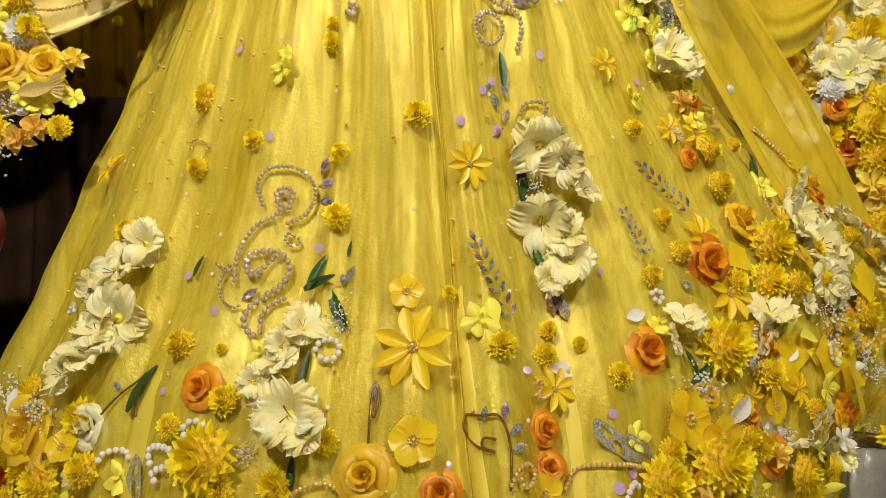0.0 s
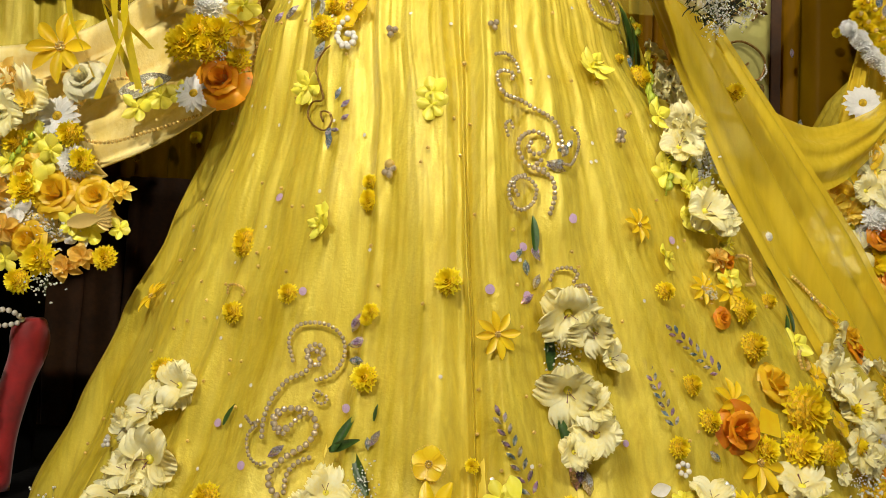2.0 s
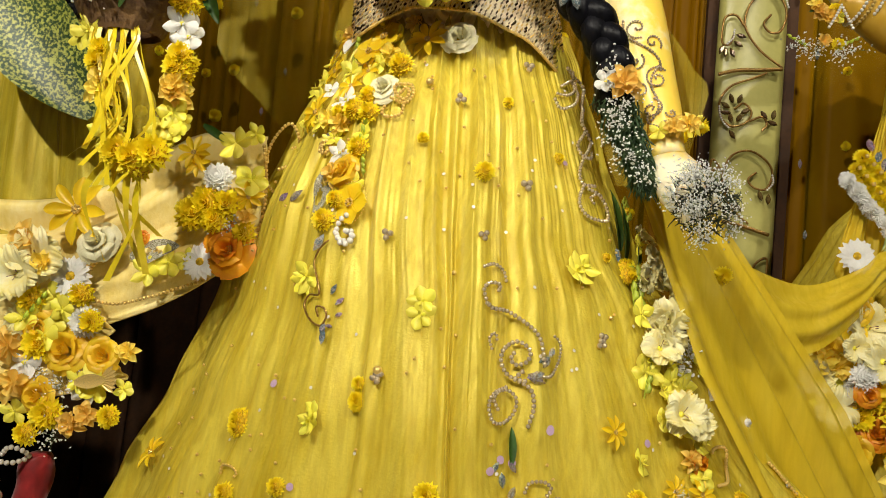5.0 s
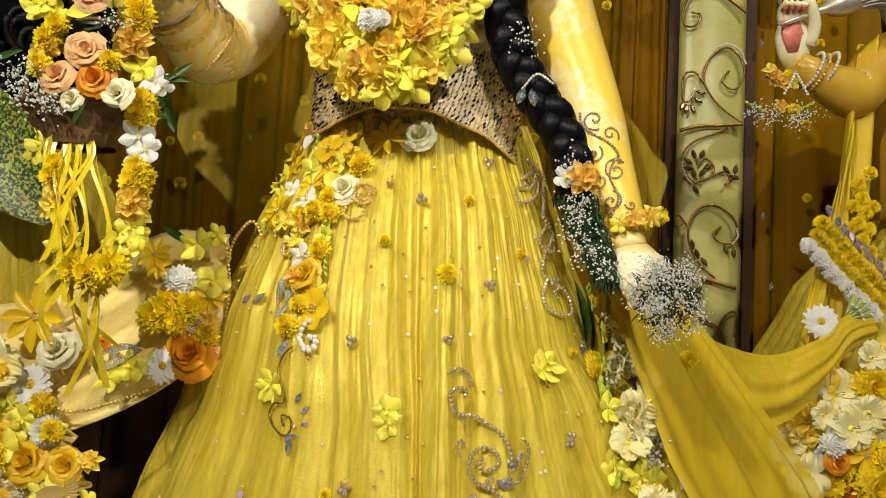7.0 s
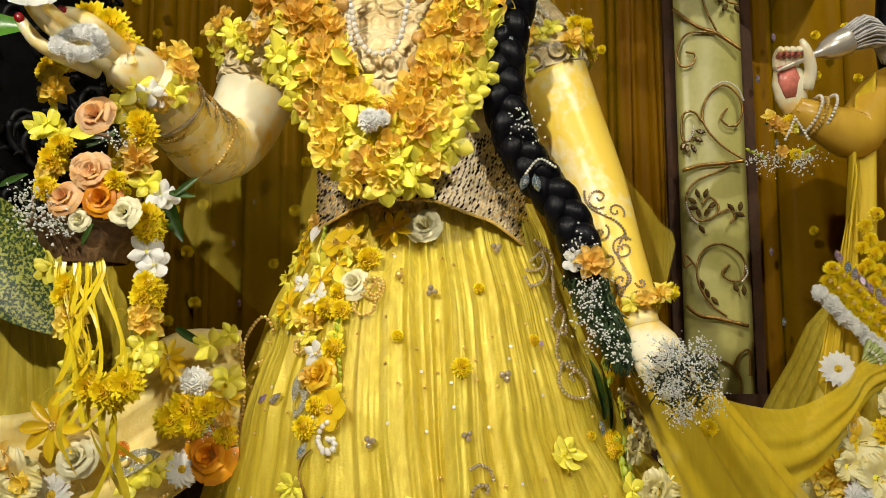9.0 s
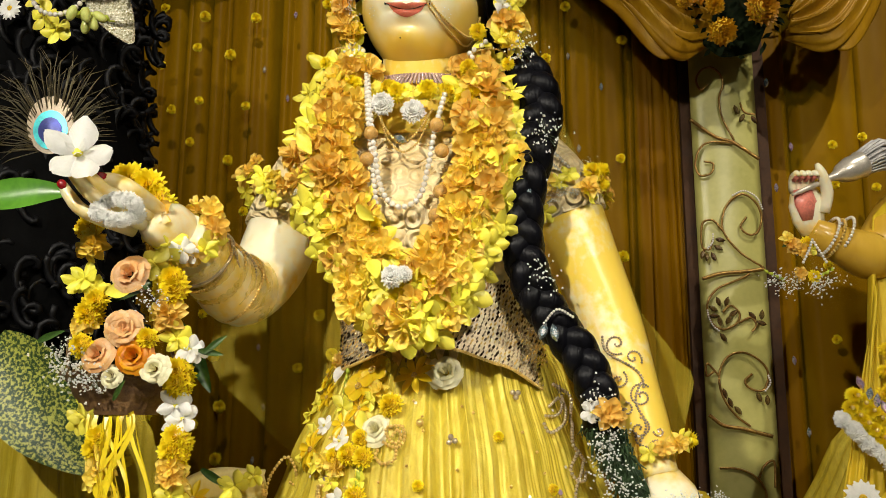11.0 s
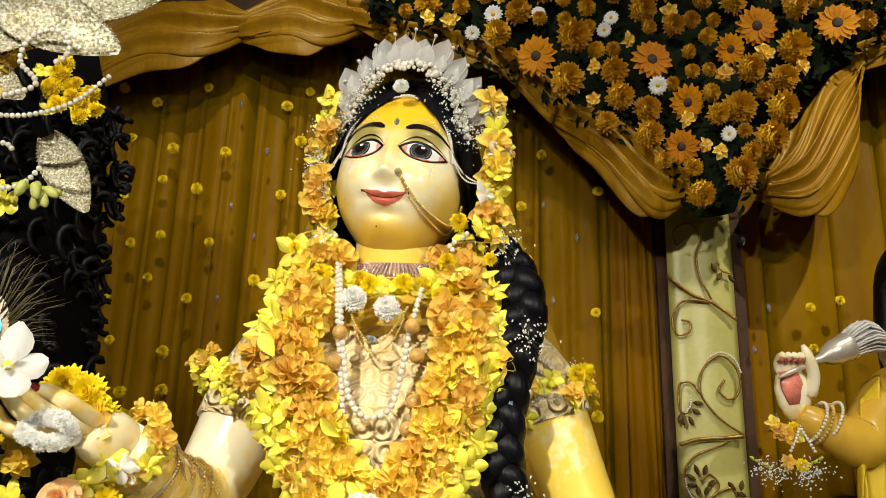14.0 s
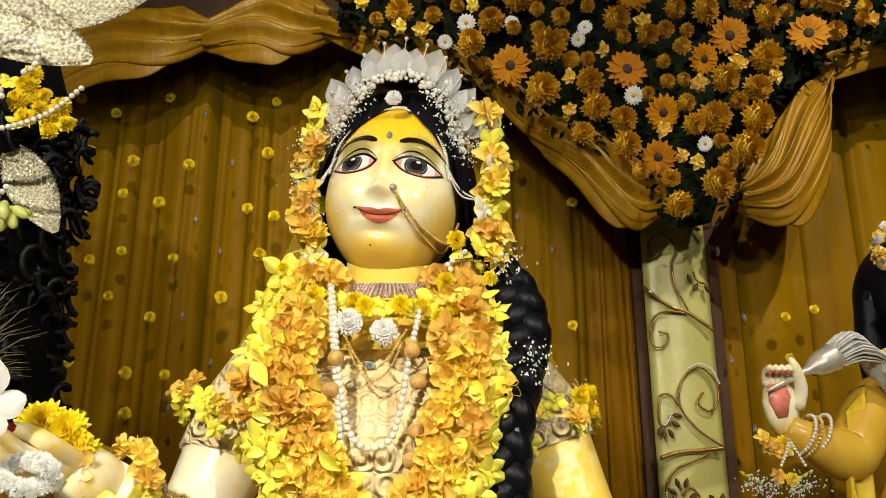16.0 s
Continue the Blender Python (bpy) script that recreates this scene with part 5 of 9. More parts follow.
pin("lime", -0.054, 0.710, 0.039, tilt=0.45)
pin("lime", 0.135, 0.788, 0.047, tilt=0.45)
pin("lime", -0.174, 0.568, 0.039, tilt=0.45)
pin("mum", -0.125, 0.602, 0.022)
pin("trio", -0.098, 0.633, 0.015)
pin("trio", 0.166, 0.699, 0.016)
pin("mum", -0.110, 0.472, 0.021)
pin("gem", -0.175, 0.671, 0.020, -10)
pin("gem", 0.094, 0.669, 0.020, -60)
pin("gem", 0.084, 0.648, 0.023, -80)
pin("gem", -0.169, 0.731, 0.017, -30)
pin("gem", -0.159, 0.717, 0.015, -50)
pin("gem", -0.158, 0.700, 0.014, -70)
pin("gem", -0.169, 0.685, 0.012, -100)
pin("glad", 0.252, 0.783, 0.044, lift=0.012, tilt=0.8)
pin("glad", 0.230, 0.801, 0.060, lift=0.01, tilt=0.6)
pin("glad", 0.231, 0.703, 0.056, lift=0.012, tilt=0.8)
pin("glad", 0.253, 0.721, 0.078, lift=0.01, tilt=0.6)
pin("glad", 0.226, 0.809, 0.038, lift=0.01, tilt=0.6)
pin("bud", 0.214, 0.762, 0.070, 10)
pin("bud", 0.227, 0.653, 0.058, -10)
pin("lime", 0.281, 0.637, 0.038, tilt=0.45)
pin("lime", 0.256, 0.605, 0.044, tilt=0.45)
pin("breath", 0.297, 0.684, 0.056)
pin("mum", 0.199, 0.794, 0.031)
pin("mum", 0.234, 0.796, 0.030)
pin("mum", 0.339, 0.652, 0.020)
pin("star", -0.090, 1.082, 0.064, 15)
pin("rosec", -0.047, 1.086, 0.051)
pin("mum", -0.120, 1.040, 0.039)
pin("rosec", -0.142, 1.006, 0.047)
pin("star", -0.228, 1.087, 0.060)
pin("star", -0.241, 0.978, 0.066)
pin("mum", -0.175, 0.974, 0.036)
pin("mum", -0.156, 0.969, 0.034)
pin("mum", -0.163, 0.919, 0.036)
pin("cloth", -0.162, 0.843, 0.057)
pin("mum", -0.195, 0.819, 0.034)
pin("rosey", -0.177, 0.885, 0.052)
pin("bud", -0.192, 1.070, 0.050, 0)
pin("bud", -0.161, 0.947, 0.054, -5)
pin("bud", -0.155, 0.895, 0.037, 10)
pin("orcw", -0.226, 1.012, 0.036)
pin("orcw", -0.194, 0.991, 0.040)
pin("orcw", -0.190, 0.913, 0.037)
pin("lime", -0.197, 1.038, 0.046, tilt=0.45)
pin("lime", -0.255, 1.028, 0.042, tilt=0.45)
pin("lime", -0.241, 1.000, 0.041, tilt=0.45)
pin("cloth", -0.153, 1.090, 0.057)
pin("mum", -0.153, 1.109, 0.030)
pin("cloth", -0.171, 1.067, 0.049)
pin("amber", -0.173, 1.138, 0.034)
pin("star", -0.235, 1.053, 0.052)
pin("petal", -0.206, 1.092, 0.042)
pin("petaly", -0.159, 1.068, 0.032)
pin("amber", -0.201, 1.130, 0.027)
pin("amber", -0.215, 1.109, 0.027)
pin("lime", -0.257, 0.965, 0.033, tilt=0.45)
pin("amber", -0.197, 0.955, 0.039)
pin("lime", -0.206, 0.937, 0.036, tilt=0.45)
pin("fili", -0.209, 0.862, 0.069, -110)
pin("bead", -0.079, 1.016, 0.011)
pin("trio", -0.037, 0.994, 0.017)
pin("bead", -0.145, 1.115, 0.010)
pin("bead", -0.073, 1.102, 0.010)
pin("trio", 0.046, 1.056, 0.017)
pin("mum", -0.079, 0.936, 0.018)
pin("mum", 0.002, 0.895, 0.029)
pin("mum", 0.027, 0.999, 0.017)
pin("mum", 0.095, 0.930, 0.018)
pin("trio", 0.055, 0.883, 0.018)
pin("trio", -0.107, 0.805, 0.017)
pin("trio", 0.009, 0.813, 0.015)
pin("gem", -0.248, 0.853, 0.028, -70)
pin("gem", -0.269, 0.852, 0.021, -60)
pin("gem", -0.099, 1.103, 0.018, -50)
pin("gem", -0.103, 1.104, 0.016, 20)
pin("seq", 0.107, 0.926, 0.008)
pin("gem", -0.213, 0.938, 0.020)
pin("gem", -0.199, 0.790, 0.027, -30)
pin("lime", -0.210, 0.745, 0.048, tilt=0.45)
pin("lime", -0.055, 0.726, 0.041, tilt=0.45)
pin("lime", 0.128, 0.779, 0.047, tilt=0.45)
pin("mum", 0.193, 0.783, 0.031)
pin("trio", -0.100, 0.629, 0.016)
pin("trio", 0.165, 0.691, 0.015)
pin("gem", -0.177, 0.681, 0.019, -10)
pin("mum", -0.124, 0.620, 0.021)
pin("lime", -0.172, 0.578, 0.040, tilt=0.45)
pin("mum", -0.284, 0.552, 0.034)
pin("mum", 0.164, 0.804, 0.015)
pin("gem", 0.186, 0.811, 0.024, 10)
pin("bead", -0.021, 0.763, 0.006)
pin("bead", 0.177, 0.725, 0.006)
pin("bead", -0.237, 0.615, 0.005)
pin("bead", -0.382, 0.573, 0.005)
pin("seq", 0.108, 0.588, 0.010)
pin("gem", 0.086, 0.650, 0.024, -60)
pin("gem", 0.105, 0.677, 0.018, -20)
pin("gem", 0.097, 0.665, 0.017, -35)
pin("bud", 0.200, 0.770, 0.063, 10)
pin("leaf", 0.189, 0.863, 0.089, 110)
pin("leaf", 0.201, 0.849, 0.090, 100)
pin("glad", 0.274, 0.755, 0.044, lift=0.012, tilt=0.8)
pin("glad", 0.252, 0.773, 0.060, lift=0.01, tilt=0.6)
pin("glad", 0.231, 0.687, 0.060, lift=0.012, tilt=0.8)
pin("glad", 0.253, 0.705, 0.084, lift=0.01, tilt=0.6)
pin("lime", 0.213, 0.733, 0.047, tilt=0.45)
pin("lime", 0.222, 0.673, 0.038, tilt=0.45)
pin("glad", 0.287, 0.589, 0.051, lift=0.012, tilt=0.8)
pin("glad", 0.265, 0.607, 0.070, lift=0.01, tilt=0.6)
pin("lime", 0.258, 0.648, 0.047, tilt=0.45)
pin("breath", 0.280, 0.669, 0.065)
pin("leaf", 0.218, 0.827, 0.060, 95)
pin("mum", 0.198, 0.877, 0.024)
pin("lime", 0.289, 0.591, 0.048, tilt=0.45)
pin("glad", 0.215, 0.774, 0.049, lift=0.012, tilt=0.8)
pin("glad", 0.237, 0.792, 0.068, lift=0.01, tilt=0.6)
pin("lime", 0.216, 0.833, 0.045, tilt=0.45)
pin("lime", 0.262, 0.728, 0.051, tilt=0.45)
pin("glad", 0.253, 0.693, 0.051, lift=0.01, tilt=0.6)
pin("lime", 0.264, 0.667, 0.051, tilt=0.45)
pin("lime", 0.284, 0.649, 0.047, tilt=0.45)
pin("amber", 0.272, 0.624, 0.038)
pin("glad", 0.283, 0.603, 0.053, lift=0.01, tilt=0.6)
pin("lime", 0.295, 0.574, 0.046, tilt=0.45)
pin("amber", 0.287, 0.552, 0.033)
pin("lime", 0.304, 0.531, 0.042, tilt=0.45)
pin("star", 0.306, 0.511, 0.049)
pin("mum", 0.320, 0.490, 0.037)
pin("bud", 0.196, 0.882, 0.060, 15)
pin("glad", 0.214, 0.840, 0.045, lift=0.01, tilt=0.6)
pin("breath", 0.295, 0.713, 0.053)
pin("petal", 0.336, 0.632, 0.032)
pin("orcw", 0.334, 0.607, 0.037)
pin("bud", 0.276, 0.744, 0.045, -15)
pin("lime", -0.233, 1.074, 0.038, tilt=0.45)
pin("amber", -0.206, 1.105, 0.040)
pin("star", -0.191, 1.014, 0.048)
pin("lime", -0.153, 1.047, 0.037, tilt=0.45)
pin("amber", -0.140, 1.059, 0.035)
pin("lime", -0.247, 1.043, 0.035, tilt=0.45)
pin("mum", -0.198, 0.970, 0.031)
pin("lime", -0.160, 0.939, 0.035, tilt=0.45)
pin("amber", -0.213, 0.963, 0.035)
pin("lime", -0.229, 0.959, 0.035, tilt=0.45)
pin("mum", -0.160, 0.995, 0.031)
pin("lime", -0.137, 1.094, 0.033, tilt=0.45)
pin("amber", -0.114, 1.111, 0.029)
pin("star", -0.170, 1.037, 0.043)
pin("lime", -0.202, 1.129, 0.030, tilt=0.45)
pin("amber", -0.191, 0.882, 0.038)
pin("lime", -0.163, 0.868, 0.034, tilt=0.45)
pin("mum", -0.182, 0.847, 0.027)
pin("petaly", -0.161, 1.021, 0.032)


# ---- beaded scrolls on the skirt: x, height along each line ----
scroll("silver", [(-0.191, 0.414), (-0.197, 0.437), (-0.186, 0.454), (-0.162, 0.456), (-0.146, 0.442), (-0.143, 0.42), (-0.154, 0.401), (-0.172, 0.392)], 0.0052)
scroll("silver", [(-0.164, 0.423), (-0.175, 0.427), (-0.177, 0.417), (-0.167, 0.409), (-0.166, 0.417), (-0.162, 0.424), (-0.168, 0.433), (-0.178, 0.427), (-0.174, 0.411), (-0.18, 0.401), (-0.195, 0.392), (-0.21, 0.37), (-0.216, 0.349), (-0.216, 0.33)], 0.006)
scroll("silver", [(-0.193, 0.342), (-0.202, 0.342), (-0.205, 0.355), (-0.194, 0.362), (-0.174, 0.361), (-0.165, 0.345), (-0.172, 0.327), (-0.191, 0.312), (-0.204, 0.297), (-0.204, 0.282), (-0.193, 0.271)], 0.0075)
scroll("silver", [(-0.177, 0.358), (-0.186, 0.349), (-0.196, 0.336), (-0.206, 0.345), (-0.199, 0.358)], 0.006)
scroll("silver", [(-0.162, 0.379), (-0.167, 0.383), (-0.17, 0.376), (-0.164, 0.369), (-0.157, 0.372), (-0.159, 0.38)], 0.004)
scroll("silver", [(-0.224, 0.342), (-0.233, 0.33), (-0.229, 0.312), (-0.218, 0.303), (-0.209, 0.306)], 0.0045)
scroll("silver", [(-0.19, 0.277), (-0.189, 0.294), (-0.181, 0.306), (-0.165, 0.314)], 0.006)
scroll("silver", [(-0.24, 0.35), (-0.229, 0.344), (-0.221, 0.349), (-0.23, 0.336)], 0.0045)
scroll("pearl", [(-0.125, 0.262), (-0.121, 0.27), (-0.109, 0.271), (-0.103, 0.264), (-0.106, 0.255), (-0.116, 0.252), (-0.123, 0.256)], 0.007)
scroll("pearl", [(-0.292, 0.145), (-0.297, 0.155), (-0.287, 0.162), (-0.27, 0.162), (-0.264, 0.156), (-0.271, 0.145), (-0.286, 0.138), (-0.281, 0.128)], 0.008)
scroll("pearl", [(-0.253, 0.176), (-0.254, 0.184), (-0.246, 0.19), (-0.237, 0.188), (-0.233, 0.179)], 0.008)
scroll("pearl", [(-0.371, 0.136), (-0.366, 0.144), (-0.351, 0.147), (-0.341, 0.143), (-0.342, 0.134)], 0.0075)
scroll("pearl", [(0.273, 0.292), (0.279, 0.297), (0.29, 0.292), (0.291, 0.282), (0.282, 0.272), (0.273, 0.273)], 0.0075)
scroll("pearl", [(0.226, 0.317), (0.234, 0.32), (0.238, 0.312), (0.232, 0.307), (0.227, 0.313)], 0.0065)
scroll("pearl", [(0.171, 0.122), (0.176, 0.13), (0.185, 0.133), (0.19, 0.126)], 0.007)
scroll("pearl", [(-0.446, 0.289), (-0.444, 0.298), (-0.436, 0.299), (-0.43, 0.291)], 0.0065)
scroll("cord", [(0.044, 0.186), (0.036, 0.186), (0.035, 0.178), (0.043, 0.175), (0.03, 0.178), (0.02, 0.192), (0.022, 0.203), (0.034, 0.206), (0.046, 0.207), (0.053, 0.192), (0.056, 0.171), (0.055, 0.142)], 0.008)
scroll("gold", [(0.056, 0.147), (0.062, 0.159), (0.072, 0.163), (0.081, 0.154), (0.077, 0.146), (0.068, 0.144), (0.064, 0.152)], 0.005)
scroll("cord", [(-0.069, 0.175), (-0.068, 0.201), (-0.066, 0.226), (-0.063, 0.234), (-0.06, 0.221), (-0.064, 0.203), (-0.068, 0.214)], 0.008)
scroll("gold", [(0.09, 0.231), (0.098, 0.232), (0.096, 0.223), (0.089, 0.219), (0.101, 0.216), (0.113, 0.219)], 0.0045)
scroll("gold", [(0.327, 0.521), (0.35, 0.524), (0.364, 0.543), (0.362, 0.56), (0.34, 0.56), (0.33, 0.557)], 0.005)
scroll("gold", [(-0.293, 0.486), (-0.293, 0.495), (-0.283, 0.496), (-0.275, 0.489), (-0.278, 0.483)], 0.004)
scroll("gold", [(0.46, 0.506), (0.439, 0.526), (0.425, 0.539), (0.435, 0.53), (0.453, 0.512), (0.468, 0.498), (0.468, 0.498)], 0.005)
scroll("gold", [(0.397, 0.421), (0.398, 0.435), (0.41, 0.442), (0.42, 0.437), (0.419, 0.423), (0.409, 0.419)], 0.005)
scroll("cord", [(-0.372, 0.184), (-0.354, 0.208), (-0.337, 0.222), (-0.328, 0.23)], 0.008)
scroll("cord", [(-0.338, 0.183), (-0.341, 0.201), (-0.334, 0.213), (-0.329, 0.219)], 0.007)
scroll("gold", [(0.123, 0.131), (0.131, 0.144), (0.147, 0.151), (0.172, 0.152), (0.198, 0.145)], 0.005)
scroll("gold", [(-0.145, 0.123), (-0.134, 0.134), (-0.115, 0.14), (-0.098, 0.137)], 0.005)
scroll("silver", [(0.085, 0.515), (0.089, 0.526), (0.101, 0.529), (0.11, 0.522), (0.106, 0.514)], 0.005)
scroll("silver", [(0.109, 0.509), (0.122, 0.51), (0.129, 0.502), (0.128, 0.492)], 0.005)
scroll("silver", [(0.044, 0.608), (0.038, 0.619), (0.044, 0.628), (0.057, 0.629), (0.067, 0.619), (0.064, 0.602), (0.051, 0.592), (0.038, 0.595), (0.032, 0.612), (0.038, 0.626), (0.057, 0.634)], 0.0052)
scroll("silver", [(0.081, 0.59), (0.084, 0.61), (0.081, 0.63), (0.071, 0.639), (0.054, 0.647), (0.044, 0.662), (0.047, 0.677), (0.063, 0.687), (0.075, 0.678), (0.074, 0.664), (0.064, 0.659), (0.057, 0.665), (0.06, 0.673)], 0.006)
scroll("silver", [(0.091, 0.663), (0.084, 0.691), (0.07, 0.709), (0.049, 0.722), (0.026, 0.725), (0.019, 0.733)], 0.006)
scroll("silver", [(0.019, 0.73), (0.014, 0.747), (0.022, 0.755), (0.035, 0.753), (0.032, 0.744)], 0.0055)
scroll("silver", [(0.091, 0.648), (0.104, 0.65), (0.113, 0.668), (0.113, 0.688), (0.104, 0.698)], 0.0045)
scroll("silver", [(0.03, 0.677), (0.026, 0.689), (0.033, 0.695), (0.037, 0.685)], 0.0045)
scroll("silver", [(0.012, 0.774), (0.025, 0.778), (0.039, 0.77), (0.044, 0.757)], 0.005)
scroll("silver", [(0.074, 0.641), (0.064, 0.643), (0.071, 0.652)], 0.006)
scroll("cord", [(-0.183, 0.695), (-0.187, 0.707), (-0.177, 0.706), (-0.173, 0.695), (-0.18, 0.684), (-0.196, 0.692), (-0.206, 0.708), (-0.2, 0.721), (-0.186, 0.723), (-0.19, 0.74), (-0.199, 0.761), (-0.195, 0.779), (-0.183, 0.793)], 0.008)
scroll("pearl", [(-0.175, 0.803), (-0.167, 0.79), (-0.157, 0.79), (-0.153, 0.799), (-0.161, 0.806)], 0.008)
scroll("silver", [(0.093, 1.04), (0.104, 1.052), (0.11, 1.041), (0.101, 1.027), (0.088, 1.026)], 0.005)
scroll("silver", [(0.085, 1.015), (0.092, 1.004), (0.103, 1.007), (0.114, 1.025), (0.115, 1.055), (0.098, 1.071)], 0.0055)
scroll("silver", [(0.098, 1.071), (0.122, 1.058), (0.127, 1.026), (0.12, 0.99), (0.13, 0.976), (0.139, 0.965)], 0.006)
scroll("silver", [(0.125, 0.975), (0.118, 0.955), (0.125, 0.94), (0.136, 0.94), (0.14, 0.953)], 0.0055)
scroll("silver", [(0.139, 0.965), (0.127, 0.941), (0.124, 0.916), (0.129, 0.9), (0.142, 0.899)], 0.0055)
scroll("silver", [(0.13, 0.897), (0.127, 0.872), (0.14, 0.855), (0.16, 0.854), (0.159, 0.874), (0.147, 0.888), (0.135, 0.894)], 0.0055)
scroll("silver", [(0.143, 0.875), (0.139, 0.882), (0.145, 0.889)], 0.0045)
scroll("gold", [(-0.116, 0.999), (-0.11, 1.007), (-0.105, 0.999), (-0.11, 0.989), (-0.12, 0.995), (-0.124, 1.008), (-0.114, 1.012), (-0.103, 1.01), (-0.1, 0.995), (-0.11, 0.984), (-0.128, 0.991)], 0.005)
scroll("gold", [(-0.11, 0.984), (-0.112, 0.968), (-0.128, 0.963), (-0.14, 0.97), (-0.138, 0.98)], 0.005)
scroll("gold", [(-0.216, 0.917), (-0.22, 0.928), (-0.211, 0.93), (-0.206, 0.919), (-0.215, 0.913), (-0.224, 0.921), (-0.223, 0.933)], 0.005)
scroll("pearl", [(-0.164, 0.826), (-0.172, 0.818), (-0.174, 0.803), (-0.167, 0.793), (-0.154, 0.795), (-0.154, 0.805), (-0.165, 0.806)], 0.0075)


# ---- the dense flower border along the hem ----
_h = random.Random(2024)
_spots = []
for _k in range(9000):
    if _h.random() < 0.45:
        _x, _z = _h.uniform(-0.60, 0.47), _h.uniform(0.02, 0.085)
    elif _h.random() < 0.75:
        _x, _z = _h.uniform(0.24, 0.60), _h.uniform(0.05, 0.40)
        if _x < 0.24 + 0.75 * (_z - 0.10):
            continue
    else:
        _x, _z = _h.uniform(-0.62, -0.30), _h.uniform(0.03, 0.19)
        if _z > 0.10 and _x > -0.40:
            continue
    _s = _h.choice((0.036, 0.042, 0.050, 0.060, 0.032))
    if any((_x - a) ** 2 + (_z - b) ** 2 < (0.33 * (_s + c)) ** 2 for a, b, c in _spots):
        continue
    _spots.append((_x, _z, _s))
    pin(_h.choice(("mum", "mum", "mum", "amber", "lime", "lime", "glad", "rosey", "roseo", "petal", "petaly", "cloth", "star", "mum", "orcw", "breath", "square")), _x, _z, _s, lift=_h.uniform(-0.004, 0.014), tilt=0.5)
    if len(_spots) > 270:
        break

# sparkles: tiny beads strewn over the skirt, and white sequins added for the cloth's shimmer
for _k in range(210):
    _z = _h.uniform(0.12, 1.05)
    _cx, _al, _ar = lerp_table(SKIRT, _z)[:3]
    _x = _cx + _h.uniform(-0.93 * _al, 0.85 * _ar)
    if _k % 3:
        pin("bead", _x, _z, 0.0042, group="beads strewn on the skirt")
    else:
        pin("spark", _x, _z, 0.0045, group="sequins strewn on the skirt")


# ---- what the statue wears ----
def chain(name, line, bead, material, label, category="jewellery", n=None, parent=None, group=""):
    """A string of round beads along a smooth line."""
    pts = spline(line, n or 14 * len(line))
    bm = bmesh.new()
    left = 0.0
    spots = []
    for p, q in zip(pts, pts[1:]):
        d = (q - p).length
        while left < d and d > 1e-7:
            spots.append(p + (q - p) * (left / d))
            left += bead * 1.03
        left -= d
    if bead >= 0.0065 and not parent:
        root = thing(name, None, None, label, category, group)
        ball(bm, (0, 0, 0), bead * 0.5, 10, 7)
        me = mesh_of("pearl", bm, material)
        for p in spots:
            b = new("pearl", me)
            b.parent, b.location = root, p
        return root
    for p in spots:
        ball(bm, p, bead * 0.5, 8, 6)
    if parent:
        return part(name, bm, material, parent)
    return thing(name, bm, material, label, category, group)


def cord(name, line, r, material, label, category="embroidery", group=""):
    bm = bmesh.new()
    tube(bm, spline(line, 10 * len(line)), r, 6)
    return thing(name, bm, material, label, category, group)


# sequined waistband over the skirt's top, dipping to a point
PINK = mat("pink_silver_bead", (0.66, 0.48, 0.46), 0.2, 0.5, 0.2, 120)
waistband = thing("waistband", None, None, "silver sequined waistband with a pointed hanging tip", "belt")


def band_at(u, v, out=0.0):
    a = -1.75 + 3.5 * u
    low = lerp_table([(-0.25, 1.085), (-0.19, 1.097), (-0.11, 1.122), (-0.04, 1.119), (0.03, 1.096), (0.095, 1.058), (0.12, 1.085), (0.2, 1.12)], -0.055 + 0.155 * math.sin(a))[0]
    z = low + (1.235 - low) * v
    cx, cy, rx, ry = -0.055 - 0.02 * v, 1.205, 0.150 - 0.006 * v + 0.012 * (1 - v), 0.124 - 0.004 * v + 0.02 * (1 - v)
    return Vector((cx + (rx + out) * math.sin(a), cy - (ry + out) * math.cos(a), z))


bm = bmesh.new()
grid(bm, lambda u, v: band_at(u, v), 90, 24)
part("band", bm, SEQUIN, waistband)
bm = bmesh.new()
_r = random.Random(5)
for j in range(20):
    for i in range(84):
        u, v = (i + 0.5 * (j % 2) + _r.uniform(-0.22, 0.22)) / 84.5, 0.03 + (j + _r.uniform(-0.2, 0.2)) / 20.5
        p = band_at(u, v, 0.003)
        h = Vector((0.0, -0.0025, 0))
        w, t = _r.uniform(0.0012, 0.0021), _r.uniform(0.0024, 0.0038)
        tone = _r.choice((0, 0, 1, 1, 1, 2, 2))
        if tone == 0:
            w, t = w * 1.25, t * 1.1
        vs = [bm.verts.new(p + Vector((sx * w + sz * 0.0012, 0, sz * t))) for sx, sz in ((0, -1), (1, 0), (0, 1), (-1, 0))] + [bm.verts.new(p + h)]
        for k in range(4):
            bm.faces.new((vs[k], vs[(k + 1) % 4], vs[4])).material_index = tone
part("sequin_rest", bm, [mat("smoky_sequin", (0.05, 0.035, 0.025), 0.15, 0.8, 0.3, 90), SILVER, GOLD], waistband, "dark and silver leaf shaped sequins", smooth=False)["kind"] = "stuff"
bm = bmesh.new()
for i in range(150):
    ball(bm, band_at(i / 149, 0.0, 0.002), 0.0026)
part("bead_edge", bm, GOLD, waistband, "gold beaded lower edge")

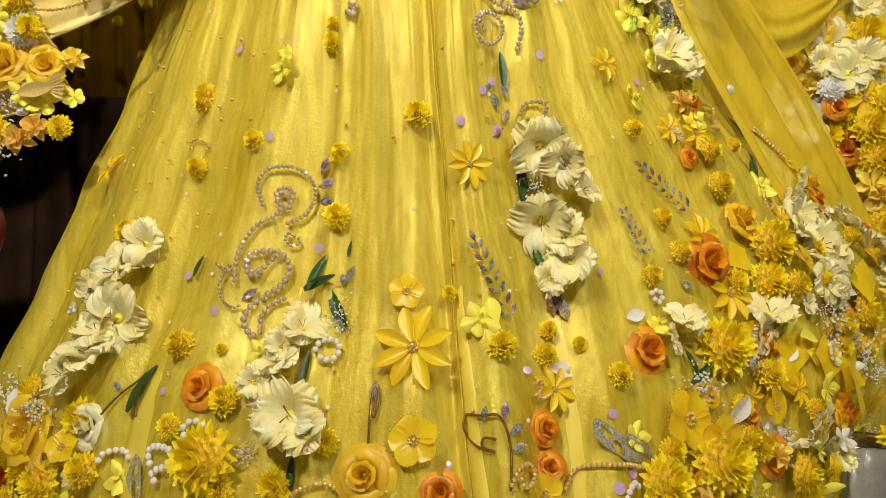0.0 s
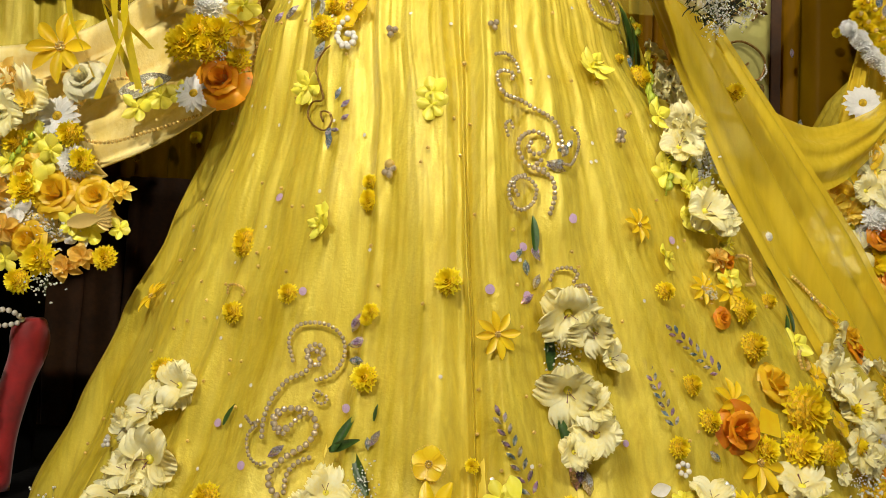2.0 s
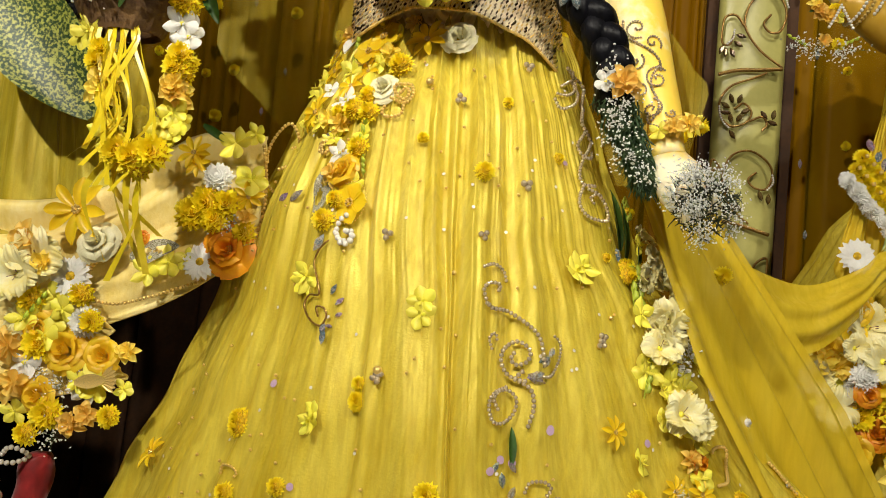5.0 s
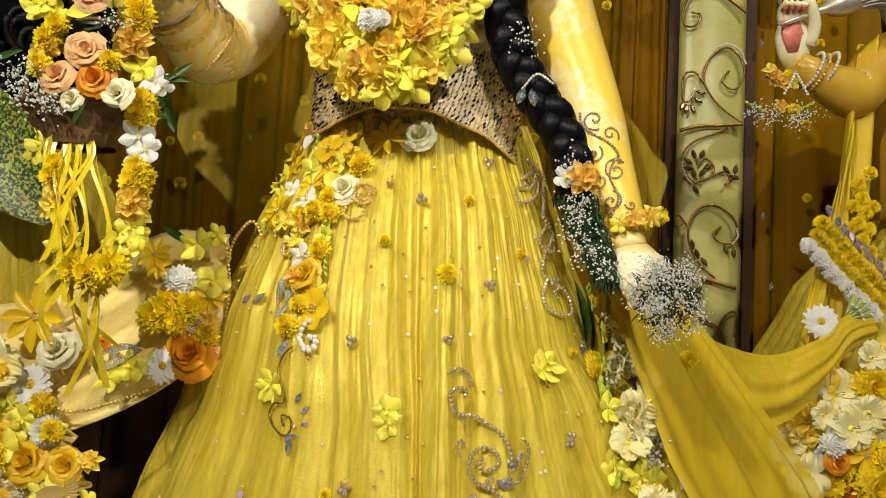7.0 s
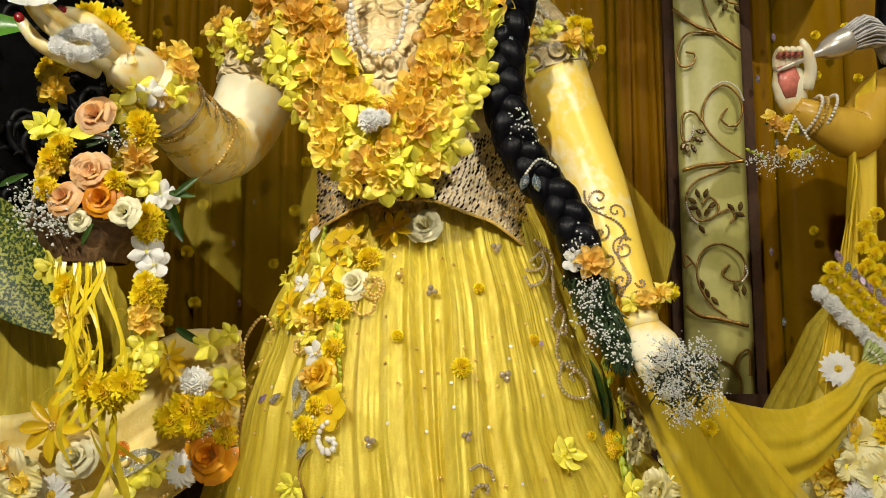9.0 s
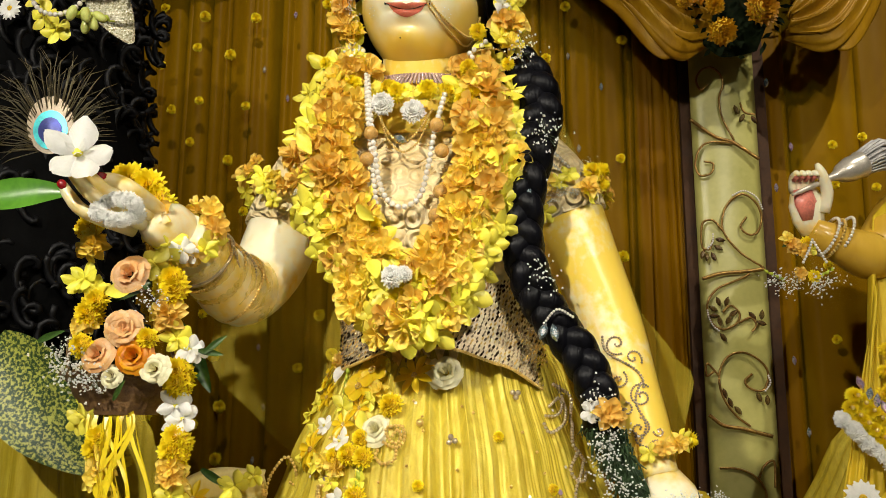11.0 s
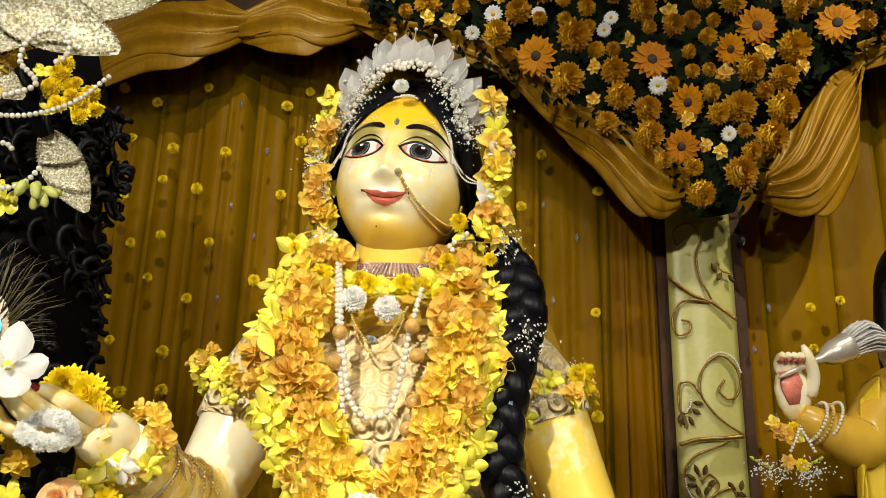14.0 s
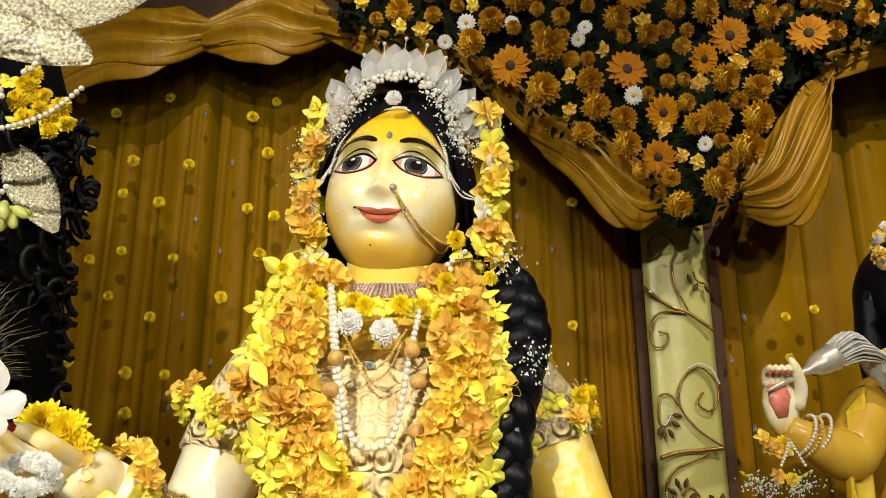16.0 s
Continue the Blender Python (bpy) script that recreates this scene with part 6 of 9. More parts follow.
# the big flower garland
garland = thing("flower_garland", None, None, "thick garland of yellow orchids and amber blossoms", "garland")
gpath = spline([(-0.195, 1.10, 1.545), (-0.222, 1.055, 1.432), (-0.208, 1.04, 1.355), (-0.180, 1.03, 1.282), (-0.142, 1.015, 1.222), (-0.092, 0.995, 1.172),
                (-0.044, 1.01, 1.218), (-0.016, 1.03, 1.281), (0.003, 1.04, 1.354), (0.016, 1.055, 1.429), (-0.005, 1.10, 1.545)], 45)
_r = random.Random(11)
for i, p in enumerate(gpath):
    d = (gpath[min(i + 1, 44)] - gpath[max(i - 1, 0)]).normalized()
    side = d.cross(Vector((0, 1, 0))).normalized()
    for k in range(5):
        s = (k - 2) * 0.0175 + _r.uniform(-0.005, 0.005) + 0.010
        outer = k >= 3
        if outer and k == 4 and i % 2 and not 17 < i < 27:
            continue
        kind = _r.choice(("lime", "lime", "lime", "lime", "amber")) if outer else _r.choice(("amber", "amber", "amber", "mum", "amber", "amber", "lime")) if k < 2 else _r.choice(("amber", "amber", "lime"))
        if 18 < i < 26:
            kind = _r.choice(("lime", "lime", "lime", "amber")) if k >= 2 else _r.choice(("amber", "lime", "mum"))
        q = p - side * s + Vector((0, 0.25 * abs(s) - 0.004 - _r.uniform(0, 0.008), 0))
        n = Vector((-side.x * s * 14, -1, -side.z * s * 14 + 0.15)) + jitter(_r, 0.55)
        place(kind, frame_on(q, n, _r.uniform(0, 360), _r.uniform(0.050, 0.064) if kind == "lime" else 0.036 if kind == "mum" else _r.uniform(0.046, 0.064)), parent=garland, bare=True)
    if i % 2 == 0 and i not in (20, 22, 24):
        place("petaly", frame_on(p + jitter(_r, 0.03) - Vector((0, 0.018, 0)), Vector((0, -1, 0.3)) + jitter(_r, 0.8), _r.uniform(0, 360), 0.034), parent=garland)
place("mumw", frame_on(Vector((-0.108, 0.966, 1.205)), (0, -1, 0.2), 0, 0.034), parent=garland)
place("mumw", frame_on(Vector((-0.094, 0.968, 1.208)), (0.3, -1, 0.2), 40, 0.026), parent=garland)
NUT = mat("polished_tan_bead", (0.62, 0.36, 0.10), 0.25, 0, 0.2, 60, coat=0.4)
for x, y, z in ((-0.153, 1.035, 1.425), (-0.157, 1.03, 1.385), (-0.151, 1.028, 1.315), (-0.058, 1.035, 1.435), (-0.05, 1.03, 1.395), (-0.052, 1.03, 1.335), (-0.058, 1.025, 1.30)):
    bm = bmesh.new()
    ball(bm, (x, y, z), 0.0105, 14, 10)
    part("tan_bead", bm, NUT, garland, "polished tan seed bead")

# small flower collar, chokers and necklaces
collar = thing("flower_collar", None, None, "short collar of yellow flowers with two white pompons", "garland")
for i in range(17):
    a = -1.15 + 2.3 * i / 16
    c = Vector((-0.095 + 0.088 * math.sin(a), 1.165 - 0.098 * math.cos(a) - 0.006, 1.530 - 0.034 * math.cos(a)))
    place(_r.choice(("lime", "mum", "lime", "petaly")), frame_on(c + jitter(_r, 0.006), Vector((math.sin(a), -math.cos(a), 0.1)) + jitter(_r, 0.3), _r.uniform(0, 360), 0.034), parent=collar, bare=True)
for x, z in ((-0.140, 1.474), (-0.094, 1.462)):
    place("mumw", frame_on(Vector((x, 1.055, z)), (0, -1, 0.1), 0, 0.04), parent=collar)
choker = thing("choker", None, None, "choker of many small pink silver beads", "jewellery")
for j in range(8):
    bm = bmesh.new()
    for k in range(90):
        a = 6.283 * k / 90
        r = 0.060 + 0.0050 * j
        ball(bm, (-0.095 + r * math.sin(a), 1.163 - r * math.cos(a), 1.562 - 0.0046 * j - 0.016 * math.cos(a)), 0.0028, 6, 4)
    part("bead_strand", bm, PINK, choker)
neck = [(-0.166, 1.075, 1.528), (-0.155, 1.042, 1.455), (-0.145, 1.032, 1.388), (-0.133, 1.03, 1.335), (-0.109, 1.028, 1.314), (-0.082, 1.03, 1.327), (-0.070, 1.033, 1.371), (-0.061, 1.04, 1.429), (-0.048, 1.07, 1.50)]
chain("pearl_necklace", neck, 0.0088, PEARL, "long string of large cream pearls", "necklace")
chain("pearl_necklace", [(-0.168, 1.072, 1.53), (-0.160, 1.043, 1.46), (-0.151, 1.034, 1.388), (-0.143, 1.032, 1.323), (-0.142, 1.04, 1.284)], 0.0078, PEARL, "long string of cream pearls hanging straight", "necklace")
chain("gold_chain", [(-0.150, 1.06, 1.475), (-0.135, 1.047, 1.438), (-0.112, 1.042, 1.412), (-0.09, 1.045, 1.425), (-0.066, 1.052, 1.465)], 0.0042, GOLD, "fine antique gold chain", "necklace")
chain("gold_chain", [(-0.145, 1.06, 1.465), (-0.13, 1.045, 1.42), (-0.108, 1.041, 1.398), (-0.086, 1.045, 1.414), (-0.07, 1.052, 1.45)], 0.0036, GOLD, "fine antique gold chain with pendant", "necklace")
fix("gem", -0.110, 1.036, 1.416, 0.022, 60)

# the braid with its pins and tassel
bline = spline([(0.045, 1.135, 1.575), (0.078, 1.10, 1.525), (0.092, 1.09, 1.468), (0.079, 1.075, 1.408), (0.064, 1.07, 1.335), (0.062, 1.075, 1.265), (0.078, 1.08, 1.204), (0.105, 1.085, 1.158), (0.142, 1.085, 1.108), (0.163, 1.08, 1.055), (0.168, 1.08, 1.010)], 60)
braid = thing("hair_braid", None, None, "thick plaited black hair braid", "braid")
for k in range(3):
    bm = bmesh.new()
    line, rad = [], []
    for i in range(240):
        f = i / 239 * 59
        j = min(58, int(f))
        p = bline[j].lerp(bline[j + 1], f - j)
        d = (bline[min(j + 2, 59)] - bline[max(j - 1, 0)]).normalized()
        side = d.cross(Vector((0, 1, 0))).normalized()
        w = 0.019 - 0.004 * i / 239
        a = 0.62 * f + 2.094 * k
        line.append(p + side * w * math.sin(a) - Vector((0, 1, 0)) * 0.011 * math.sin(2 * a))
        rad.append((0.0190 - 0.003 * i / 239) * (1 + 0.16 * math.cos(2 * a)))
    rings = tube(bm, line, rad, 18, 0, 0.95)
    for v in bm.verts:
        v.co += jitter(_r, 0.0006)
    part("strand", bm, HAIR, braid)
for x, y, z in ((0.098, 1.056, 1.425), (0.087, 1.062, 1.222), (0.158, 1.055, 1.045), (0.066, 1.07, 1.56)):
    place("breath", frame_on(Vector((x, y, z)), (0, -1, 0.1), 40, 0.062), group="sprigs in the braid")
for x, z in ((0.076, 1.36), (0.108, 1.165)):
    pinn = thing("hair_pin", None, None, "gold hair pin with two hanging crystals", "hair pin", "hair pins")
    chain("bead_arc", [(x - 0.018, 1.058, z - 0.012), (x, 1.05, z + 0.006), (x + 0.022, 1.056, z - 0.004)], 0.0042, PEARL, "", parent=pinn)
    for dx, dz in ((-0.004, -0.026), (-0.02, -0.024)):
        place("gem", frame_on(Vector((x + dx, 1.052, z + dz)), (0, -1, 0), _r.uniform(-25, 25), 0.026), parent=pinn)
fix("amber", 0.172, 1.045, 1.028, 0.05)
fix("orcw", 0.150, 1.05, 1.032, 0.034)
tassel = thing("braid_tassel", None, None, "bushy braid tassel of dark threads and white gypsophila", "tassel")
bm = bmesh.new()
for k in range(1300):
    f = _r.random()
    a, r = _r.uniform(0, 6.28), _r.uniform(0.0, 0.030) * (1 - 0.35 * f)
    p = Vector((0.166 + 0.05 * f + r * math.cos(a), 1.075 + 0.6 * r * math.sin(a), 1.02 - 0.115 * f))
    d = Vector((_r.uniform(-0.012, 0.014), _r.uniform(-0.012, 0.006), -_r.uniform(0.004, 0.028)))
    tube(bm, [p, p + d * 0.5 + jitter(_r, 0.002), p + d], [0.0013, 0.0013, 0.0005], 3)
tagged(part("thread_tuft", bm, mat("dark_green_thread", (0.035, 0.075, 0.022), 0.6, 0, 0.3, 60), tassel), kind="stuff")
for k in range(5):
    q = Vector((0.168 + 0.006 * k + _r.uniform(-0.016, 0.016), 1.045, 1.0 - 0.021 * k))
    place("breath", frame_on(q, Vector((0, -1, 0)) + jitter(_r, 0.3), _r.uniform(0, 360), 0.058), parent=tassel)

# crown of frosted petals
FROST = mat("frosted_white_petal", (0.92, 0.90, 0.86), 0.2, 0, 0.1, 40, 0.6, 200, clear=0.86, coat=0.5)
FROST.node_tree.nodes["Principled BSDF"].inputs["Alpha"].default_value = 0.5
crown = thing("crown", None, None, "white crown of frosted petals with pearls", "crown")


def crown_at(a, r):
    return HEAD @ Vector((r * math.sin(a) * 0.76, -0.082 + 0.05 * (1 - math.cos(a)) * 1.3, 0.036 + r * math.cos(a)))


for row, (n, r, size, dy) in enumerate(((10, 0.150, 0.056, 0.004), (11, 0.138, 0.042, -0.008))):
    for k in range(n):
        a = -1.12 + 2.24 * (k + 0.5 * row * 0.6) / (n - 1 + 0.6 * row)
        big = 1.25 if abs(a) < 0.12 else 1.0 + 0.12 * math.sin(k * 2.3)
        p = crown_at(a, r - 0.012)
        tip = (crown_at(a * 0.94, r + 0.03) - p).normalized()
        nrm = Vector((0.35 * math.sin(a * 1.3), -1, 0.12))
        nrm = (nrm - tip * nrm.dot(tip)).normalized()
        x = tip
        y = nrm.cross(x)
        m = Matrix((x, y, nrm)).transposed().to_4x4()
        m.translation = p + Vector((0, dy, 0))
        bm = bmesh.new()
        petal(bm, 0.0, 0.0, 1.0, 0.30, 0.0, -0.05, 0.12, 0.45, 0.0, 0.08, 10, 4, sharp=1.25)
        bm2 = part("petal", bm, FROST, crown)
        bm2.matrix_basis = m @ Matrix.Scale(size * big, 4)
for row, (r, b, n) in enumerate(((0.134, 0.0042, 30), (0.126, 0.0056, 26), (0.117, 0.0038, 34))):
    for k in range(n):
        a = -1.3 + 2.6 * k / (n - 1) + _r.uniform(-0.02, 0.02)
        bm = bmesh.new()
        ball(bm, crown_at(a, r + _r.uniform(-0.003, 0.003)) + Vector((0, -0.012 - 0.004 * row, 0)), b * _r.uniform(0.7, 1.15), 8, 6)
        part("pearl", bm, PEARL, crown)
for k in range(9):
    a = -0.9 + 1.8 * k / 8
    p, q = crown_at(a, 0.15), crown_at(a * 0.97, 0.196 - 0.02 * abs(a))
    bm = bmesh.new()
    tube(bm, [p, q], 0.0009, 4)
    ball(bm, q, 0.0032, 8, 6)
    part("pearl_pin", bm, PEARL, crown)
for a in (-1.3, -1.15, -0.85, 0.85, 1.05, 1.2, 1.35, -0.6, 0.62):
    place("breath", frame_on(crown_at(a, 0.118) + Vector((0, -0.014, 0)), (0.4 * a, -1, 0), _r.uniform(0, 360), 0.055), parent=crown)
place("mumw", frame_on(HEAD @ Vector((0, -0.104, 0.116)), (0, -1, 0.3), 0, 0.026), parent=crown)

# strings of flowers down both sides of the hair
for s in (-1, 1):
    ring = thing("hair_garland", None, None, "string of yellow orchids and gypsophila beside the face", "garland", "hair garlands")
    for k in range(15):
        z = 0.125 - 0.0185 * k
        f = k / 14
        x = (0.118 + 0.026 * math.sin(2.2 * f)) if s > 0 else -(0.122 + 0.012 * math.sin(3.1 * f) - 0.036 * f)
        if s > 0 and k > 11:
            continue
        for j in range(2):
            p = HEAD @ Vector((x + _r.uniform(-0.010, 0.012) * s, -0.045 + 0.012 * j + _r.uniform(-0.008, 0.004), z + _r.uniform(-0.008, 0.008)))
            place(_r.choice(("lime", "amber", "amber", "lime", "breath", "orcw" if k % 4 == 0 else "lime")), frame_on(p, Vector((0.5 * s, -1, 0.1)) + jitter(_r, 0.5), _r.uniform(0, 360), _r.uniform(0.042, 0.054)), parent=ring, bare=True)
for dz in (0.0, -0.0045):
    chain("forehead_chain", [on_face(s * x, z + dz, 0.005) for s, x, z in ((-1, 0.080, 0.022), (-1, 0.073, 0.054), (-1, 0.057, 0.085), (-1, 0.033, 0.112), (1, 0.0, 0.130), (1, 0.033, 0.112), (1, 0.057, 0.085), (1, 0.073, 0.054), (1, 0.080, 0.022))], 0.0036, PEARL, "silver beaded chain round the forehead", n=160)
for s in (-1, 1):
    for dz in (0.0, -0.007):
        chain("hair_chain", [on_face(s * 0.074, 0.038, 0.004), HEAD @ Vector((s * 0.100, -0.055, 0.008 + dz)), HEAD @ Vector((s * 0.126, -0.04, 0.0))], 0.0030, PEARL, "silver beaded chain draped over the hair", group="hair chains", n=60)
place("gem", frame_on(on_face(0, 0.064, 0.001), HEAD.to_3x3() @ Vector((0, -1, 0.1)), 0, 0.017))
for dz, bead in ((0.0, 0.0042), (-0.008, 0.0034)):
    chain("nose_chain", [on_face(0.018, -0.020, 0.003), on_face(0.034, -0.042 + dz, 0.004), on_face(0.055, -0.060 + dz, 0.004), on_face(0.076, -0.062 + dz, 0.005), on_face(0.088, -0.050, 0.006), HEAD @ Vector((0.100, -0.035, -0.035))], bead, GOLD, "gold nose chain reaching to the ear", n=140)
bm = bmesh.new()
ball(bm, on_face(0.017, -0.019, 0.002), 0.0058, 10, 7)
thing("nose_stud", bm, SILVER, "round silver nose stud with stones", "jewellery")
for s in (-1, 1):
    ear = thing("earring", None, None, "yellow flower earring with pearls and a curved wire", "earring", "earrings")
    e = HEAD @ Vector((s * 0.092 if s < 0 else 0.100, -0.04, -0.062))
    place("mum", frame_on(e, (0.2 * s, -1, 0), 0, 0.030), parent=ear, bare=True)
    for k in range(6):
        bm = bmesh.new()
        ball(bm, e + Vector((0.012 * math.cos(k) * s, -0.006, -0.018 - 0.006 * k)), 0.0042, 8, 6)
        part("pearl", bm, PEARL, ear)
    chain("wire", [e + Vector((-0.02 * s, 0, -0.045)), e + Vector((0.0, -0.006, -0.032)), e + Vector((0.03 * s, -0.004, -0.03)), e + Vector((0.048 * s, 0, -0.042))], 0.0032, GOLD, "", parent=ear)
    place("mum", frame_on(e + Vector((-0.014 * s, -0.01, -0.062)), (0, -1, 0.1), 0, 0.030), parent=ear, bare=True)
    place("mum", frame_on(e + Vector((0.045 * s, -0.005, -0.055)), (0, -1, 0.1), 0, 0.022), parent=ear, bare=True)
bm = bmesh.new()
for s in (-1, 1):
    for k in range(14):
        t = k / 13
        ball(bm, on_face(s * (0.024 + 0.046 * t), 0.071 + 0.007 * math.sin(3.1 * t) - 0.020 * t * t + 0.003 * (k % 2), 0.0006), 0.0010, 5, 3)
        ball(bm, on_face(s * (0.012 + 0.062 * t), 0.0005 - 0.006 * math.sin(3.1 * t) + 0.006 * t, 0.0006), 0.0009, 5, 3)
        ball(bm, on_face(s * (0.060 + 0.007 * math.cos(0.9 * k) * t), -0.006 + 0.007 * math.sin(0.9 * k) * t, 0.0005), 0.0009, 5, 3)
    for c in ((0.062, -0.022), (0.058, -0.05)):
        for k in range(6):
            ball(bm, on_face(s * (c[0] + 0.005 * math.cos(1.05 * k)), c[1] + 0.005 * math.sin(1.05 * k), 0.0004), 0.0009, 5, 3)
tagged(thing("paint_dots", bm, WHITE, "tiny raised white paint dots on the face", "paint"), kind="stuff")

# flower bands on the arms
for cx, cy, cz, ax, r in ((-0.314, 1.180, 1.354, (-0.58, -0.15, -0.80), 0.080), (0.126, 1.20, 1.358, (0.35, -0.05, -0.9), 0.068)):
    arm_band = thing("arm_band", None, None, "arm band of small yellow and amber flowers with gypsophila", "arm band", "arm bands")
    zax = Vector(ax).normalized()
    m0 = frame_on(Vector((cx, cy, cz)), -zax)
    for k in range(46):
        a = 6.283 * k / 46 * 2
        rr = r + _r.uniform(-0.004, 0.006)
        p = m0 @ Vector((rr * math.cos(a), rr * math.sin(a), _r.uniform(-0.022, 0.022)))
        n = m0.to_3x3() @ Vector((math.cos(a), math.sin(a), 0))
        place(_r.choice(("amber", "lime", "mum", "amber", "lime", "breath")), frame_on(p, n + jitter(_r, 0.5), _r.uniform(0, 360), _r.uniform(0.024, 0.040)), parent=arm_band, bare=True)
# pearl strings over the sleeves
for line in ([(-0.22, 1.115, 1.44), (-0.262, 1.128, 1.425), (-0.305, 1.15, 1.395)], [(-0.215, 1.11, 1.42), (-0.225, 1.11, 1.37), (-0.25, 1.115, 1.345)], [(0.06, 1.125, 1.45), (0.10, 1.13, 1.43), (0.14, 1.145, 1.395)], [(0.11, 1.13, 1.40), (0.13, 1.14, 1.388), (0.155, 1.155, 1.392)]):
    chain("pearl_string", line, 0.0055, PEARL, "string of small pearls over a lace sleeve", group="sleeve pearls")
# silver scrolls on the hanging arm, gold ones on the raised sleeve
ARM = spline([(0.055, 1.205, 1.43), (0.115, 1.205, 1.37), (0.155, 1.195, 1.27), (0.19, 1.175, 1.17), (0.214, 1.145, 1.07), (0.235, 1.12, 0.985), (0.245, 1.105, 0.945)], 60)


def on_arm(f, a):
    """A place on the hanging arm: f along it, a round it, 0 in front."""
    i = max(1, min(58, round(f * 59)))
    d = (ARM[i + 1] - ARM[i - 1]).normalized()
    front = Vector((0, -1, 0))
    front = (front - d * front.dot(d)).normalized()
    r = lerp_table([(0, 0.066), (0.2, 0.060), (0.5, 0.047), (0.75, 0.038), (0.93, 0.028), (1, 0.027)], f)[0] + 0.002
    c = ARM[i].lerp(ARM[i + 1], f * 59 - i) if i < 59 else ARM[i]
    return c + r * (front * math.cos(a) + front.cross(d) * -math.sin(a))


def arm_spiral(f, a, size, turns, start, hand=1):
    """A bead spiral with a tail, centred at (f, a)."""
    pts = []
    for k in range(22):
        t = k / 21
        w = start + hand * turns * 6.283 * t
        r = size * (0.12 + 0.88 * t)
        pts.append(on_arm(f + r * math.sin(w) / 0.62, a + r * math.cos(w) / 0.042))
    return pts


for f, a, size, turns, start, hand in ((0.585, 0.15, 0.016, 1.2, 0.5, 1), (0.625, -0.25, 0.013, 1.1, 3.0, -1), (0.665, 0.42, 0.013, 1.3, 2.0, 1), (0.715, -0.15, 0.019, 1.4, 0.0, -1), (0.735, 0.5, 0.011, 1.1, 4.0, 1),
                                       (0.79, 0.28, 0.018, 1.3, 2.5, 1), (0.81, -0.42, 0.010, 1.1, 0.6, -1), (0.855, -0.1, 0.015, 1.2, 3.6, -1), (0.885, 0.45, 0.010, 1.2, 1.0, 1)):
    chain("bead_scroll", arm_spiral(f, a, size, turns, start, hand), 0.0034, SILVER, "silver beaded scroll along the bare arm", "embroidery", group="arm scrolls", n=150)
for a0, a1, f0, f1 in ((0.5, -0.3, 0.56, 0.70), (-0.35, 0.45, 0.68, 0.83), (0.45, -0.2, 0.80, 0.92)):
    chain("bead_scroll", [on_arm(f0 + (f1 - f0) * k / 9, a0 + (a1 - a0) * k / 9 + 0.22 * math.sin(6.283 * k / 9)) for k in range(10)], 0.0042, SILVER, "silver beaded stem along the bare arm", "embroidery", group="arm scrolls", n=120)
for k in range(4):
    a = 0.25 + 0.16 * k
    line = []
    for j in range(9):
        f = 0.60 + 0.05 * k + 0.05 * math.sin(j * 0.8 + k)
        i = f * 6
        c = Vector(lerp_table([(0, -0.245, 1.20, 1.435), (1, -0.30, 1.20, 1.36), (2, -0.335, 1.165, 1.25), (3, -0.355, 1.105, 1.205), (4, -0.372, 1.055, 1.222), (5, -0.388, 1.01, 1.248), (6, -0.398, 0.97, 1.268)], i))
        ang = -0.5 + 0.32 * j
        line.append(c + Vector((0.062 * math.sin(ang) * 0.8, -0.040 * math.cos(ang), 0.054 * math.cos(ang))))
    chain("bead_scroll", line, 0.0045, SILVER if k % 2 else GOLD, "beaded scroll round the raised sleeve", "embroidery", group="sleeve scrolls")
bm = bmesh.new()
ring = []
c, ax = Vector((-0.384, 1.022, 1.242)), Vector((-0.3, -0.85, 0.45)).normalized()
m0 = frame_on(c, ax)
tube(bm, [m0 @ Vector((0.047 * math.cos(6.283 * k / 36), 0.047 * math.sin(6.283 * k / 36), 0)) for k in range(37)], 0.0028, 8)
thing("bangle", bm, SILVER, "plain thin silver bangle on the raised wrist", "bangle")
bracelet = thing("flower_bracelet", None, None, "ring of small white pompons across the raised fingers", "bracelet")
for k in range(14):
    a = 6.283 * k / 14
    p = Vector((-0.433, 0.856, 1.274)) + Vector((0.026 * math.cos(a), -0.006 * math.sin(2 * a), 0.013 * math.sin(a)))
    place("mumw", frame_on(p, Vector((0.1, -1, 0.1)) + jitter(_r, 0.5), 0, 0.024), parent=bracelet, bare=True)
wrist_flowers = thing("flower_bracelet", None, None, "bracelet of amber and sheer yellow flowers on the raised wrist", "bracelet")
for k in range(16):
    a = 6.283 * k / 16
    p = frame_on(Vector((-0.394, 0.985, 1.270)), ax) @ Vector((0.044 * math.cos(a), 0.044 * math.sin(a), 0.008 * math.sin(3 * a)))
    place(_r.choice(("amber", "lime", "amber")), frame_on(p, (p - Vector((-0.394, 0.985, 1.270))).normalized() + Vector((0, -0.6, 0)) + jitter(_r, 0.4), _r.uniform(0, 360), _r.uniform(0.036, 0.046)), parent=wrist_flowers, bare=True)
cuff = thing("flower_bracelet", None, None, "bracelet of amber and yellow flowers on the lowered wrist", "bracelet")
for k in range(12):
    a = 6.283 * k / 12
    p = Vector((0.248, 1.112, 0.985)) + Vector((0.036 * math.cos(a), -0.034 * math.sin(a), 0.012 * math.cos(a)))
    place(_r.choice(("amber", "lime", "mum")), frame_on(p, Vector((math.cos(a), -math.sin(a), 0.1)) + jitter(_r, 0.4), 0, 0.032), parent=cuff, bare=True)
DARK_SPRIG = mat("dark_green_sprig", (0.018, 0.028, 0.010), 0.6, 0, 0.3, 60)
bouquet = thing("gypsophila_bouquet", None, None, "round bouquet of white gypsophila held in the lowered hand", "bouquet")
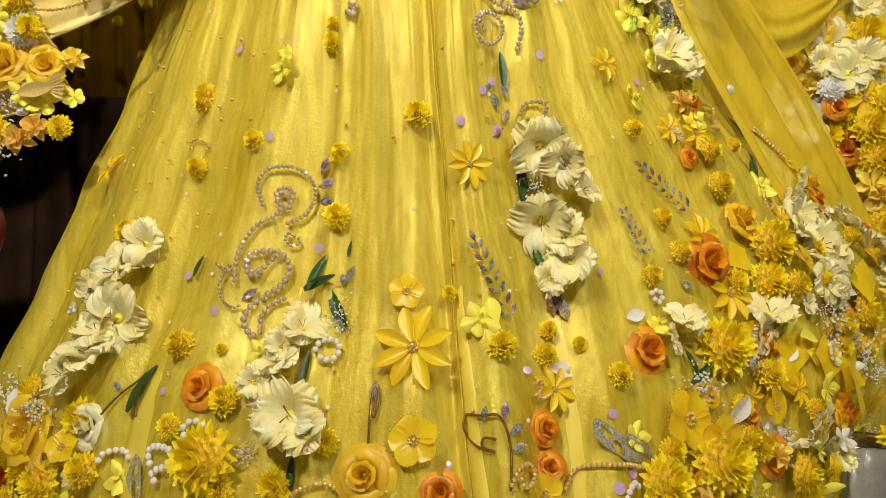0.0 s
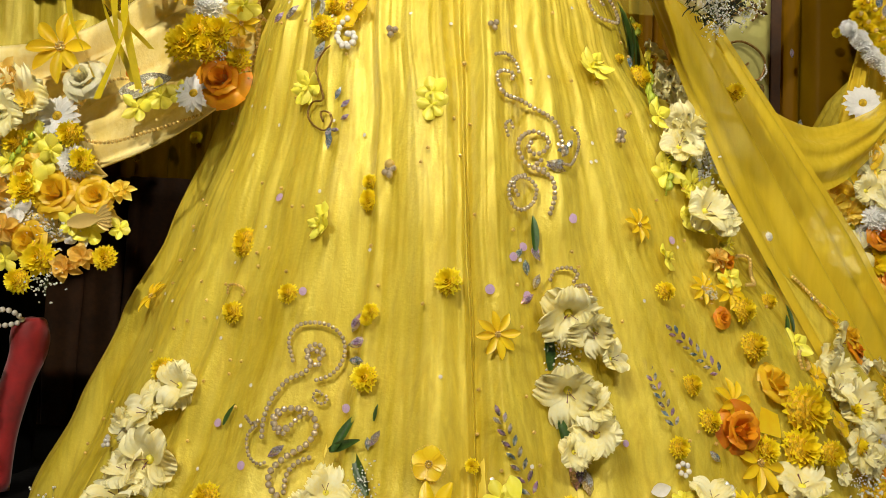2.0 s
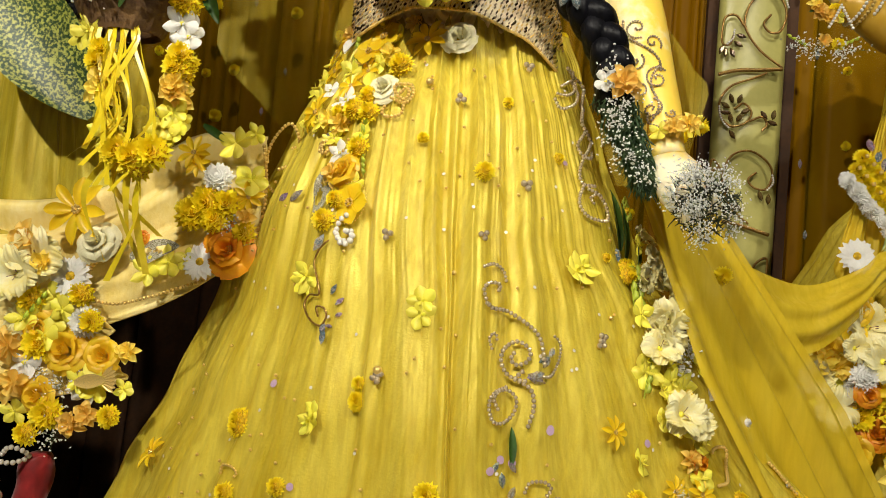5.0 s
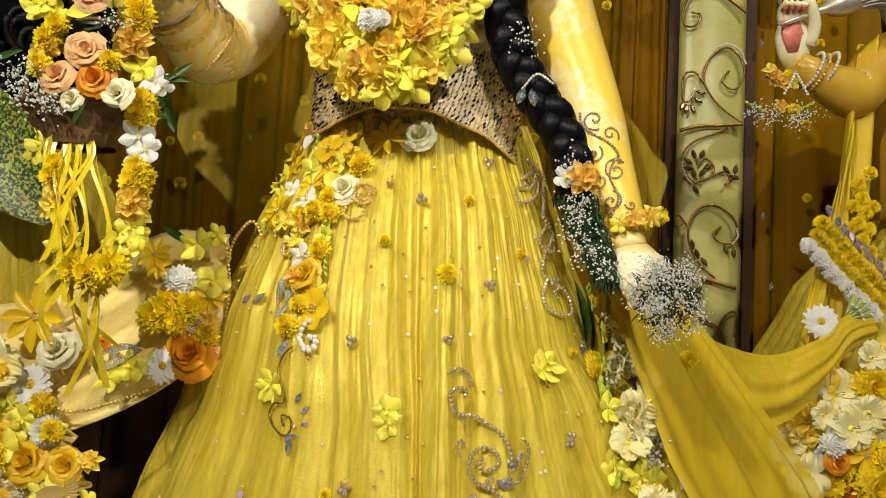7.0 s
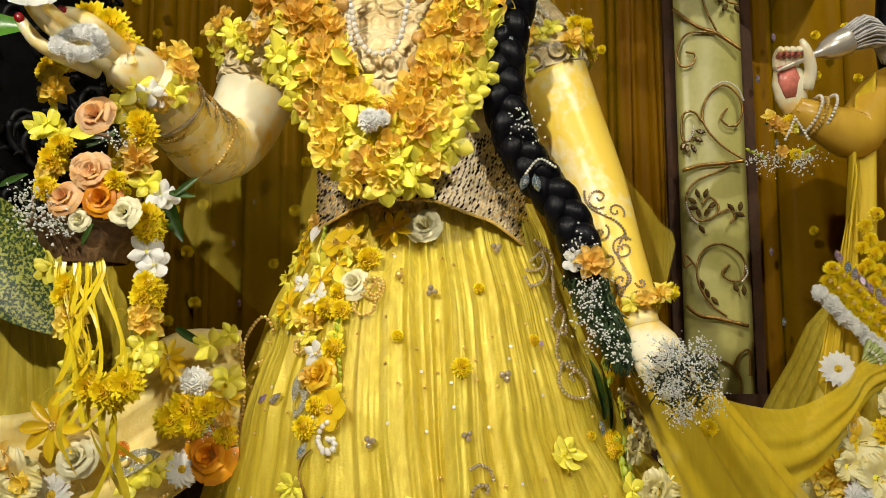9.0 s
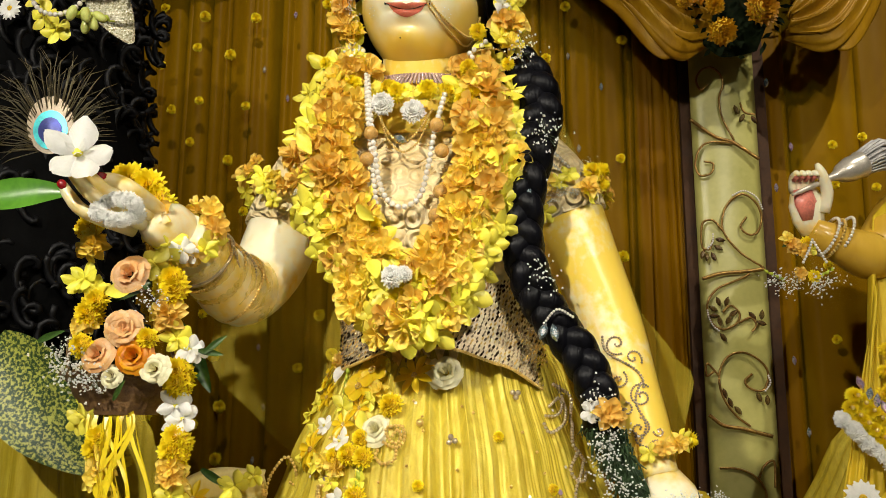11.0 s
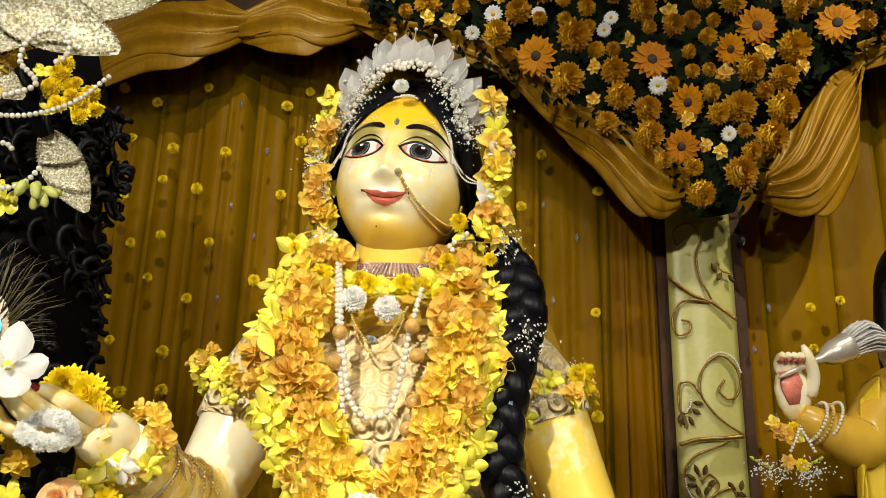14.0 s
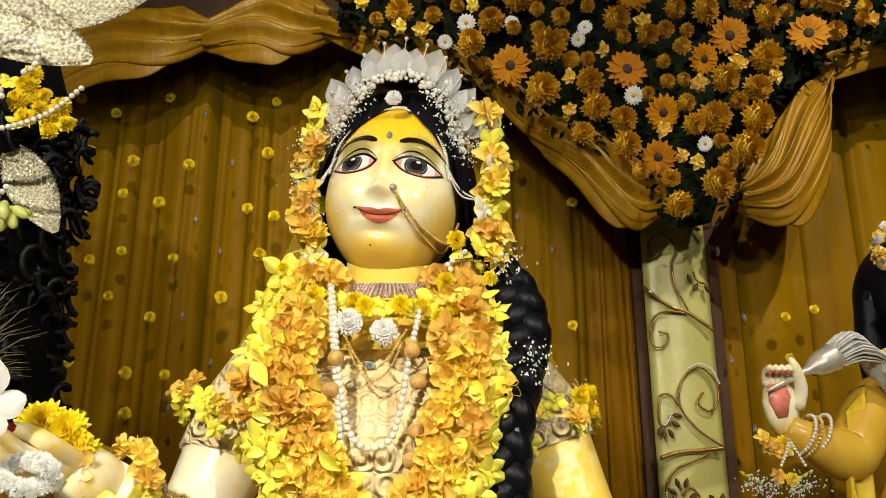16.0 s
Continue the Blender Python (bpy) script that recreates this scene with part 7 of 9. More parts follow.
for k in range(22):
    v = Vector((_r.gauss(0, 1), -abs(_r.gauss(0, 1)), _r.gauss(0, 1))).normalized()
    p = Vector((0.284, 1.03, 0.880)) + Vector((v.x * 0.040, v.y * 0.038, v.z * 0.046))
    place("breath", frame_on(p, v + jitter(_r, 0.8), _r.uniform(0, 360), 0.044), parent=bouquet)
bm = bmesh.new()
CORE = Vector((0.284, 1.036, 0.880))
for k in range(420):
    v = Vector((_r.gauss(0, 1), _r.gauss(0, 1), _r.gauss(0, 1))).normalized() * 0.042 * _r.random() ** 0.4
    d = jitter(_r, 0.014)
    tube(bm, [CORE + v, CORE + v + d * 0.5 + jitter(_r, 0.002), CORE + v + d], [0.0012, 0.001, 0.0004], 3)
tagged(part("leafy_core", bm, DARK_SPRIG, bouquet, "dark green sprigs"), kind="stuff")


chain("waist_chain", [(-0.3, 1.15, 0.898), (-0.284, 1.15, 0.906), (-0.273, 1.15, 0.925), (-0.276, 1.15, 0.95), (-0.288, 1.15, 0.966), (-0.302, 1.15, 0.956), (-0.316, 1.15, 0.93), (-0.319, 1.15, 0.896), (-0.309, 1.15, 0.868), (-0.283, 1.15, 0.863), (-0.255, 1.15, 0.878), (-0.248, 1.15, 0.903), (-0.252, 1.15, 0.952)], 0.0055, GOLD, "looped gold beaded chain standing off the waist", "jewellery")
# sheer sleeve over the raised forearm
bm = bmesh.new()
_sl = spline([(-0.350, 1.12, 1.210), (-0.358, 1.09, 1.211), (-0.372, 1.055, 1.222), (-0.390, 1.005, 1.250)], 24)
tube(bm, _sl, [0.0525 - 0.009 * i / 23 + 0.0016 * math.sin(i * 1.7) for i in range(24)], 30, 0, 1.0, False)
thing("sheer_sleeve", bm, cloth("sheer_gold_sleeve_net", (0.95, 0.75, 0.12), (0.86, 0.62, 0.06), 0.42, rough=0.35, shift=0.2), "sheer golden sleeve over the raised forearm", "sleeve")
for f in (9, 20):
    c = _sl[f]
    ax = (_sl[f + 2] - _sl[f - 2]).normalized()
    s1 = ax.cross(Vector((0, 0, 1))).normalized()
    s2 = ax.cross(s1)
    r0 = 0.0555 - 0.009 * f / 23
    loop = [c + (s1 * math.cos(a) + s2 * math.sin(a)) * r0 + ax * 0.006 * math.sin(2 * a + f) for a in (6.283 * q / 24 for q in range(25))]
    chain("bangle", loop, 0.0050 if f % 2 else 0.0040, GOLD, "thin gold beaded bangle over the sleeve", "bangle", group="bangles on the raised arm")

# the head veil
bm = bmesh.new()
VROWS = [(0.93, -0.27, 0.285), (1.0, -0.36, 0.31), (1.09, -0.45, 0.33), (1.12, -0.465, 0.30), (1.2, -0.46, 0.245), (1.32, -0.402, 0.205), (1.434, -0.362, 0.16), (1.524, -0.317, 0.13), (1.697, -0.245, 0.078), (1.81, -0.200, 0.03), (1.86, -0.14, -0.04)]


def veil_fn(u, v):
    z = 1.86 + (0.93 - 1.86) * v
    xl, xr = lerp_table(VROWS, z)
    x = xl + (xr - xl) * u
    y = 1.265 + 0.02 * math.sin(9 * u + 2 * z) + 0.012 * math.sin(23 * u + 5 * z) + 0.02 * v
    return (x, y, z)


grid(bm, veil_fn, 60, 50)
thing("head_veil", bm, VEIL, "sheer yellow veil hanging from the head behind the arms", "veil")

# the train: a sheer layer falling from the lowered hand to the floor
bm = bmesh.new()


def train_fn(u, v):
    t0 = Vector((0.20, 1.15, 0.95)).lerp(Vector((0.335, 1.245, 0.915)), u)
    mid = Vector((0.31, 1.13, 0.66)).lerp(Vector((0.63, 1.42, 0.60)), u)
    low = Vector((0.47, 1.17, 0.40)).lerp(Vector((0.77, 1.47, 0.36)), u)
    p = t0.lerp(mid, v * 2) if v < 0.5 else mid.lerp(low, v * 2 - 1)
    p = p * 0.85 + (t0 * (1 - v) ** 2 + 2 * mid * v * (1 - v) + low * v * v) * 0.15
    fold = 0.5 * math.sin(17 * u + 2 * math.sin(3 * u)) + 0.35 * math.sin(31 * u + 1.3)
    return p + Vector((0.6, -0.8, 0)) * (0.006 + 0.026 * v) * fold


grid(bm, train_fn, 90, 40)
thing("dress_train", bm, VEIL_GOLD, "sheer golden organza train falling beside the skirt", "veil")
bm = bmesh.new()


def loop_fn(u, v):
    top = spline_loop_a[min(40, round(u * 40))]
    bot = spline_loop_b[min(40, round(u * 40))]
    p = top.lerp(bot, v)
    return p + Vector((0, -1, 0)) * (0.03 * math.sin(math.pi * v) + 0.006 * math.sin(19 * v + 2 * u))


spline_loop_a = spline([(0.33, 1.26, 0.905), (0.39, 1.33, 0.85), (0.472, 1.42, 0.822), (0.576, 1.5, 0.812), (0.682, 1.55, 0.853), (0.735, 1.60, 0.89), (0.79, 1.62, 0.90)], 41)
spline_loop_b = spline([(0.33, 1.25, 0.85), (0.38, 1.30, 0.79), (0.47, 1.38, 0.70), (0.57, 1.45, 0.695), (0.66, 1.52, 0.75), (0.73, 1.57, 0.82), (0.79, 1.60, 0.85)], 41)
grid(bm, loop_fn, 40, 20)
fix("mum", 0.359, 1.225, 0.801, 0.030, group="flowers pinned on the train")
fix("mum", 0.491, 1.360, 0.646, 0.030, group="flowers pinned on the train")
fix("mum", 0.377, 1.240, 0.612, 0.030, group="flowers pinned on the train")
fix("mum", 0.283, 1.160, 0.698, 0.030, group="flowers pinned on the train")
thing("veil_loop", bm, VEIL_GOLD, "sheer golden scarf looped between the two statues", "veil")


# ---- swags, hanging flowers, embroidery on the panel ----
def swag(upper, lower, folds, bulge, label, n=60, material=None):
    a, b = spline(upper, n + 1), spline(lower, n + 1)
    bm = bmesh.new()

    def fn(u, v):
        i = round(u * n)
        p = a[i].lerp(b[i], v)
        q = folds * (v + 0.10 * math.sin(5 * u)) + 0.3 * math.sin(3.1 * u)
        wave = 1.2 - 2 * abs(math.sin(3.1416 * q)) ** 0.7 + 0.45 * (1 - 2 * abs(math.sin(3.1416 * (1.7 * q + 0.4 * math.sin(4 * u + q)))))
        return p + Vector((0, -1, 0)) * (bulge * math.sin(math.pi * v) + 0.015 * wave * math.sin(math.pi * min(1, v * 1.1 + 0.05))) + Vector((0, 0, 0.008 * wave))
    grid(bm, fn, n, 90)
    ob = thing("swag", bm, material or SWAG, label, "drapery", "swags over the altar")
    ob.modifiers.new("thick", "SOLIDIFY").thickness = 0.004
    return ob


swag([(-1.25, 2.2, 2.52), (-1.03, 2.2, 2.66), (-0.83, 2.2, 2.70), (-0.66, 2.2, 2.63)], [(-1.25, 2.2, 2.33), (-1.0, 2.17, 2.43), (-0.82, 2.15, 2.455), (-0.68, 2.2, 2.58)], 4, 0.05, "gathered gold satin swag under the ceiling")
swag([(-0.70, 2.2, 2.62), (-0.55, 2.2, 2.74), (-0.42, 2.2, 2.74), (-0.30, 2.2, 2.66)], [(-0.72, 2.2, 2.56), (-0.56, 2.16, 2.50), (-0.46, 2.16, 2.50), (-0.33, 2.2, 2.60)], 4, 0.05, "gathered gold satin swag under the ceiling")
swag([(-0.38, 2.18, 2.68), (-0.2, 2.15, 2.60), (0.05, 2.1, 2.50), (0.27, 2.1, 2.33)], [(-0.37, 2.18, 2.60), (-0.2, 2.13, 2.50), (0.05, 2.08, 2.40), (0.22, 2.1, 2.25)], 3, 0.04, "twisted gold satin swag sloping down")
swag([(0.22, 2.12, 2.31), (0.36, 2.1, 2.29), (0.49, 2.1, 2.21), (0.58, 2.12, 2.13)], [(0.22, 2.14, 2.27), (0.33, 2.1, 2.12), (0.46, 2.08, 1.965), (0.58, 2.12, 2.02)], 5, 0.06, "drooping gold satin swag ending in soft folds")
swag([(1.08, 2.14, 2.46), (0.98, 2.1, 2.38), (0.88, 2.1, 2.24), (0.79, 2.12, 2.10)], [(1.07, 2.14, 2.36), (1.03, 2.08, 2.12), (0.91, 2.06, 1.965), (0.78, 2.12, 2.03)], 5, 0.06, "drooping gold satin swag ending in soft folds")
swag([(1.05, 2.12, 2.48), (1.2, 2.12, 2.56), (1.4, 2.12, 2.62), (1.6, 2.12, 2.7)], [(1.05, 2.12, 2.41), (1.2, 2.1, 2.46), (1.4, 2.1, 2.50), (1.6, 2.1, 2.56)], 3, 0.04, "gathered gold satin swag under the ceiling")
slab("pelmet", -2.2, 2.24, 2.62, 2.2, 2.34, 3.4, GAP, "dark velvet pelmet above the curtains", "pelmet")

# flower cluster hanging over the panel
cluster = thing("flower_cluster", None, None, "hanging cluster of orange gerberas and chrysanthemums over dark leaves", "flowers")
_r = random.Random(31)
# leaf green taken near black, so the cluster's dimness sits in the colour
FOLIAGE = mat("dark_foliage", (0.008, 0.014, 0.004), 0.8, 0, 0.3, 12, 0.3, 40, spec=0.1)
edge_low = [(-0.30, 2.56), (-0.06, 2.45), (0.12, 2.36), (0.25, 2.26), (0.40, 2.14), (0.52, 2.03), (0.61, 1.95), (0.70, 1.97), (0.74, 2.06), (0.80, 2.18), (0.86, 2.30), (1.0, 2.40), (1.12, 2.48), (1.5, 2.56)]
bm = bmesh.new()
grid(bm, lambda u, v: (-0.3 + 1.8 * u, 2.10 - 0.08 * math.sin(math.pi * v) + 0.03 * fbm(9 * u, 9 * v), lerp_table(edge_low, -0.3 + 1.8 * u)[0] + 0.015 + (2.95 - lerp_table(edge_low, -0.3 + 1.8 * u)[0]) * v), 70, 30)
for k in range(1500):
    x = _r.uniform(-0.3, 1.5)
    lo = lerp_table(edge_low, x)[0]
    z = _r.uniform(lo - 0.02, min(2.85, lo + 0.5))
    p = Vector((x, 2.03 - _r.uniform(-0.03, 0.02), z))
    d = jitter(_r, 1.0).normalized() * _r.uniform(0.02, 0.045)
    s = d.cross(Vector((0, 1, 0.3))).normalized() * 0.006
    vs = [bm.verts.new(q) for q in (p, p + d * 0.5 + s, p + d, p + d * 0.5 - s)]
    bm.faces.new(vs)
tagged(part("foliage", bm, FOLIAGE, cluster, "leaf backing in a dimmed, near-black green"), kind="stuff")
spots = []
for k in range(6000):
    x = _r.uniform(-0.3, 1.45)
    lo = lerp_table(edge_low, x)[0]
    z = lo + _r.random() ** 0.9 * 0.62
    size = _r.choice((0.115, 0.10, 0.095, 0.082, 0.066, 0.054, 0.044))
    if z > 2.85 or z < lo + size * 0.3 or any((x - a) ** 2 + (z - b) ** 2 < (0.43 * (size + c)) ** 2 for a, b, c in spots):
        continue
    spots.append((x, z, size))
    kind = "gerb" if size > 0.11 else "mumo" if size > 0.09 and _r.random() < 0.8 else "gerb" if size > 0.09 else "mumo" if size > 0.06 else _r.choice(("daisy", "mumo", "mumo", "amber", "mumo"))
    fl = place(kind, frame_on(Vector((x, 2.0 - _r.uniform(0, 0.05), z)), Vector((0, -1, -0.35)) + jitter(_r, 0.3), _r.uniform(0, 360), size), parent=cluster)
    if len(spots) > 190:
        break

# rosettes and crystals pinned on the curtains
for k in range(230):
    row, col = divmod(k, 20)
    x = -1.65 + 0.118 * col + 0.06 * (row % 2) + _r.uniform(-0.03, 0.03)
    z = 0.86 + 0.155 * row + _r.uniform(-0.045, 0.045)
    if 0.38 < x < 0.80 or z > 2.45:
        continue
    ob = net_w if x < 0.5 else net_e
    place("mum" if k % 4 else "gem", frame_on(Vector((x, 2.285 if x < 0.5 else 2.268, z)), Vector((0, -1, 0)) + jitter(_r, 0.3), _r.uniform(0, 360) if k % 4 else 0, _r.uniform(0.030, 0.040) if k % 4 else 0.026), parent=ob, bare=True)
for k in range(26):
    x = 0.80 + 0.115 * (k % 5) + _r.uniform(-0.03, 0.03)
    z = 1.02 + 0.2 * (k // 5) + _r.uniform(-0.06, 0.06)
    place("mum" if k % 5 else "gem", frame_on(Vector((x, 2.268, z)), Vector((0, -1, 0)) + jitter(_r, 0.3), 0, 0.028), parent=net_e, bare=True)


# bronze vine sewn on the panel: x, height along each line
def vine(line, r):
    cord("vine_cord", [(x, 2.243, z) for x, z in line], r, BRONZE, "glittering bronze vine cord on the pale panel", group="panel embroidery")


vine([(0.547, 1.851), (0.611, 1.800), (0.665, 1.778), (0.730, 1.730)], 0.0056)
vine([(0.665, 1.786), (0.636, 1.855), (0.631, 1.913), (0.644, 1.954), (0.634, 1.988), (0.612, 2.005), (0.585, 1.997), (0.570, 1.968), (0.581, 1.938), (0.601, 1.954)], 0.0034)
vine([(0.669, 1.778), (0.602, 1.783), (0.570, 1.764), (0.555, 1.719), (0.566, 1.687), (0.596, 1.692), (0.604, 1.719), (0.579, 1.727)], 0.0034)
vine([(0.728, 1.860), (0.699, 1.868), (0.687, 1.896)], 0.0034)
vine([(0.558, 1.394), (0.606, 1.408), (0.665, 1.413), (0.724, 1.419)], 0.0056)
vine([(0.724, 1.422), (0.662, 1.467), (0.621, 1.526), (0.625, 1.580), (0.650, 1.617), (0.681, 1.630), (0.712, 1.607), (0.726, 1.565), (0.713, 1.523), (0.688, 1.516), (0.668, 1.538), (0.685, 1.565)], 0.0034)
vine([(0.621, 1.526), (0.595, 1.557), (0.568, 1.552), (0.561, 1.518), (0.563, 1.481), (0.582, 1.477), (0.592, 1.503)], 0.0034)
vine([(0.685, 1.407), (0.656, 1.392), (0.596, 1.366), (0.568, 1.326), (0.573, 1.280), (0.603, 1.256), (0.640, 1.270), (0.651, 1.298), (0.629, 1.320), (0.606, 1.302)], 0.0034)
vine([(0.647, 1.273), (0.680, 1.287), (0.693, 1.267), (0.681, 1.249)], 0.0034)
vine([(0.662, 0.999), (0.624, 1.030), (0.595, 1.077), (0.588, 1.132), (0.610, 1.179), (0.652, 1.194), (0.695, 1.173), (0.716, 1.138), (0.703, 1.096), (0.672, 1.096), (0.654, 1.116), (0.674, 1.137)], 0.0034)
vine([(0.556, 1.029), (0.592, 1.002), (0.644, 0.993), (0.717, 0.974)], 0.0056)
vine([(0.588, 1.132), (0.559, 1.164), (0.555, 1.132), (0.575, 1.143)], 0.0034)
vine([(0.576, 0.892), (0.626, 0.890), (0.670, 0.868), (0.691, 0.830), (0.684, 0.787)], 0.0034)
vine([(0.675, 0.868), (0.691, 0.899), (0.716, 0.909), (0.715, 0.844)], 0.0034)
chain("pearl_row", [(0.651, 2.240, 1.627), (0.682, 2.240, 1.639), (0.714, 2.240, 1.621), (0.729, 2.240, 1.586)], 0.0062, PEARL, "row of small pearls on the panel's vine", "embroidery", group="panel embroidery")
chain("pearl_row", [(0.566, 2.240, 1.307), (0.569, 2.240, 1.286), (0.580, 2.240, 1.264), (0.594, 2.240, 1.251)], 0.0062, PEARL, "row of small pearls on the panel's vine", "embroidery", group="panel embroidery")
chain("pearl_row", [(0.592, 2.240, 1.517), (0.590, 2.240, 1.495), (0.573, 2.240, 1.474)], 0.0062, PEARL, "row of small pearls on the panel's vine", "embroidery", group="panel embroidery")
chain("pearl_row", [(0.715, 2.240, 1.132), (0.719, 2.240, 1.112), (0.703, 2.240, 1.090)], 0.0062, PEARL, "row of small pearls on the panel's vine", "embroidery", group="panel embroidery")
for x, z, spin in ((0.676, 1.876, 20), (0.690, 1.851, -30), (0.723, 1.845, 30), (0.611, 1.502, 80), (0.605, 1.480, 60), (0.591, 1.455, 25), (0.573, 1.455, 0), (0.562, 1.462, -20), (0.582, 1.312, 60), (0.597, 1.331, 20), (0.619, 1.331, -20), (0.584, 1.292, 90), (0.598, 1.278, 10), (0.621, 1.281, -35), (0.635, 1.299, -60), (0.605, 1.234, 35), (0.684, 1.292, 40), (0.709, 1.294, -10), (0.707, 1.272, 70), (0.600, 1.085, 15), (0.613, 1.061, 20), (0.632, 1.041, 40), (0.688, 1.076, 20), (0.709, 1.068, 0)):
    place("leafgem", frame_on(Vector((x, 2.242, z)), (0, -1, 0), spin, 0.030), "stones on the panel")


# ---- the neighbour on the -x side: shawl, basket, flower loop, dark hair ----
flower_loop = thing("flower_loop", None, None, "hanging loop of yellow chrysanthemums, amber blossoms and orchids", "garland")
SATIN = cloth("pale_yellow_satin", (0.95, 0.81, 0.38), (0.86, 0.66, 0.18), 1.0, rough=0.35)
WICKER = mat("brown_wicker", (0.10, 0.05, 0.02), 0.7, 0, 0.3, 60, 1.0, 120, second=(0.22, 0.12, 0.04))
GOLD_SATIN = mat("gold_satin_sleeve", (0.70, 0.44, 0.05), 0.30, 0, 0.15, 6, 0.4, 30, second=(0.50, 0.27, 0.02), stretch=(1, 1, 0.3))
RIBBON = mat("yellow_satin_ribbon", (0.86, 0.66, 0.02), 0.3, 0, 0.08, 20)


def sheet(name, upper, lower, folds, depth, material, label, category, n=50, m=24, along=False):
    a, b = spline(upper, n + 1), spline(lower, n + 1)
    bm = bmesh.new()

    def fn(u, v):
        p = a[round(u * n)].lerp(b[round(u * n)], v)
        q = v if along else u
        return p + Vector((0, -1, 0)) * depth * (math.sin(6.283 * folds * q + 2 * math.sin(4 * q)) + 0.4 * math.sin(6.283 * folds * 2.3 * q + 1 + v))
    grid(bm, fn, n, m)
    ob = thing(name, bm, material, label, category)
    ob.modifiers.new("thick", "SOLIDIFY").thickness = 0.003
    return ob


sheet("side_dress", [(-1.05, 1.28, 1.10), (-0.85, 1.22, 1.10), (-0.70, 1.19, 1.03), (-0.585, 1.19, 0.95)], [(-1.1, 1.28, 0.60), (-0.88, 1.2, 0.62), (-0.68, 1.18, 0.66), (-0.50, 1.18, 0.74)], 5, 0.012, ORGANZA, "pale yellow organza side of a neighbouring dress", "dress")
sheet("side_veil", [(-0.66, 1.22, 1.12), (-0.58, 1.21, 1.08), (-0.52, 1.21, 1.00), (-0.47, 1.21, 0.90)], [(-0.70, 1.2, 0.74), (-0.60, 1.2, 0.76), (-0.50, 1.2, 0.78), (-0.44, 1.2, 0.80)], 3, 0.012, VEIL, "sheer yellow veil over the neighbouring dress", "veil")
sheet("satin_shawl", [(-1.0, 1.18, 0.84), (-0.72, 1.165, 0.82), (-0.56, 1.16, 0.85), (-0.43, 1.17, 0.94), (-0.325, 1.17, 0.945)],
      [(-1.0, 1.15, 0.60), (-0.72, 1.15, 0.585), (-0.545, 1.145, 0.645), (-0.43, 1.15, 0.70), (-0.318, 1.16, 0.785)], 3, 0.010, SATIN, "draped pale yellow satin shawl end with flower border", "shawl", along=True)
sheet("satin_shawl", [(-1.0, 1.17, 0.68), (-0.75, 1.15, 0.68), (-0.60, 1.15, 0.68), (-0.53, 1.15, 0.66)],
      [(-1.0, 1.14, 0.52), (-0.75, 1.13, 0.52), (-0.60, 1.13, 0.54), (-0.49, 1.14, 0.575)], 3, 0.012, SATIN, "lower fold of the pale yellow satin shawl", "shawl", along=True)
for line in ([(-0.448, 1.125, 0.762), (-0.49, 1.12, 0.772), (-0.525, 1.12, 0.758), (-0.552, 1.12, 0.725), (-0.548, 1.12, 0.692), (-0.51, 1.12, 0.683), (-0.455, 1.125, 0.70), (-0.385, 1.14, 0.73)],):
    chain("bead_chain", line, 0.0055, GOLD, "looped gold beaded cord along the shawl hem", "trim")
chain("bead_chain", [(-0.325, 1.15, 0.93), (-0.315, 1.145, 0.88), (-0.315, 1.145, 0.83), (-0.325, 1.145, 0.78)], 0.006, GOLD, "gold beaded edge of the shawl", "trim")
bm = bmesh.new()
for k in range(7):
    a = -0.6 + 0.2 * k
    petal(bm, a, 0.15, 0.5, 0.05, 0.0, 0.03, 0.02, 0.7, nl=5, nw=3)
petal(bm, 0.0, -0.5, 0.25, 0.16, 0.0, 0.02, 0.03, 0.5, nl=6, nw=4)
thing("gold_comb_leaf", bm, GOLD, "gold openwork leaf on the shawl's lower edge", "ornament", m=frame_on(Vector((-0.515, 1.10, 0.575)), (0, -1, 0.1), 10, 0.062))

# basket on its handle
basket = thing("basket", None, None, "small brown wicker basket filled with roses", "basket")
bm = bmesh.new()
bc = Vector((-0.462, 0.965, 1.062))
grid(bm, lambda u, v: bc + Vector(((0.045 + 0.030 * v + 0.002 * math.sin(60 * u * 6.283 / 2)) * math.cos(6.283 * u), (0.035 + 0.022 * v) * math.sin(6.283 * u), -0.035 + 0.05 * v + 0.0015 * math.sin(60 * v))), 72, 12, True)
part("bowl", bm, WICKER, basket)
bm = bmesh.new()
tube(bm, [bc + Vector((0.077 * math.cos(6.283 * k / 30), 0.059 * math.sin(6.283 * k / 30), 0.016 + 0.002 * math.sin(k * 2.2))) for k in range(31)], 0.005, 8)
part("rim", bm, WICKER, basket)
bm = bmesh.new()
tube(bm, spline([bc + Vector((-0.076, 0, 0.015)), bc + Vector((-0.075, 0, 0.07)), bc + Vector((-0.03, 0, 0.125)), bc + Vector((0.03, 0, 0.12)), bc + Vector((0.075, 0, 0.02))], 24), 0.0028, 8)
part("handle", bm, WICKER, basket)
# near-black leafy dome closing the bowl under the flowers
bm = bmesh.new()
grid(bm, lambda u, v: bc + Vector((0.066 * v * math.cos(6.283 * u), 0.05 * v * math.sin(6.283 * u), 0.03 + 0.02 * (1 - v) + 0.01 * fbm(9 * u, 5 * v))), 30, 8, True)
part("basket_fill", bm, FOLIAGE, basket, "dark leafy filling")

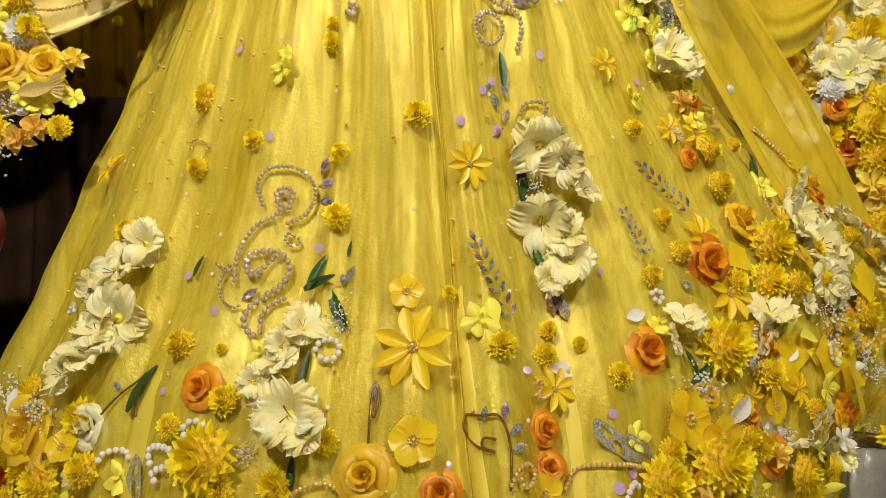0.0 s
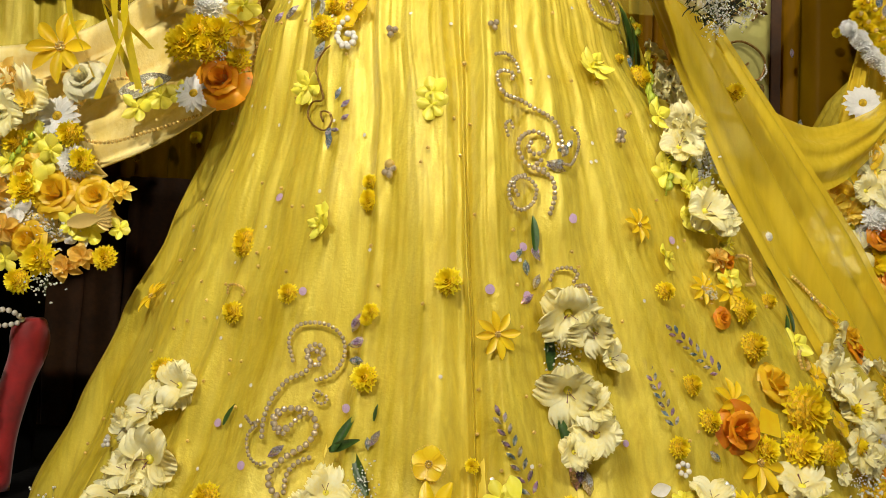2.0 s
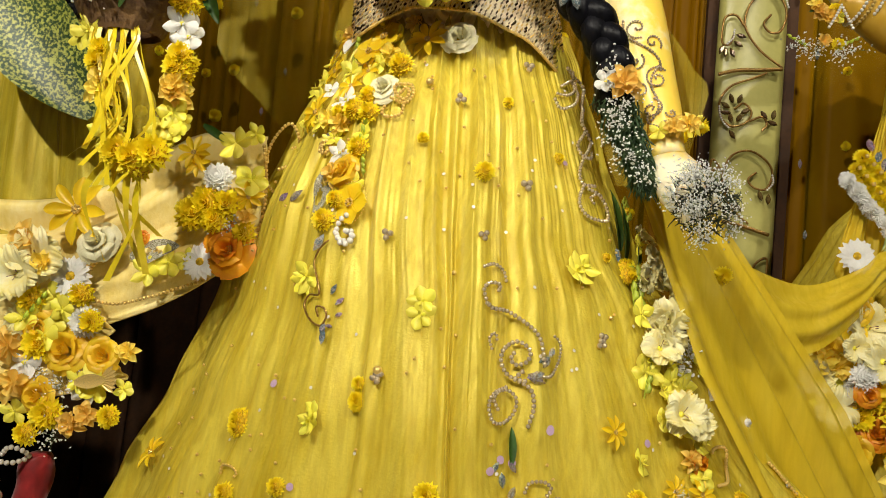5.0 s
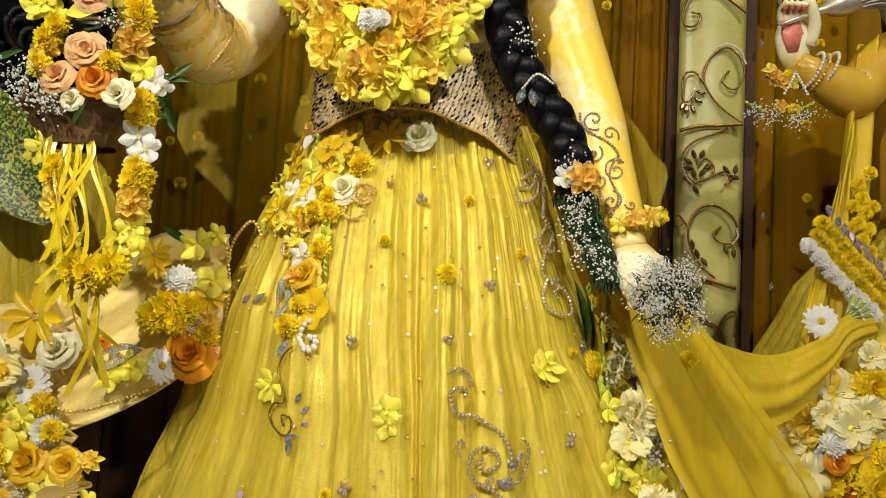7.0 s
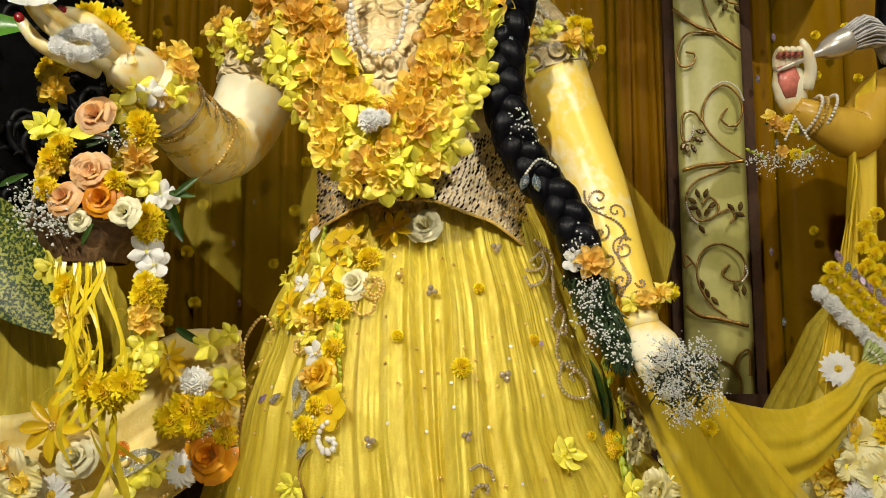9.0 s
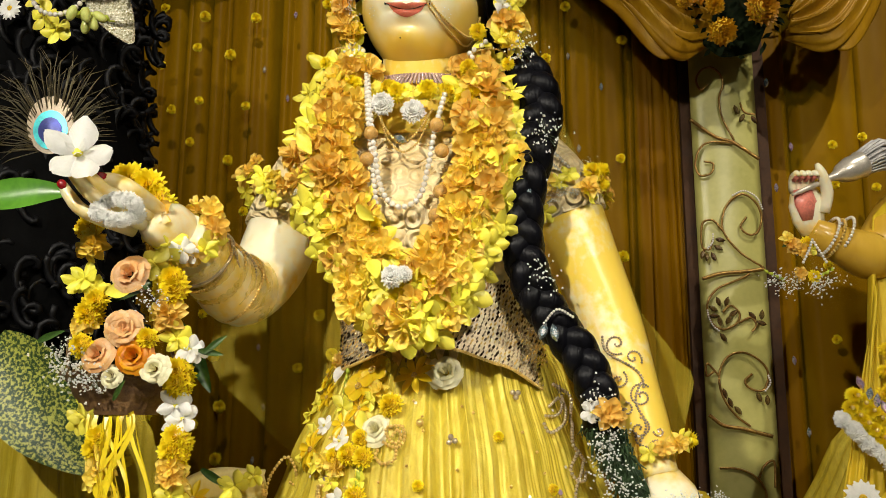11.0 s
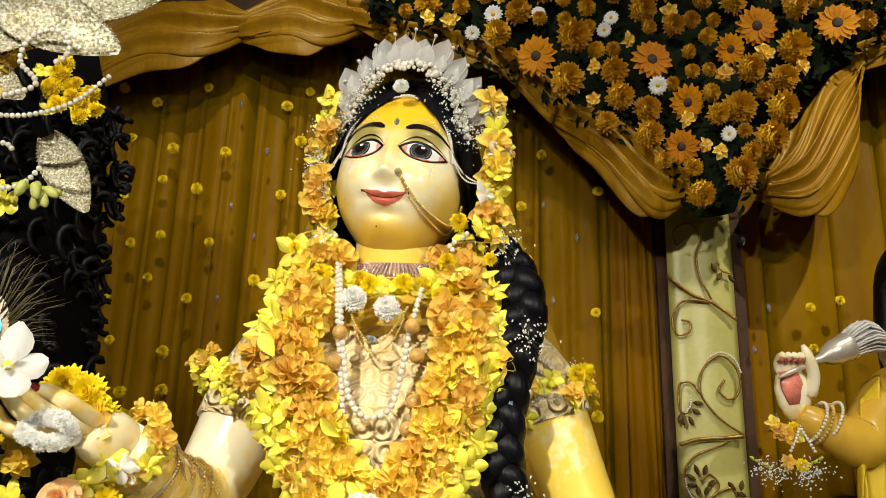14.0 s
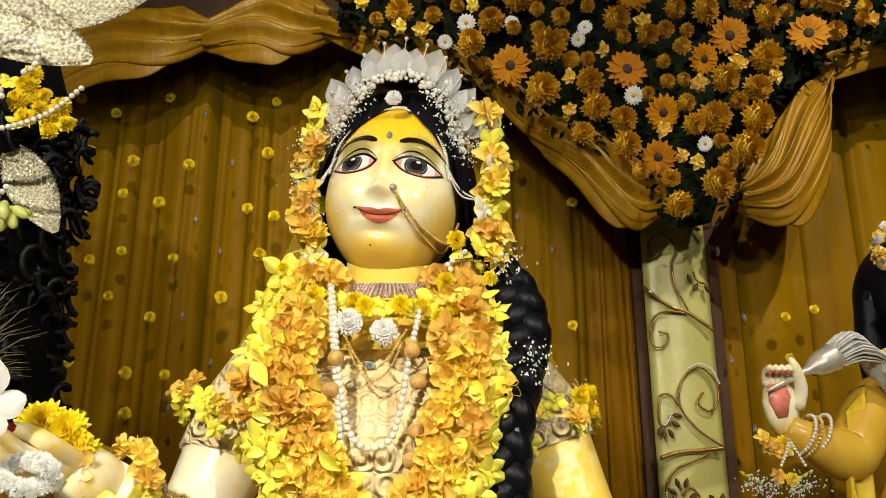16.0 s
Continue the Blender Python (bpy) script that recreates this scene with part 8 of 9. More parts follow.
# ribbons
_r = random.Random(9)
for k in range(15):
    x0 = -0.482 + 0.003 * k
    z0 = 1.055
    ln = _r.uniform(0.16, 0.23)
    w = _r.uniform(0.0022, 0.0048)
    pts = spline([(x0, 0.945, z0), (x0 + _r.uniform(-0.01, 0.03), 0.93, z0 - 0.25 * ln), (x0 + _r.uniform(-0.02, 0.05), 0.925, z0 - 0.7 * ln), (x0 + _r.uniform(-0.02, 0.05), 0.93, z0 - ln)], 16)
    bm = bmesh.new()
    grid(bm, lambda u, v: pts[round(v * 15)] + Vector((w * (u - 0.5) * 2 * math.cos(2 * v + k), w * (u - 0.5) * math.sin(2 * v + k), 0)), 2, 15)
    thing("ribbon", bm, RIBBON, "narrow yellow satin ribbon hanging from the basket", "ribbon", "ribbons")
for k in range(6):
    x0 = -0.46 + 0.010 * k
    z0 = 0.865
    ln = _r.uniform(0.08, 0.15)
    pts = spline([(x0, 0.945, z0), (x0 + _r.uniform(-0.03, 0.03), 0.955, z0 - 0.4 * ln), (x0 + _r.uniform(-0.05, 0.05), 1.0, z0 - ln)], 12)
    bm = bmesh.new()
    grid(bm, lambda u, v: pts[round(v * 11)] + Vector((0.005 * (u - 0.5) * 2 * math.cos(2 * v + k), 0.004 * (u - 0.5) * math.sin(2 * v + k), 0)), 2, 11)
    thing("ribbon", bm, RIBBON, "short yellow satin ribbon end under the flower loop", "ribbon", "ribbons")

# large variegated leaf, plain leaves, the white flower in the raised hand
VARIEGATED = mat("variegated_leaf", (0.42, 0.44, 0.08), 0.45, 0, 0.3, 55, 0.3, 40, second=(0.010, 0.045, 0.006), ramp_at=(0.70, 0.80))
bm = bmesh.new()
petal(bm, 0, -0.5, 0.5, 0.26, 0.0, 0.0, 0.06, 0.45, 0.005, 0.05, 20, 12)
thing("variegated_leaf", bm, VARIEGATED, "large green leaf speckled with white and yellow", "leaf", m=frame_on(Vector((-0.645, 1.09, 1.04)), (0.1, -1, 0.1), -48, 0.25))
big = place("leaf", frame_on(Vector((-0.56, 0.86, 1.295)), (0.1, -1, 0.25), 8, 0.12))
tagged(big, "broad glossy green leaf held in the raised hand")
big.scale.y *= 1.5
big.data = big.data.copy()
big.data.materials[0] = mat("glossy_green_leaf", (0.12, 0.32, 0.03), 0.3, 0, 0.2, 3, 0.2, 10, second=(0.06, 0.20, 0.015))
fix("orcw", -0.478, 0.835, 1.338, 0.092, 20, (0.1, -1, 0.5))
fix("leaf", -0.375, 0.99, 1.10, 0.10, -60)
fix("leaf", -0.40, 1.0, 1.14, 0.07, -40)
fix("leaf", -0.45, 0.98, 1.20, 0.09, 30)

# peacock feather
feather = thing("peacock_feather", None, None, "peacock feather with a blue and bronze eye", "feather")
fm = frame_on(Vector((-0.556, 0.90, 1.402)), (0.15, -1, 0.1), 12, 1.0)
for name, w, h, dz, o, m_ in (("bronze_ring", 0.030, 0.042, 0, 0.0, mat("bronze_feather", (0.16, 0.12, 0.07), 0.4, 0.3, 0.2, 60)), ("green_ring", 0.022, 0.028, -0.008, 0.002, mat("teal_feather", (0.01, 0.28, 0.30), 0.3, 0.4, 0.2, 60)), ("blue_eye", 0.015, 0.019, -0.010, 0.004, mat("blue_feather", (0.012, 0.02, 0.16), 0.3, 0.4, 0.2, 60))):
    bm = bmesh.new()
    grid(bm, lambda u, v: fm @ Vector((w * v * math.cos(6.283 * u), dz + h * v * math.sin(6.283 * u), o + 0.002 * (1 - v))), 28, 4, True)
    part(name, bm, m_, feather)
bm = bmesh.new()
for k in range(110):
    a = -0.5 + 4.14 * k / 109
    l = _r.uniform(0.05, 0.095)
    p0 = fm @ Vector((0.02 * math.cos(a), 0.03 * math.sin(a) - 0.02, -0.002))
    p1 = fm @ Vector((l * 0.8 * math.cos(a) + _r.uniform(-0.006, 0.006), l * math.sin(a), _r.uniform(-0.01, 0.01)))
    p2 = fm @ Vector((l * 1.0 * math.cos(a) + 0.012 * math.cos(a) + _r.uniform(-0.01, 0.01), l * 1.25 * math.sin(a), _r.uniform(-0.01, 0.01)))
    tube(bm, [p0, p1, p2], [0.0009, 0.0007, 0.0003], 3)
tagged(part("vane", bm, mat("feather_barb", (0.10, 0.08, 0.035), 0.5, 0.2, 0.3, 80), feather), kind="stuff")

# the neighbour's dark figure, one plain mesh
bm = bmesh.new()
lathe(bm, [(0.02, 2.2), (0.16, 2.12), (0.21, 1.98), (0.22, 1.8), (0.24, 1.62), (0.25, 1.45), (0.24, 1.25), (0.21, 1.1), (0.19, 0.9), (0.17, 0.5), (0.17, 0.0)], 40, 0, (-0.93, 1.42, 0))
for v in bm.verts:
    v.co.x += 0.02 * fbm(v.co.x * 9, v.co.z * 9, v.co.y * 9)
thing("statue", bm, BLACK, "neighbouring statue in black cloth, mostly out of view", "statue")
bm = bmesh.new()
for k in range(420):
    z = _r.uniform(1.18, 1.95)
    r = 0.23 + _r.uniform(-0.015, 0.032)
    a = _r.uniform(-2.6, 0.5)
    c = Vector((-0.93 + r * math.cos(a), 1.42 + r * math.sin(a), z))
    h = _r.uniform(0.008, 0.020)
    ph = _r.uniform(0, 6.28)
    tube(bm, [c + Vector((h * math.cos(ph + 0.7 * j) * (1 - 0.05 * j), -0.012 * math.sin(ph + 0.5 * j), h * math.sin(ph + 0.7 * j) - 0.006 * j)) for j in range(10)], [0.0062] * 8 + [0.004, 0.001], 6)
tagged(thing("curly_hair", bm, mat("dull_black_curls", (0.004, 0.004, 0.005), 0.5, 0, 0.3, 60, 0.5, 200, spec=0.25), "mass of glossy black curls of the neighbouring statue", "hair"), kind="stuff")
for x, y, z, s, spin in ((-0.606, 1.13, 1.685, 0.135, 300), (-0.60, 1.01, 1.875, 0.20, 340), (-0.66, 1.0, 1.86, 0.16, 20), (-0.52, 1.03, 1.94, 0.19, 20), (-0.70, 1.02, 1.80, 0.14, 330)):
    bm = bmesh.new()
    petal(bm, 0, -0.5, 0.5, 0.24, 0, 0, 0.05, 0.45, 0, 0.04, 14, 8)
    lf = thing("glitter_leaf", bm, GLITTER, "silver glittering stiffened leaf of a hair ornament", "leaf", "silver leaves", m=frame_on(Vector((x, y, z)), (0.2, -1, -0.1), spin, s))
    bm = bmesh.new()
    for k in range(60):
        a = 6.283 * k / 60
        u = 0.5 * math.cos(a)
        w = 0.24 * (math.sin(math.pi * min(1.0, ((u + 0.5) * 0.92 + 0.06) ** (math.log(0.5) / math.log(0.45)))) ** 0.75 + 0.02)
        ball(bm, (u, math.copysign(w, math.sin(a)), 0.05), 0.012)
    part("bead_edge", bm, SILVER, lf)
def arc(cx, cz, r0, r1, a0, a1, y, n=12):
    return [(cx + (r0 + (r1 - r0) * k / n) * math.cos(a0 + (a1 - a0) * k / n), y, cz + (r0 + (r1 - r0) * k / n) * math.sin(a0 + (a1 - a0) * k / n)) for k in range(n + 1)]


chain("pearl_scroll", arc(-0.63, 1.655, 0.016, 0.055, 1.0, 6.0, 1.0), 0.008, PEARL, "curled string of pearls on a hair ornament", "jewellery")
chain("pearl_scroll", arc(-0.585, 1.815, 0.02, 0.045, -1.0, 3.6, 0.99) + [(-0.60, 0.99, 1.76), (-0.68, 0.99, 1.735)], 0.009, PEARL, "curled string of pearls on a hair ornament", "jewellery")
chain("pearl_scroll", [(-0.50, 1.0, 1.78), (-0.54, 0.99, 1.735), (-0.60, 0.99, 1.715), (-0.66, 0.99, 1.715)], 0.008, PEARL, "sagging string of pearls on a hair ornament", "jewellery")

# low on the -x side: red velvet stand with bracelets, dark table, leaves
RED = mat("red_velvet", (0.30, 0.004, 0.006), 0.6, 0, 0.2, 12, 0.3, 90, sheen=0.4)
bm = bmesh.new()
tube(bm, spline([(-0.672, 1.25, 0.437), (-0.668, 1.25, 0.42), (-0.668, 1.25, 0.385), (-0.685, 1.25, 0.33), (-0.70, 1.25, 0.26), (-0.705, 1.25, 0.18)], 26),
     [lerp_table([(0, 0.006), (0.1, 0.024), (0.3, 0.028), (0.55, 0.023), (1, 0.020)], i / 25)[0] for i in range(26)], 22)
thing("velvet_stand", bm, RED, "curved red velvet jewellery stand on the dark table", "stand")
chain("pearl_bracelet", [(-0.705, 1.215, 0.435), (-0.69, 1.205, 0.448), (-0.672, 1.21, 0.445), (-0.668, 1.225, 0.432), (-0.685, 1.205, 0.425), (-0.71, 1.205, 0.427)], 0.0085, PEARL, "pearl bracelet slipped over the velvet stand", "jewellery")
bm = bmesh.new()
for k in range(26):
    p = Vector((-0.70 + _r.uniform(-0.03, 0.012), 1.20, 0.40 - 0.006 * k))
    ball(bm, p + jitter(_r, 0.006), _r.uniform(0.004, 0.014), 8, 6, 0 if k % 2 else 1)
thing("jewel_spray", bm, [BLACK, SILVER], "black and silver jewel spray on the velvet stand", "jewellery")
slab("side_table", -1.5, 1.12, 0.0, -0.62, 1.9, 0.17, BLACK, "low black table beside the skirt", "table")["kind"] = ""
slab("table_edge", -1.5, 1.105, 0.155, -0.62, 1.118, 0.17, SILVER, "polished metal strip along the table's front edge", "trim")
for k in range(8):
    fix("leaf", -0.62 + 0.016 * k, 1.35, 0.25 + _r.uniform(-0.02, 0.02), 0.05, _r.uniform(0, 360), group="dark leaves by the table")


# a bunch of pale grapes hanging in the dark hair ornament
GRAPE = mat("pale_green_grape", (0.62, 0.66, 0.22), 0.25, 0, 0.12, 40, 0.05, 60, (0.46, 0.50, 0.10), sub=0.15, coat=0.4)
grapes = thing("grape_bunch", None, None, "small bunch of pale green grapes in the hair ornament", "grapes")
for x, z, turn in ((-0.594, 1.607, 20), (-0.582, 1.612, 5), (-0.571, 1.602, -15), (-0.560, 1.608, -55), (-0.579, 1.593, 10), (-0.565, 1.594, -25)):
    bm = bmesh.new()
    ball(bm, (0, 0, 0), 1.0, 14, 10)
    g = part("grape", bm, GRAPE, grapes)
    g.matrix_basis = Matrix.Translation((x, 1.0 + 0.01 * math.sin(300 * x), z)) @ Matrix.Rotation(radians(turn), 4, "Y") @ Matrix.Diagonal((0.0072, 0.0072, 0.0125, 1))


# ---- the neighbour on the +x side ----
brooch = thing("flower_brooch", None, None, "long brooch of yellow and white flower rows with crystals", "brooch")
PALM = mat("painted_red_palm", (0.72, 0.22, 0.16), 0.3, 0, 0.2, 30)
HAIR_WHITE = mat("white_yak_hair", (0.62, 0.60, 0.58), 0.8, 0, 0.15, 60, 0.8, 200)


def neighbour():
    bm = bmesh.new()
    up = spline([(0.98, 1.86, 1.50), (0.90, 1.80, 1.46), (0.83, 1.745, 1.385), (0.80, 1.725, 1.36), (0.75, 1.71, 1.375), (0.70, 1.70, 1.395), (0.672, 1.70, 1.412)], 30)
    tube(bm, up, [lerp_table([(0, 0.06), (0.4, 0.052), (0.55, 0.050), (0.8, 0.036), (1, 0.028)], i / 29)[0] for i in range(30)], 20, 1)
    tube(bm, [(0.675, 1.70, 1.405), (0.667, 1.695, 1.435), (0.664, 1.69, 1.465), (0.660, 1.69, 1.495)], [0.026, 0.036, 0.040, 0.030], 18, 0, 0.5)
    tube(bm, [(0.662, 1.681, 1.43), (0.657, 1.674, 1.465), (0.652, 1.675, 1.495)], [0.014, 0.025, 0.020], 14, 2, 0.35)
    for k in range(4):
        f0 = Vector((0.638 + 0.012 * k, 1.688, 1.492))
        pts = spline([f0, f0 + Vector((-0.004, -0.012, 0.022)), f0 + Vector((-0.002, -0.03, 0.032)), f0 + Vector((0.002, -0.042, 0.026))], 8)
        tube(bm, pts, [0.0095, 0.0092, 0.009, 0.0085, 0.008, 0.0075, 0.006, 0.003], 9, 0 if k else 0)
        tube(bm, [pts[3] + Vector((0, 0, -0.004)), pts[6] + Vector((0, 0, -0.004))], [0.006, 0.005], 8, 2)
    th = spline([(0.695, 1.69, 1.45), (0.702, 1.675, 1.485), (0.69, 1.66, 1.52), (0.678, 1.655, 1.545)], 9)
    tube(bm, th, [0.015, 0.014, 0.013, 0.0125, 0.012, 0.011, 0.010, 0.008, 0.004], 10, 0)
    # trunk, head and hair
    lathe(bm, [(0.0, 1.60), (0.07, 1.58), (0.065, 1.53), (0.17, 1.47), (0.19, 1.38), (0.17, 1.25), (0.14, 1.1)], 30, 1, (1.06, 1.86, 0))
    ball(bm, (1.055, 1.80, 1.70), 0.12, 28, 20, 0, (0.82, 0.85, 1.1))
    ball(bm, (1.06, 1.845, 1.71), 0.135, 28, 20, 3, (0.98, 0.85, 1.12))
    tube(bm, spline([(0.945, 1.83, 1.72), (0.935, 1.83, 1.6), (0.95, 1.84, 1.48), (0.97, 1.85, 1.4)], 16), 0.03, 12, 3)
    bmesh.ops.recalc_face_normals(bm, faces=bm.faces)
    return thing("statue", bm, [SKIN, GOLD_SATIN, PALM, HAIR], "neighbouring painted statue with raised hand and gold sleeve", "statue")


neighbour()
bm = bmesh.new()


def side_skirt(u, v):
    a = -2.4 + 3.6 * u
    z = 1.12 * (1 - v)
    r = lerp_table([(0, 0.62), (0.35, 0.53), (0.75, 0.42), (0.95, 0.32), (1.12, 0.17)], z)[0]
    r += 0.015 * math.sin(24 * a) * (1.2 - z) + 0.006 * math.sin(57 * a)
    return (1.08 + r * math.sin(a), 1.92 - 0.9 * r * math.cos(a), z)


grid(bm, side_skirt, 200, 30)
thing("dress", bm, ORGANZA, "yellow organza skirt of the neighbouring statue", "dress")
bm = bmesh.new()
grid(bm, lambda u, v: tuple(Vector(side_skirt(u, v)) + Vector((0.014, 0.02, 0))), 120, 20)
thing("underskirt", bm, LINING, "yellow satin underskirt of the neighbouring statue", "dress")
sheet("side_veil", [(0.86, 1.74, 1.50), (0.80, 1.72, 1.42), (0.79, 1.70, 1.30), (0.78, 1.69, 1.22)], [(0.80, 1.70, 0.70), (0.74, 1.66, 0.72), (0.69, 1.63, 0.78), (0.665, 1.62, 0.86)], 3, 0.01, VEIL_GOLD, "sheer golden veil falling from the neighbour's arm", "veil")
# the brooch: rows of yellow and white flowers edged with crystals, a daisy and a green fan under it
_b = random.Random(17)
B0, B1, BW = Vector((0.686, 1.600, 1.052)), Vector((0.825, 1.640, 0.928)), (Vector((0.674, 1.600, 0.986)) - Vector((0.709, 1.600, 1.054)))
for k in range(10):
    c = B0.lerp(B1, k / 9)
    for row, kind, size in ((-0.52, "gem", 0.030), (-0.22, "mum", 0.036), (0.12, "mum", 0.036), (0.46, "mumw", 0.038)):
        p = c + BW * row + jitter(_b, 0.004)
        place(kind, frame_on(p - Vector((0, 0.010 if kind == "gem" else 0.0, 0)), Vector((-0.1, -1, 0.15)) + jitter(_b, 0.3), _b.uniform(0, 360) if kind != "gem" else _b.uniform(-30, 30), size), parent=brooch, bare=True)
    for row in (-0.22, 0.12):
        bm = bmesh.new()
        ball(bm, c + BW * row - Vector((0, 0.022, 0)), 0.0042, 8, 6)
        part("pearl", bm, GOLD, brooch)
fan = thing("fan_rosette", None, None, "half rosette of pale green pleats with pearls", "ornament")
FAN = mat("pale_green_pleat", (0.46, 0.52, 0.20), 0.45, 0, 0.2, 8, second=(0.30, 0.36, 0.10))
FC = Vector((0.733, 1.600, 0.880))
for k in range(13):
    a = -1.75 + 2.9 * k / 12
    bm = bmesh.new()
    petal(bm, 0.0, 0.25, 1.0, 0.13, 0.0, 0.1, 0.12, 0.7, 0, 0.1, 5, 4)
    f = part("pleat", bm, FAN, fan)
    f.matrix_basis = frame_on(FC, (0, -1, 0.1), math.degrees(a), 0.060)
    bm = bmesh.new()
    ball(bm, FC + Vector((0.036 * math.cos(a), -0.012, 0.036 * math.sin(a))), 0.0034, 8, 6)
    part("pearl", bm, PEARL, fan)
place("daisy", frame_on(Vector((0.688, 1.585, 0.878)), (-0.1, -1, 0.1), 0, 0.070), "flowers at the neighbour's hip")
# fly whisk
whisk = thing("fly_whisk", None, None, "silver fly whisk with white hair tuft", "whisk")
w0, w1 = Vector((0.625, 1.655, 1.478)), Vector((0.80, 1.70, 1.56))
wd = (w1 - w0).normalized()
bm = bmesh.new()
tube(bm, [w0 + wd * s for s in (0, 0.02, 0.06, 0.10, 0.115, 0.125, 0.15, 0.17, 0.178, 0.182)], [0.002, 0.005, 0.0055, 0.008, 0.012, 0.020, 0.027, 0.027, 0.030, 0.028], 20)
part("handle", bm, mat("polished_silver", (0.72, 0.66, 0.56), 0.3, 0.55, 0.1, 30), whisk)
bm = bmesh.new()
_r = random.Random(3)
for k in range(160):
    a, r = _r.uniform(0, 6.28), _r.uniform(0, 0.026)
    m0 = frame_on(w0 + wd * 0.178, wd)
    p = m0 @ Vector((r * math.cos(a), r * math.sin(a), 0))
    q = m0 @ Vector((1.5 * r * math.cos(a), 1.5 * r * math.sin(a), 0.06))
    e = q + Vector((0.05 + 0.02 * math.cos(a), 0.01, -0.02 + 0.02 * math.sin(a)))
    tube(bm, spline([p, q, e, e + Vector((0.03, 0.01, -0.06))], 8), [0.0025] * 7 + [0.0006], 4)
tagged(part("tuft", bm, HAIR_WHITE, whisk, "white hair tuft"), kind="stuff")
for k, (dx, dz) in enumerate(((0.0, 0.0), (0.012, -0.012), (0.03, 0.004))):
    m0 = frame_on(Vector((0.705 + dx, 1.70, 1.398 + dz * 0.3)), Vector((0.8, 0.1, -0.35)))
    bm = bmesh.new()
    for j in range(34):
        ball(bm, m0 @ Vector((0.042 * math.cos(6.283 * j / 34), 0.042 * math.sin(6.283 * j / 34), 0)), 0.0038, 8, 6)
    thing("bracelet", bm, PEARL if k != 1 else GOLD, "beaded bracelet on the neighbour's wrist", "bracelet", "wrist beads")
for x in (0.650, 0.672):
    chain("pearl_string", [(0.661, 1.665, 1.385), (x, 1.66, 1.36), (x + (x - 0.661) * 1.2, 1.66, 1.335)], 0.0065, PEARL, "hanging pearl string under the wrist flowers", group="wrist pearls")
side_garland = thing("flower_garland", None, None, "yellow and amber garland of the neighbouring statue", "garland")
for k in range(90):
    t = k / 89
    p = Vector((0.945 + 0.05 * math.sin(3 * t) + _r.uniform(-0.035, 0.03), 1.70 + _r.uniform(-0.02, 0.03), 1.57 - 0.42 * t))
    place(_r.choice(("lime", "lime", "amber", "mum")), frame_on(p, Vector((-0.3, -1, 0.1)) + jitter(_r, 0.5), _r.uniform(0, 360), _r.uniform(0.045, 0.065)), parent=side_garland, bare=True)
head_flowers = thing("hair_garland", None, None, "gold beads and yellow flowers on the neighbour's hair", "garland")
for k in range(30):
    t = k / 29
    p = Vector((0.950 + 0.03 * math.sin(6 * t) + 0.05 * max(0, t - 0.6), 1.74 + _r.uniform(-0.02, 0.01), 1.66 + 0.19 * t))
    place(_r.choice(("amber", "lime", "trio", "mumw", "lime")), frame_on(p, Vector((-0.3, -1, 0.1)) + jitter(_r, 0.4), 0, _r.uniform(0.022, 0.038)), parent=head_flowers, bare=True)
for dx in (0.0, 0.012, 0.024):
    chain("pearl_string", [(0.955 + dx, 1.73, 1.80), (0.952 + dx, 1.725, 1.75), (0.965 + dx, 1.725, 1.725)], 0.007, PEARL, "pearl loops over the neighbour's brow", group="brow pearls")

# steel tumbler on the floor by the hem
STEEL = mat("brushed_steel", (0.58, 0.56, 0.53), 0.18, 1.0, 0.1, 40)
bm = bmesh.new()
lathe(bm, [(0.0, 0.002), (0.036, 0.0), (0.038, 0.008), (0.041, 0.06), (0.046, 0.105), (0.052, 0.118), (0.0535, 0.121), (0.052, 0.124), (0.047, 0.119), (0.042, 0.105), (0.039, 0.06), (0.0, 0.012)], 48)
thing("steel_tumbler", bm, STEEL, "shiny steel tumbler standing on the marble floor", "tumbler", m=pose(0.535, 1.12, 0.0))
fix("mum", 0.57, 1.09, 0.13, 0.05)


# ---- flowers of the neighbouring figures: kind, x, y, height, width ----
fix("mum", -0.475, 0.952, 1.331, 0.048, parent=flower_loop)
fix("mum", -0.460, 0.940, 1.333, 0.056, parent=flower_loop)
fix("mum", -0.449, 0.952, 1.323, 0.044, parent=flower_loop)
fix("mum", -0.434, 0.940, 1.325, 0.052, parent=flower_loop)
fix("mum", -0.417, 0.952, 1.304, 0.040, parent=flower_loop)
fix("mum", -0.422, 0.940, 1.306, 0.047, parent=flower_loop)
fix("amber", -0.413, 0.952, 1.289, 0.040, parent=flower_loop)
fix("amber", -0.417, 0.940, 1.291, 0.047, parent=flower_loop)
fix("amber", -0.430, 0.952, 1.271, 0.038, parent=flower_loop)
fix("amber", -0.415, 0.940, 1.273, 0.045, parent=flower_loop)
fix("lime", -0.397, 0.952, 1.244, 0.049, parent=flower_loop)
fix("lime", -0.401, 0.940, 1.247, 0.057, parent=flower_loop)
fix("orcw", -0.378, 0.952, 1.236, 0.032, parent=flower_loop)
fix("orcw", -0.383, 0.940, 1.239, 0.038, parent=flower_loop)
fix("lime", -0.433, 0.952, 1.219, 0.039, parent=flower_loop)
fix("lime", -0.418, 0.940, 1.222, 0.046, parent=flower_loop)
fix("mum", -0.407, 0.952, 1.195, 0.037, parent=flower_loop)
fix("mum", -0.392, 0.940, 1.198, 0.044, parent=flower_loop)
fix("mum", -0.402, 0.952, 1.182, 0.037, parent=flower_loop)
fix("mum", -0.388, 0.940, 1.185, 0.044, parent=flower_loop)
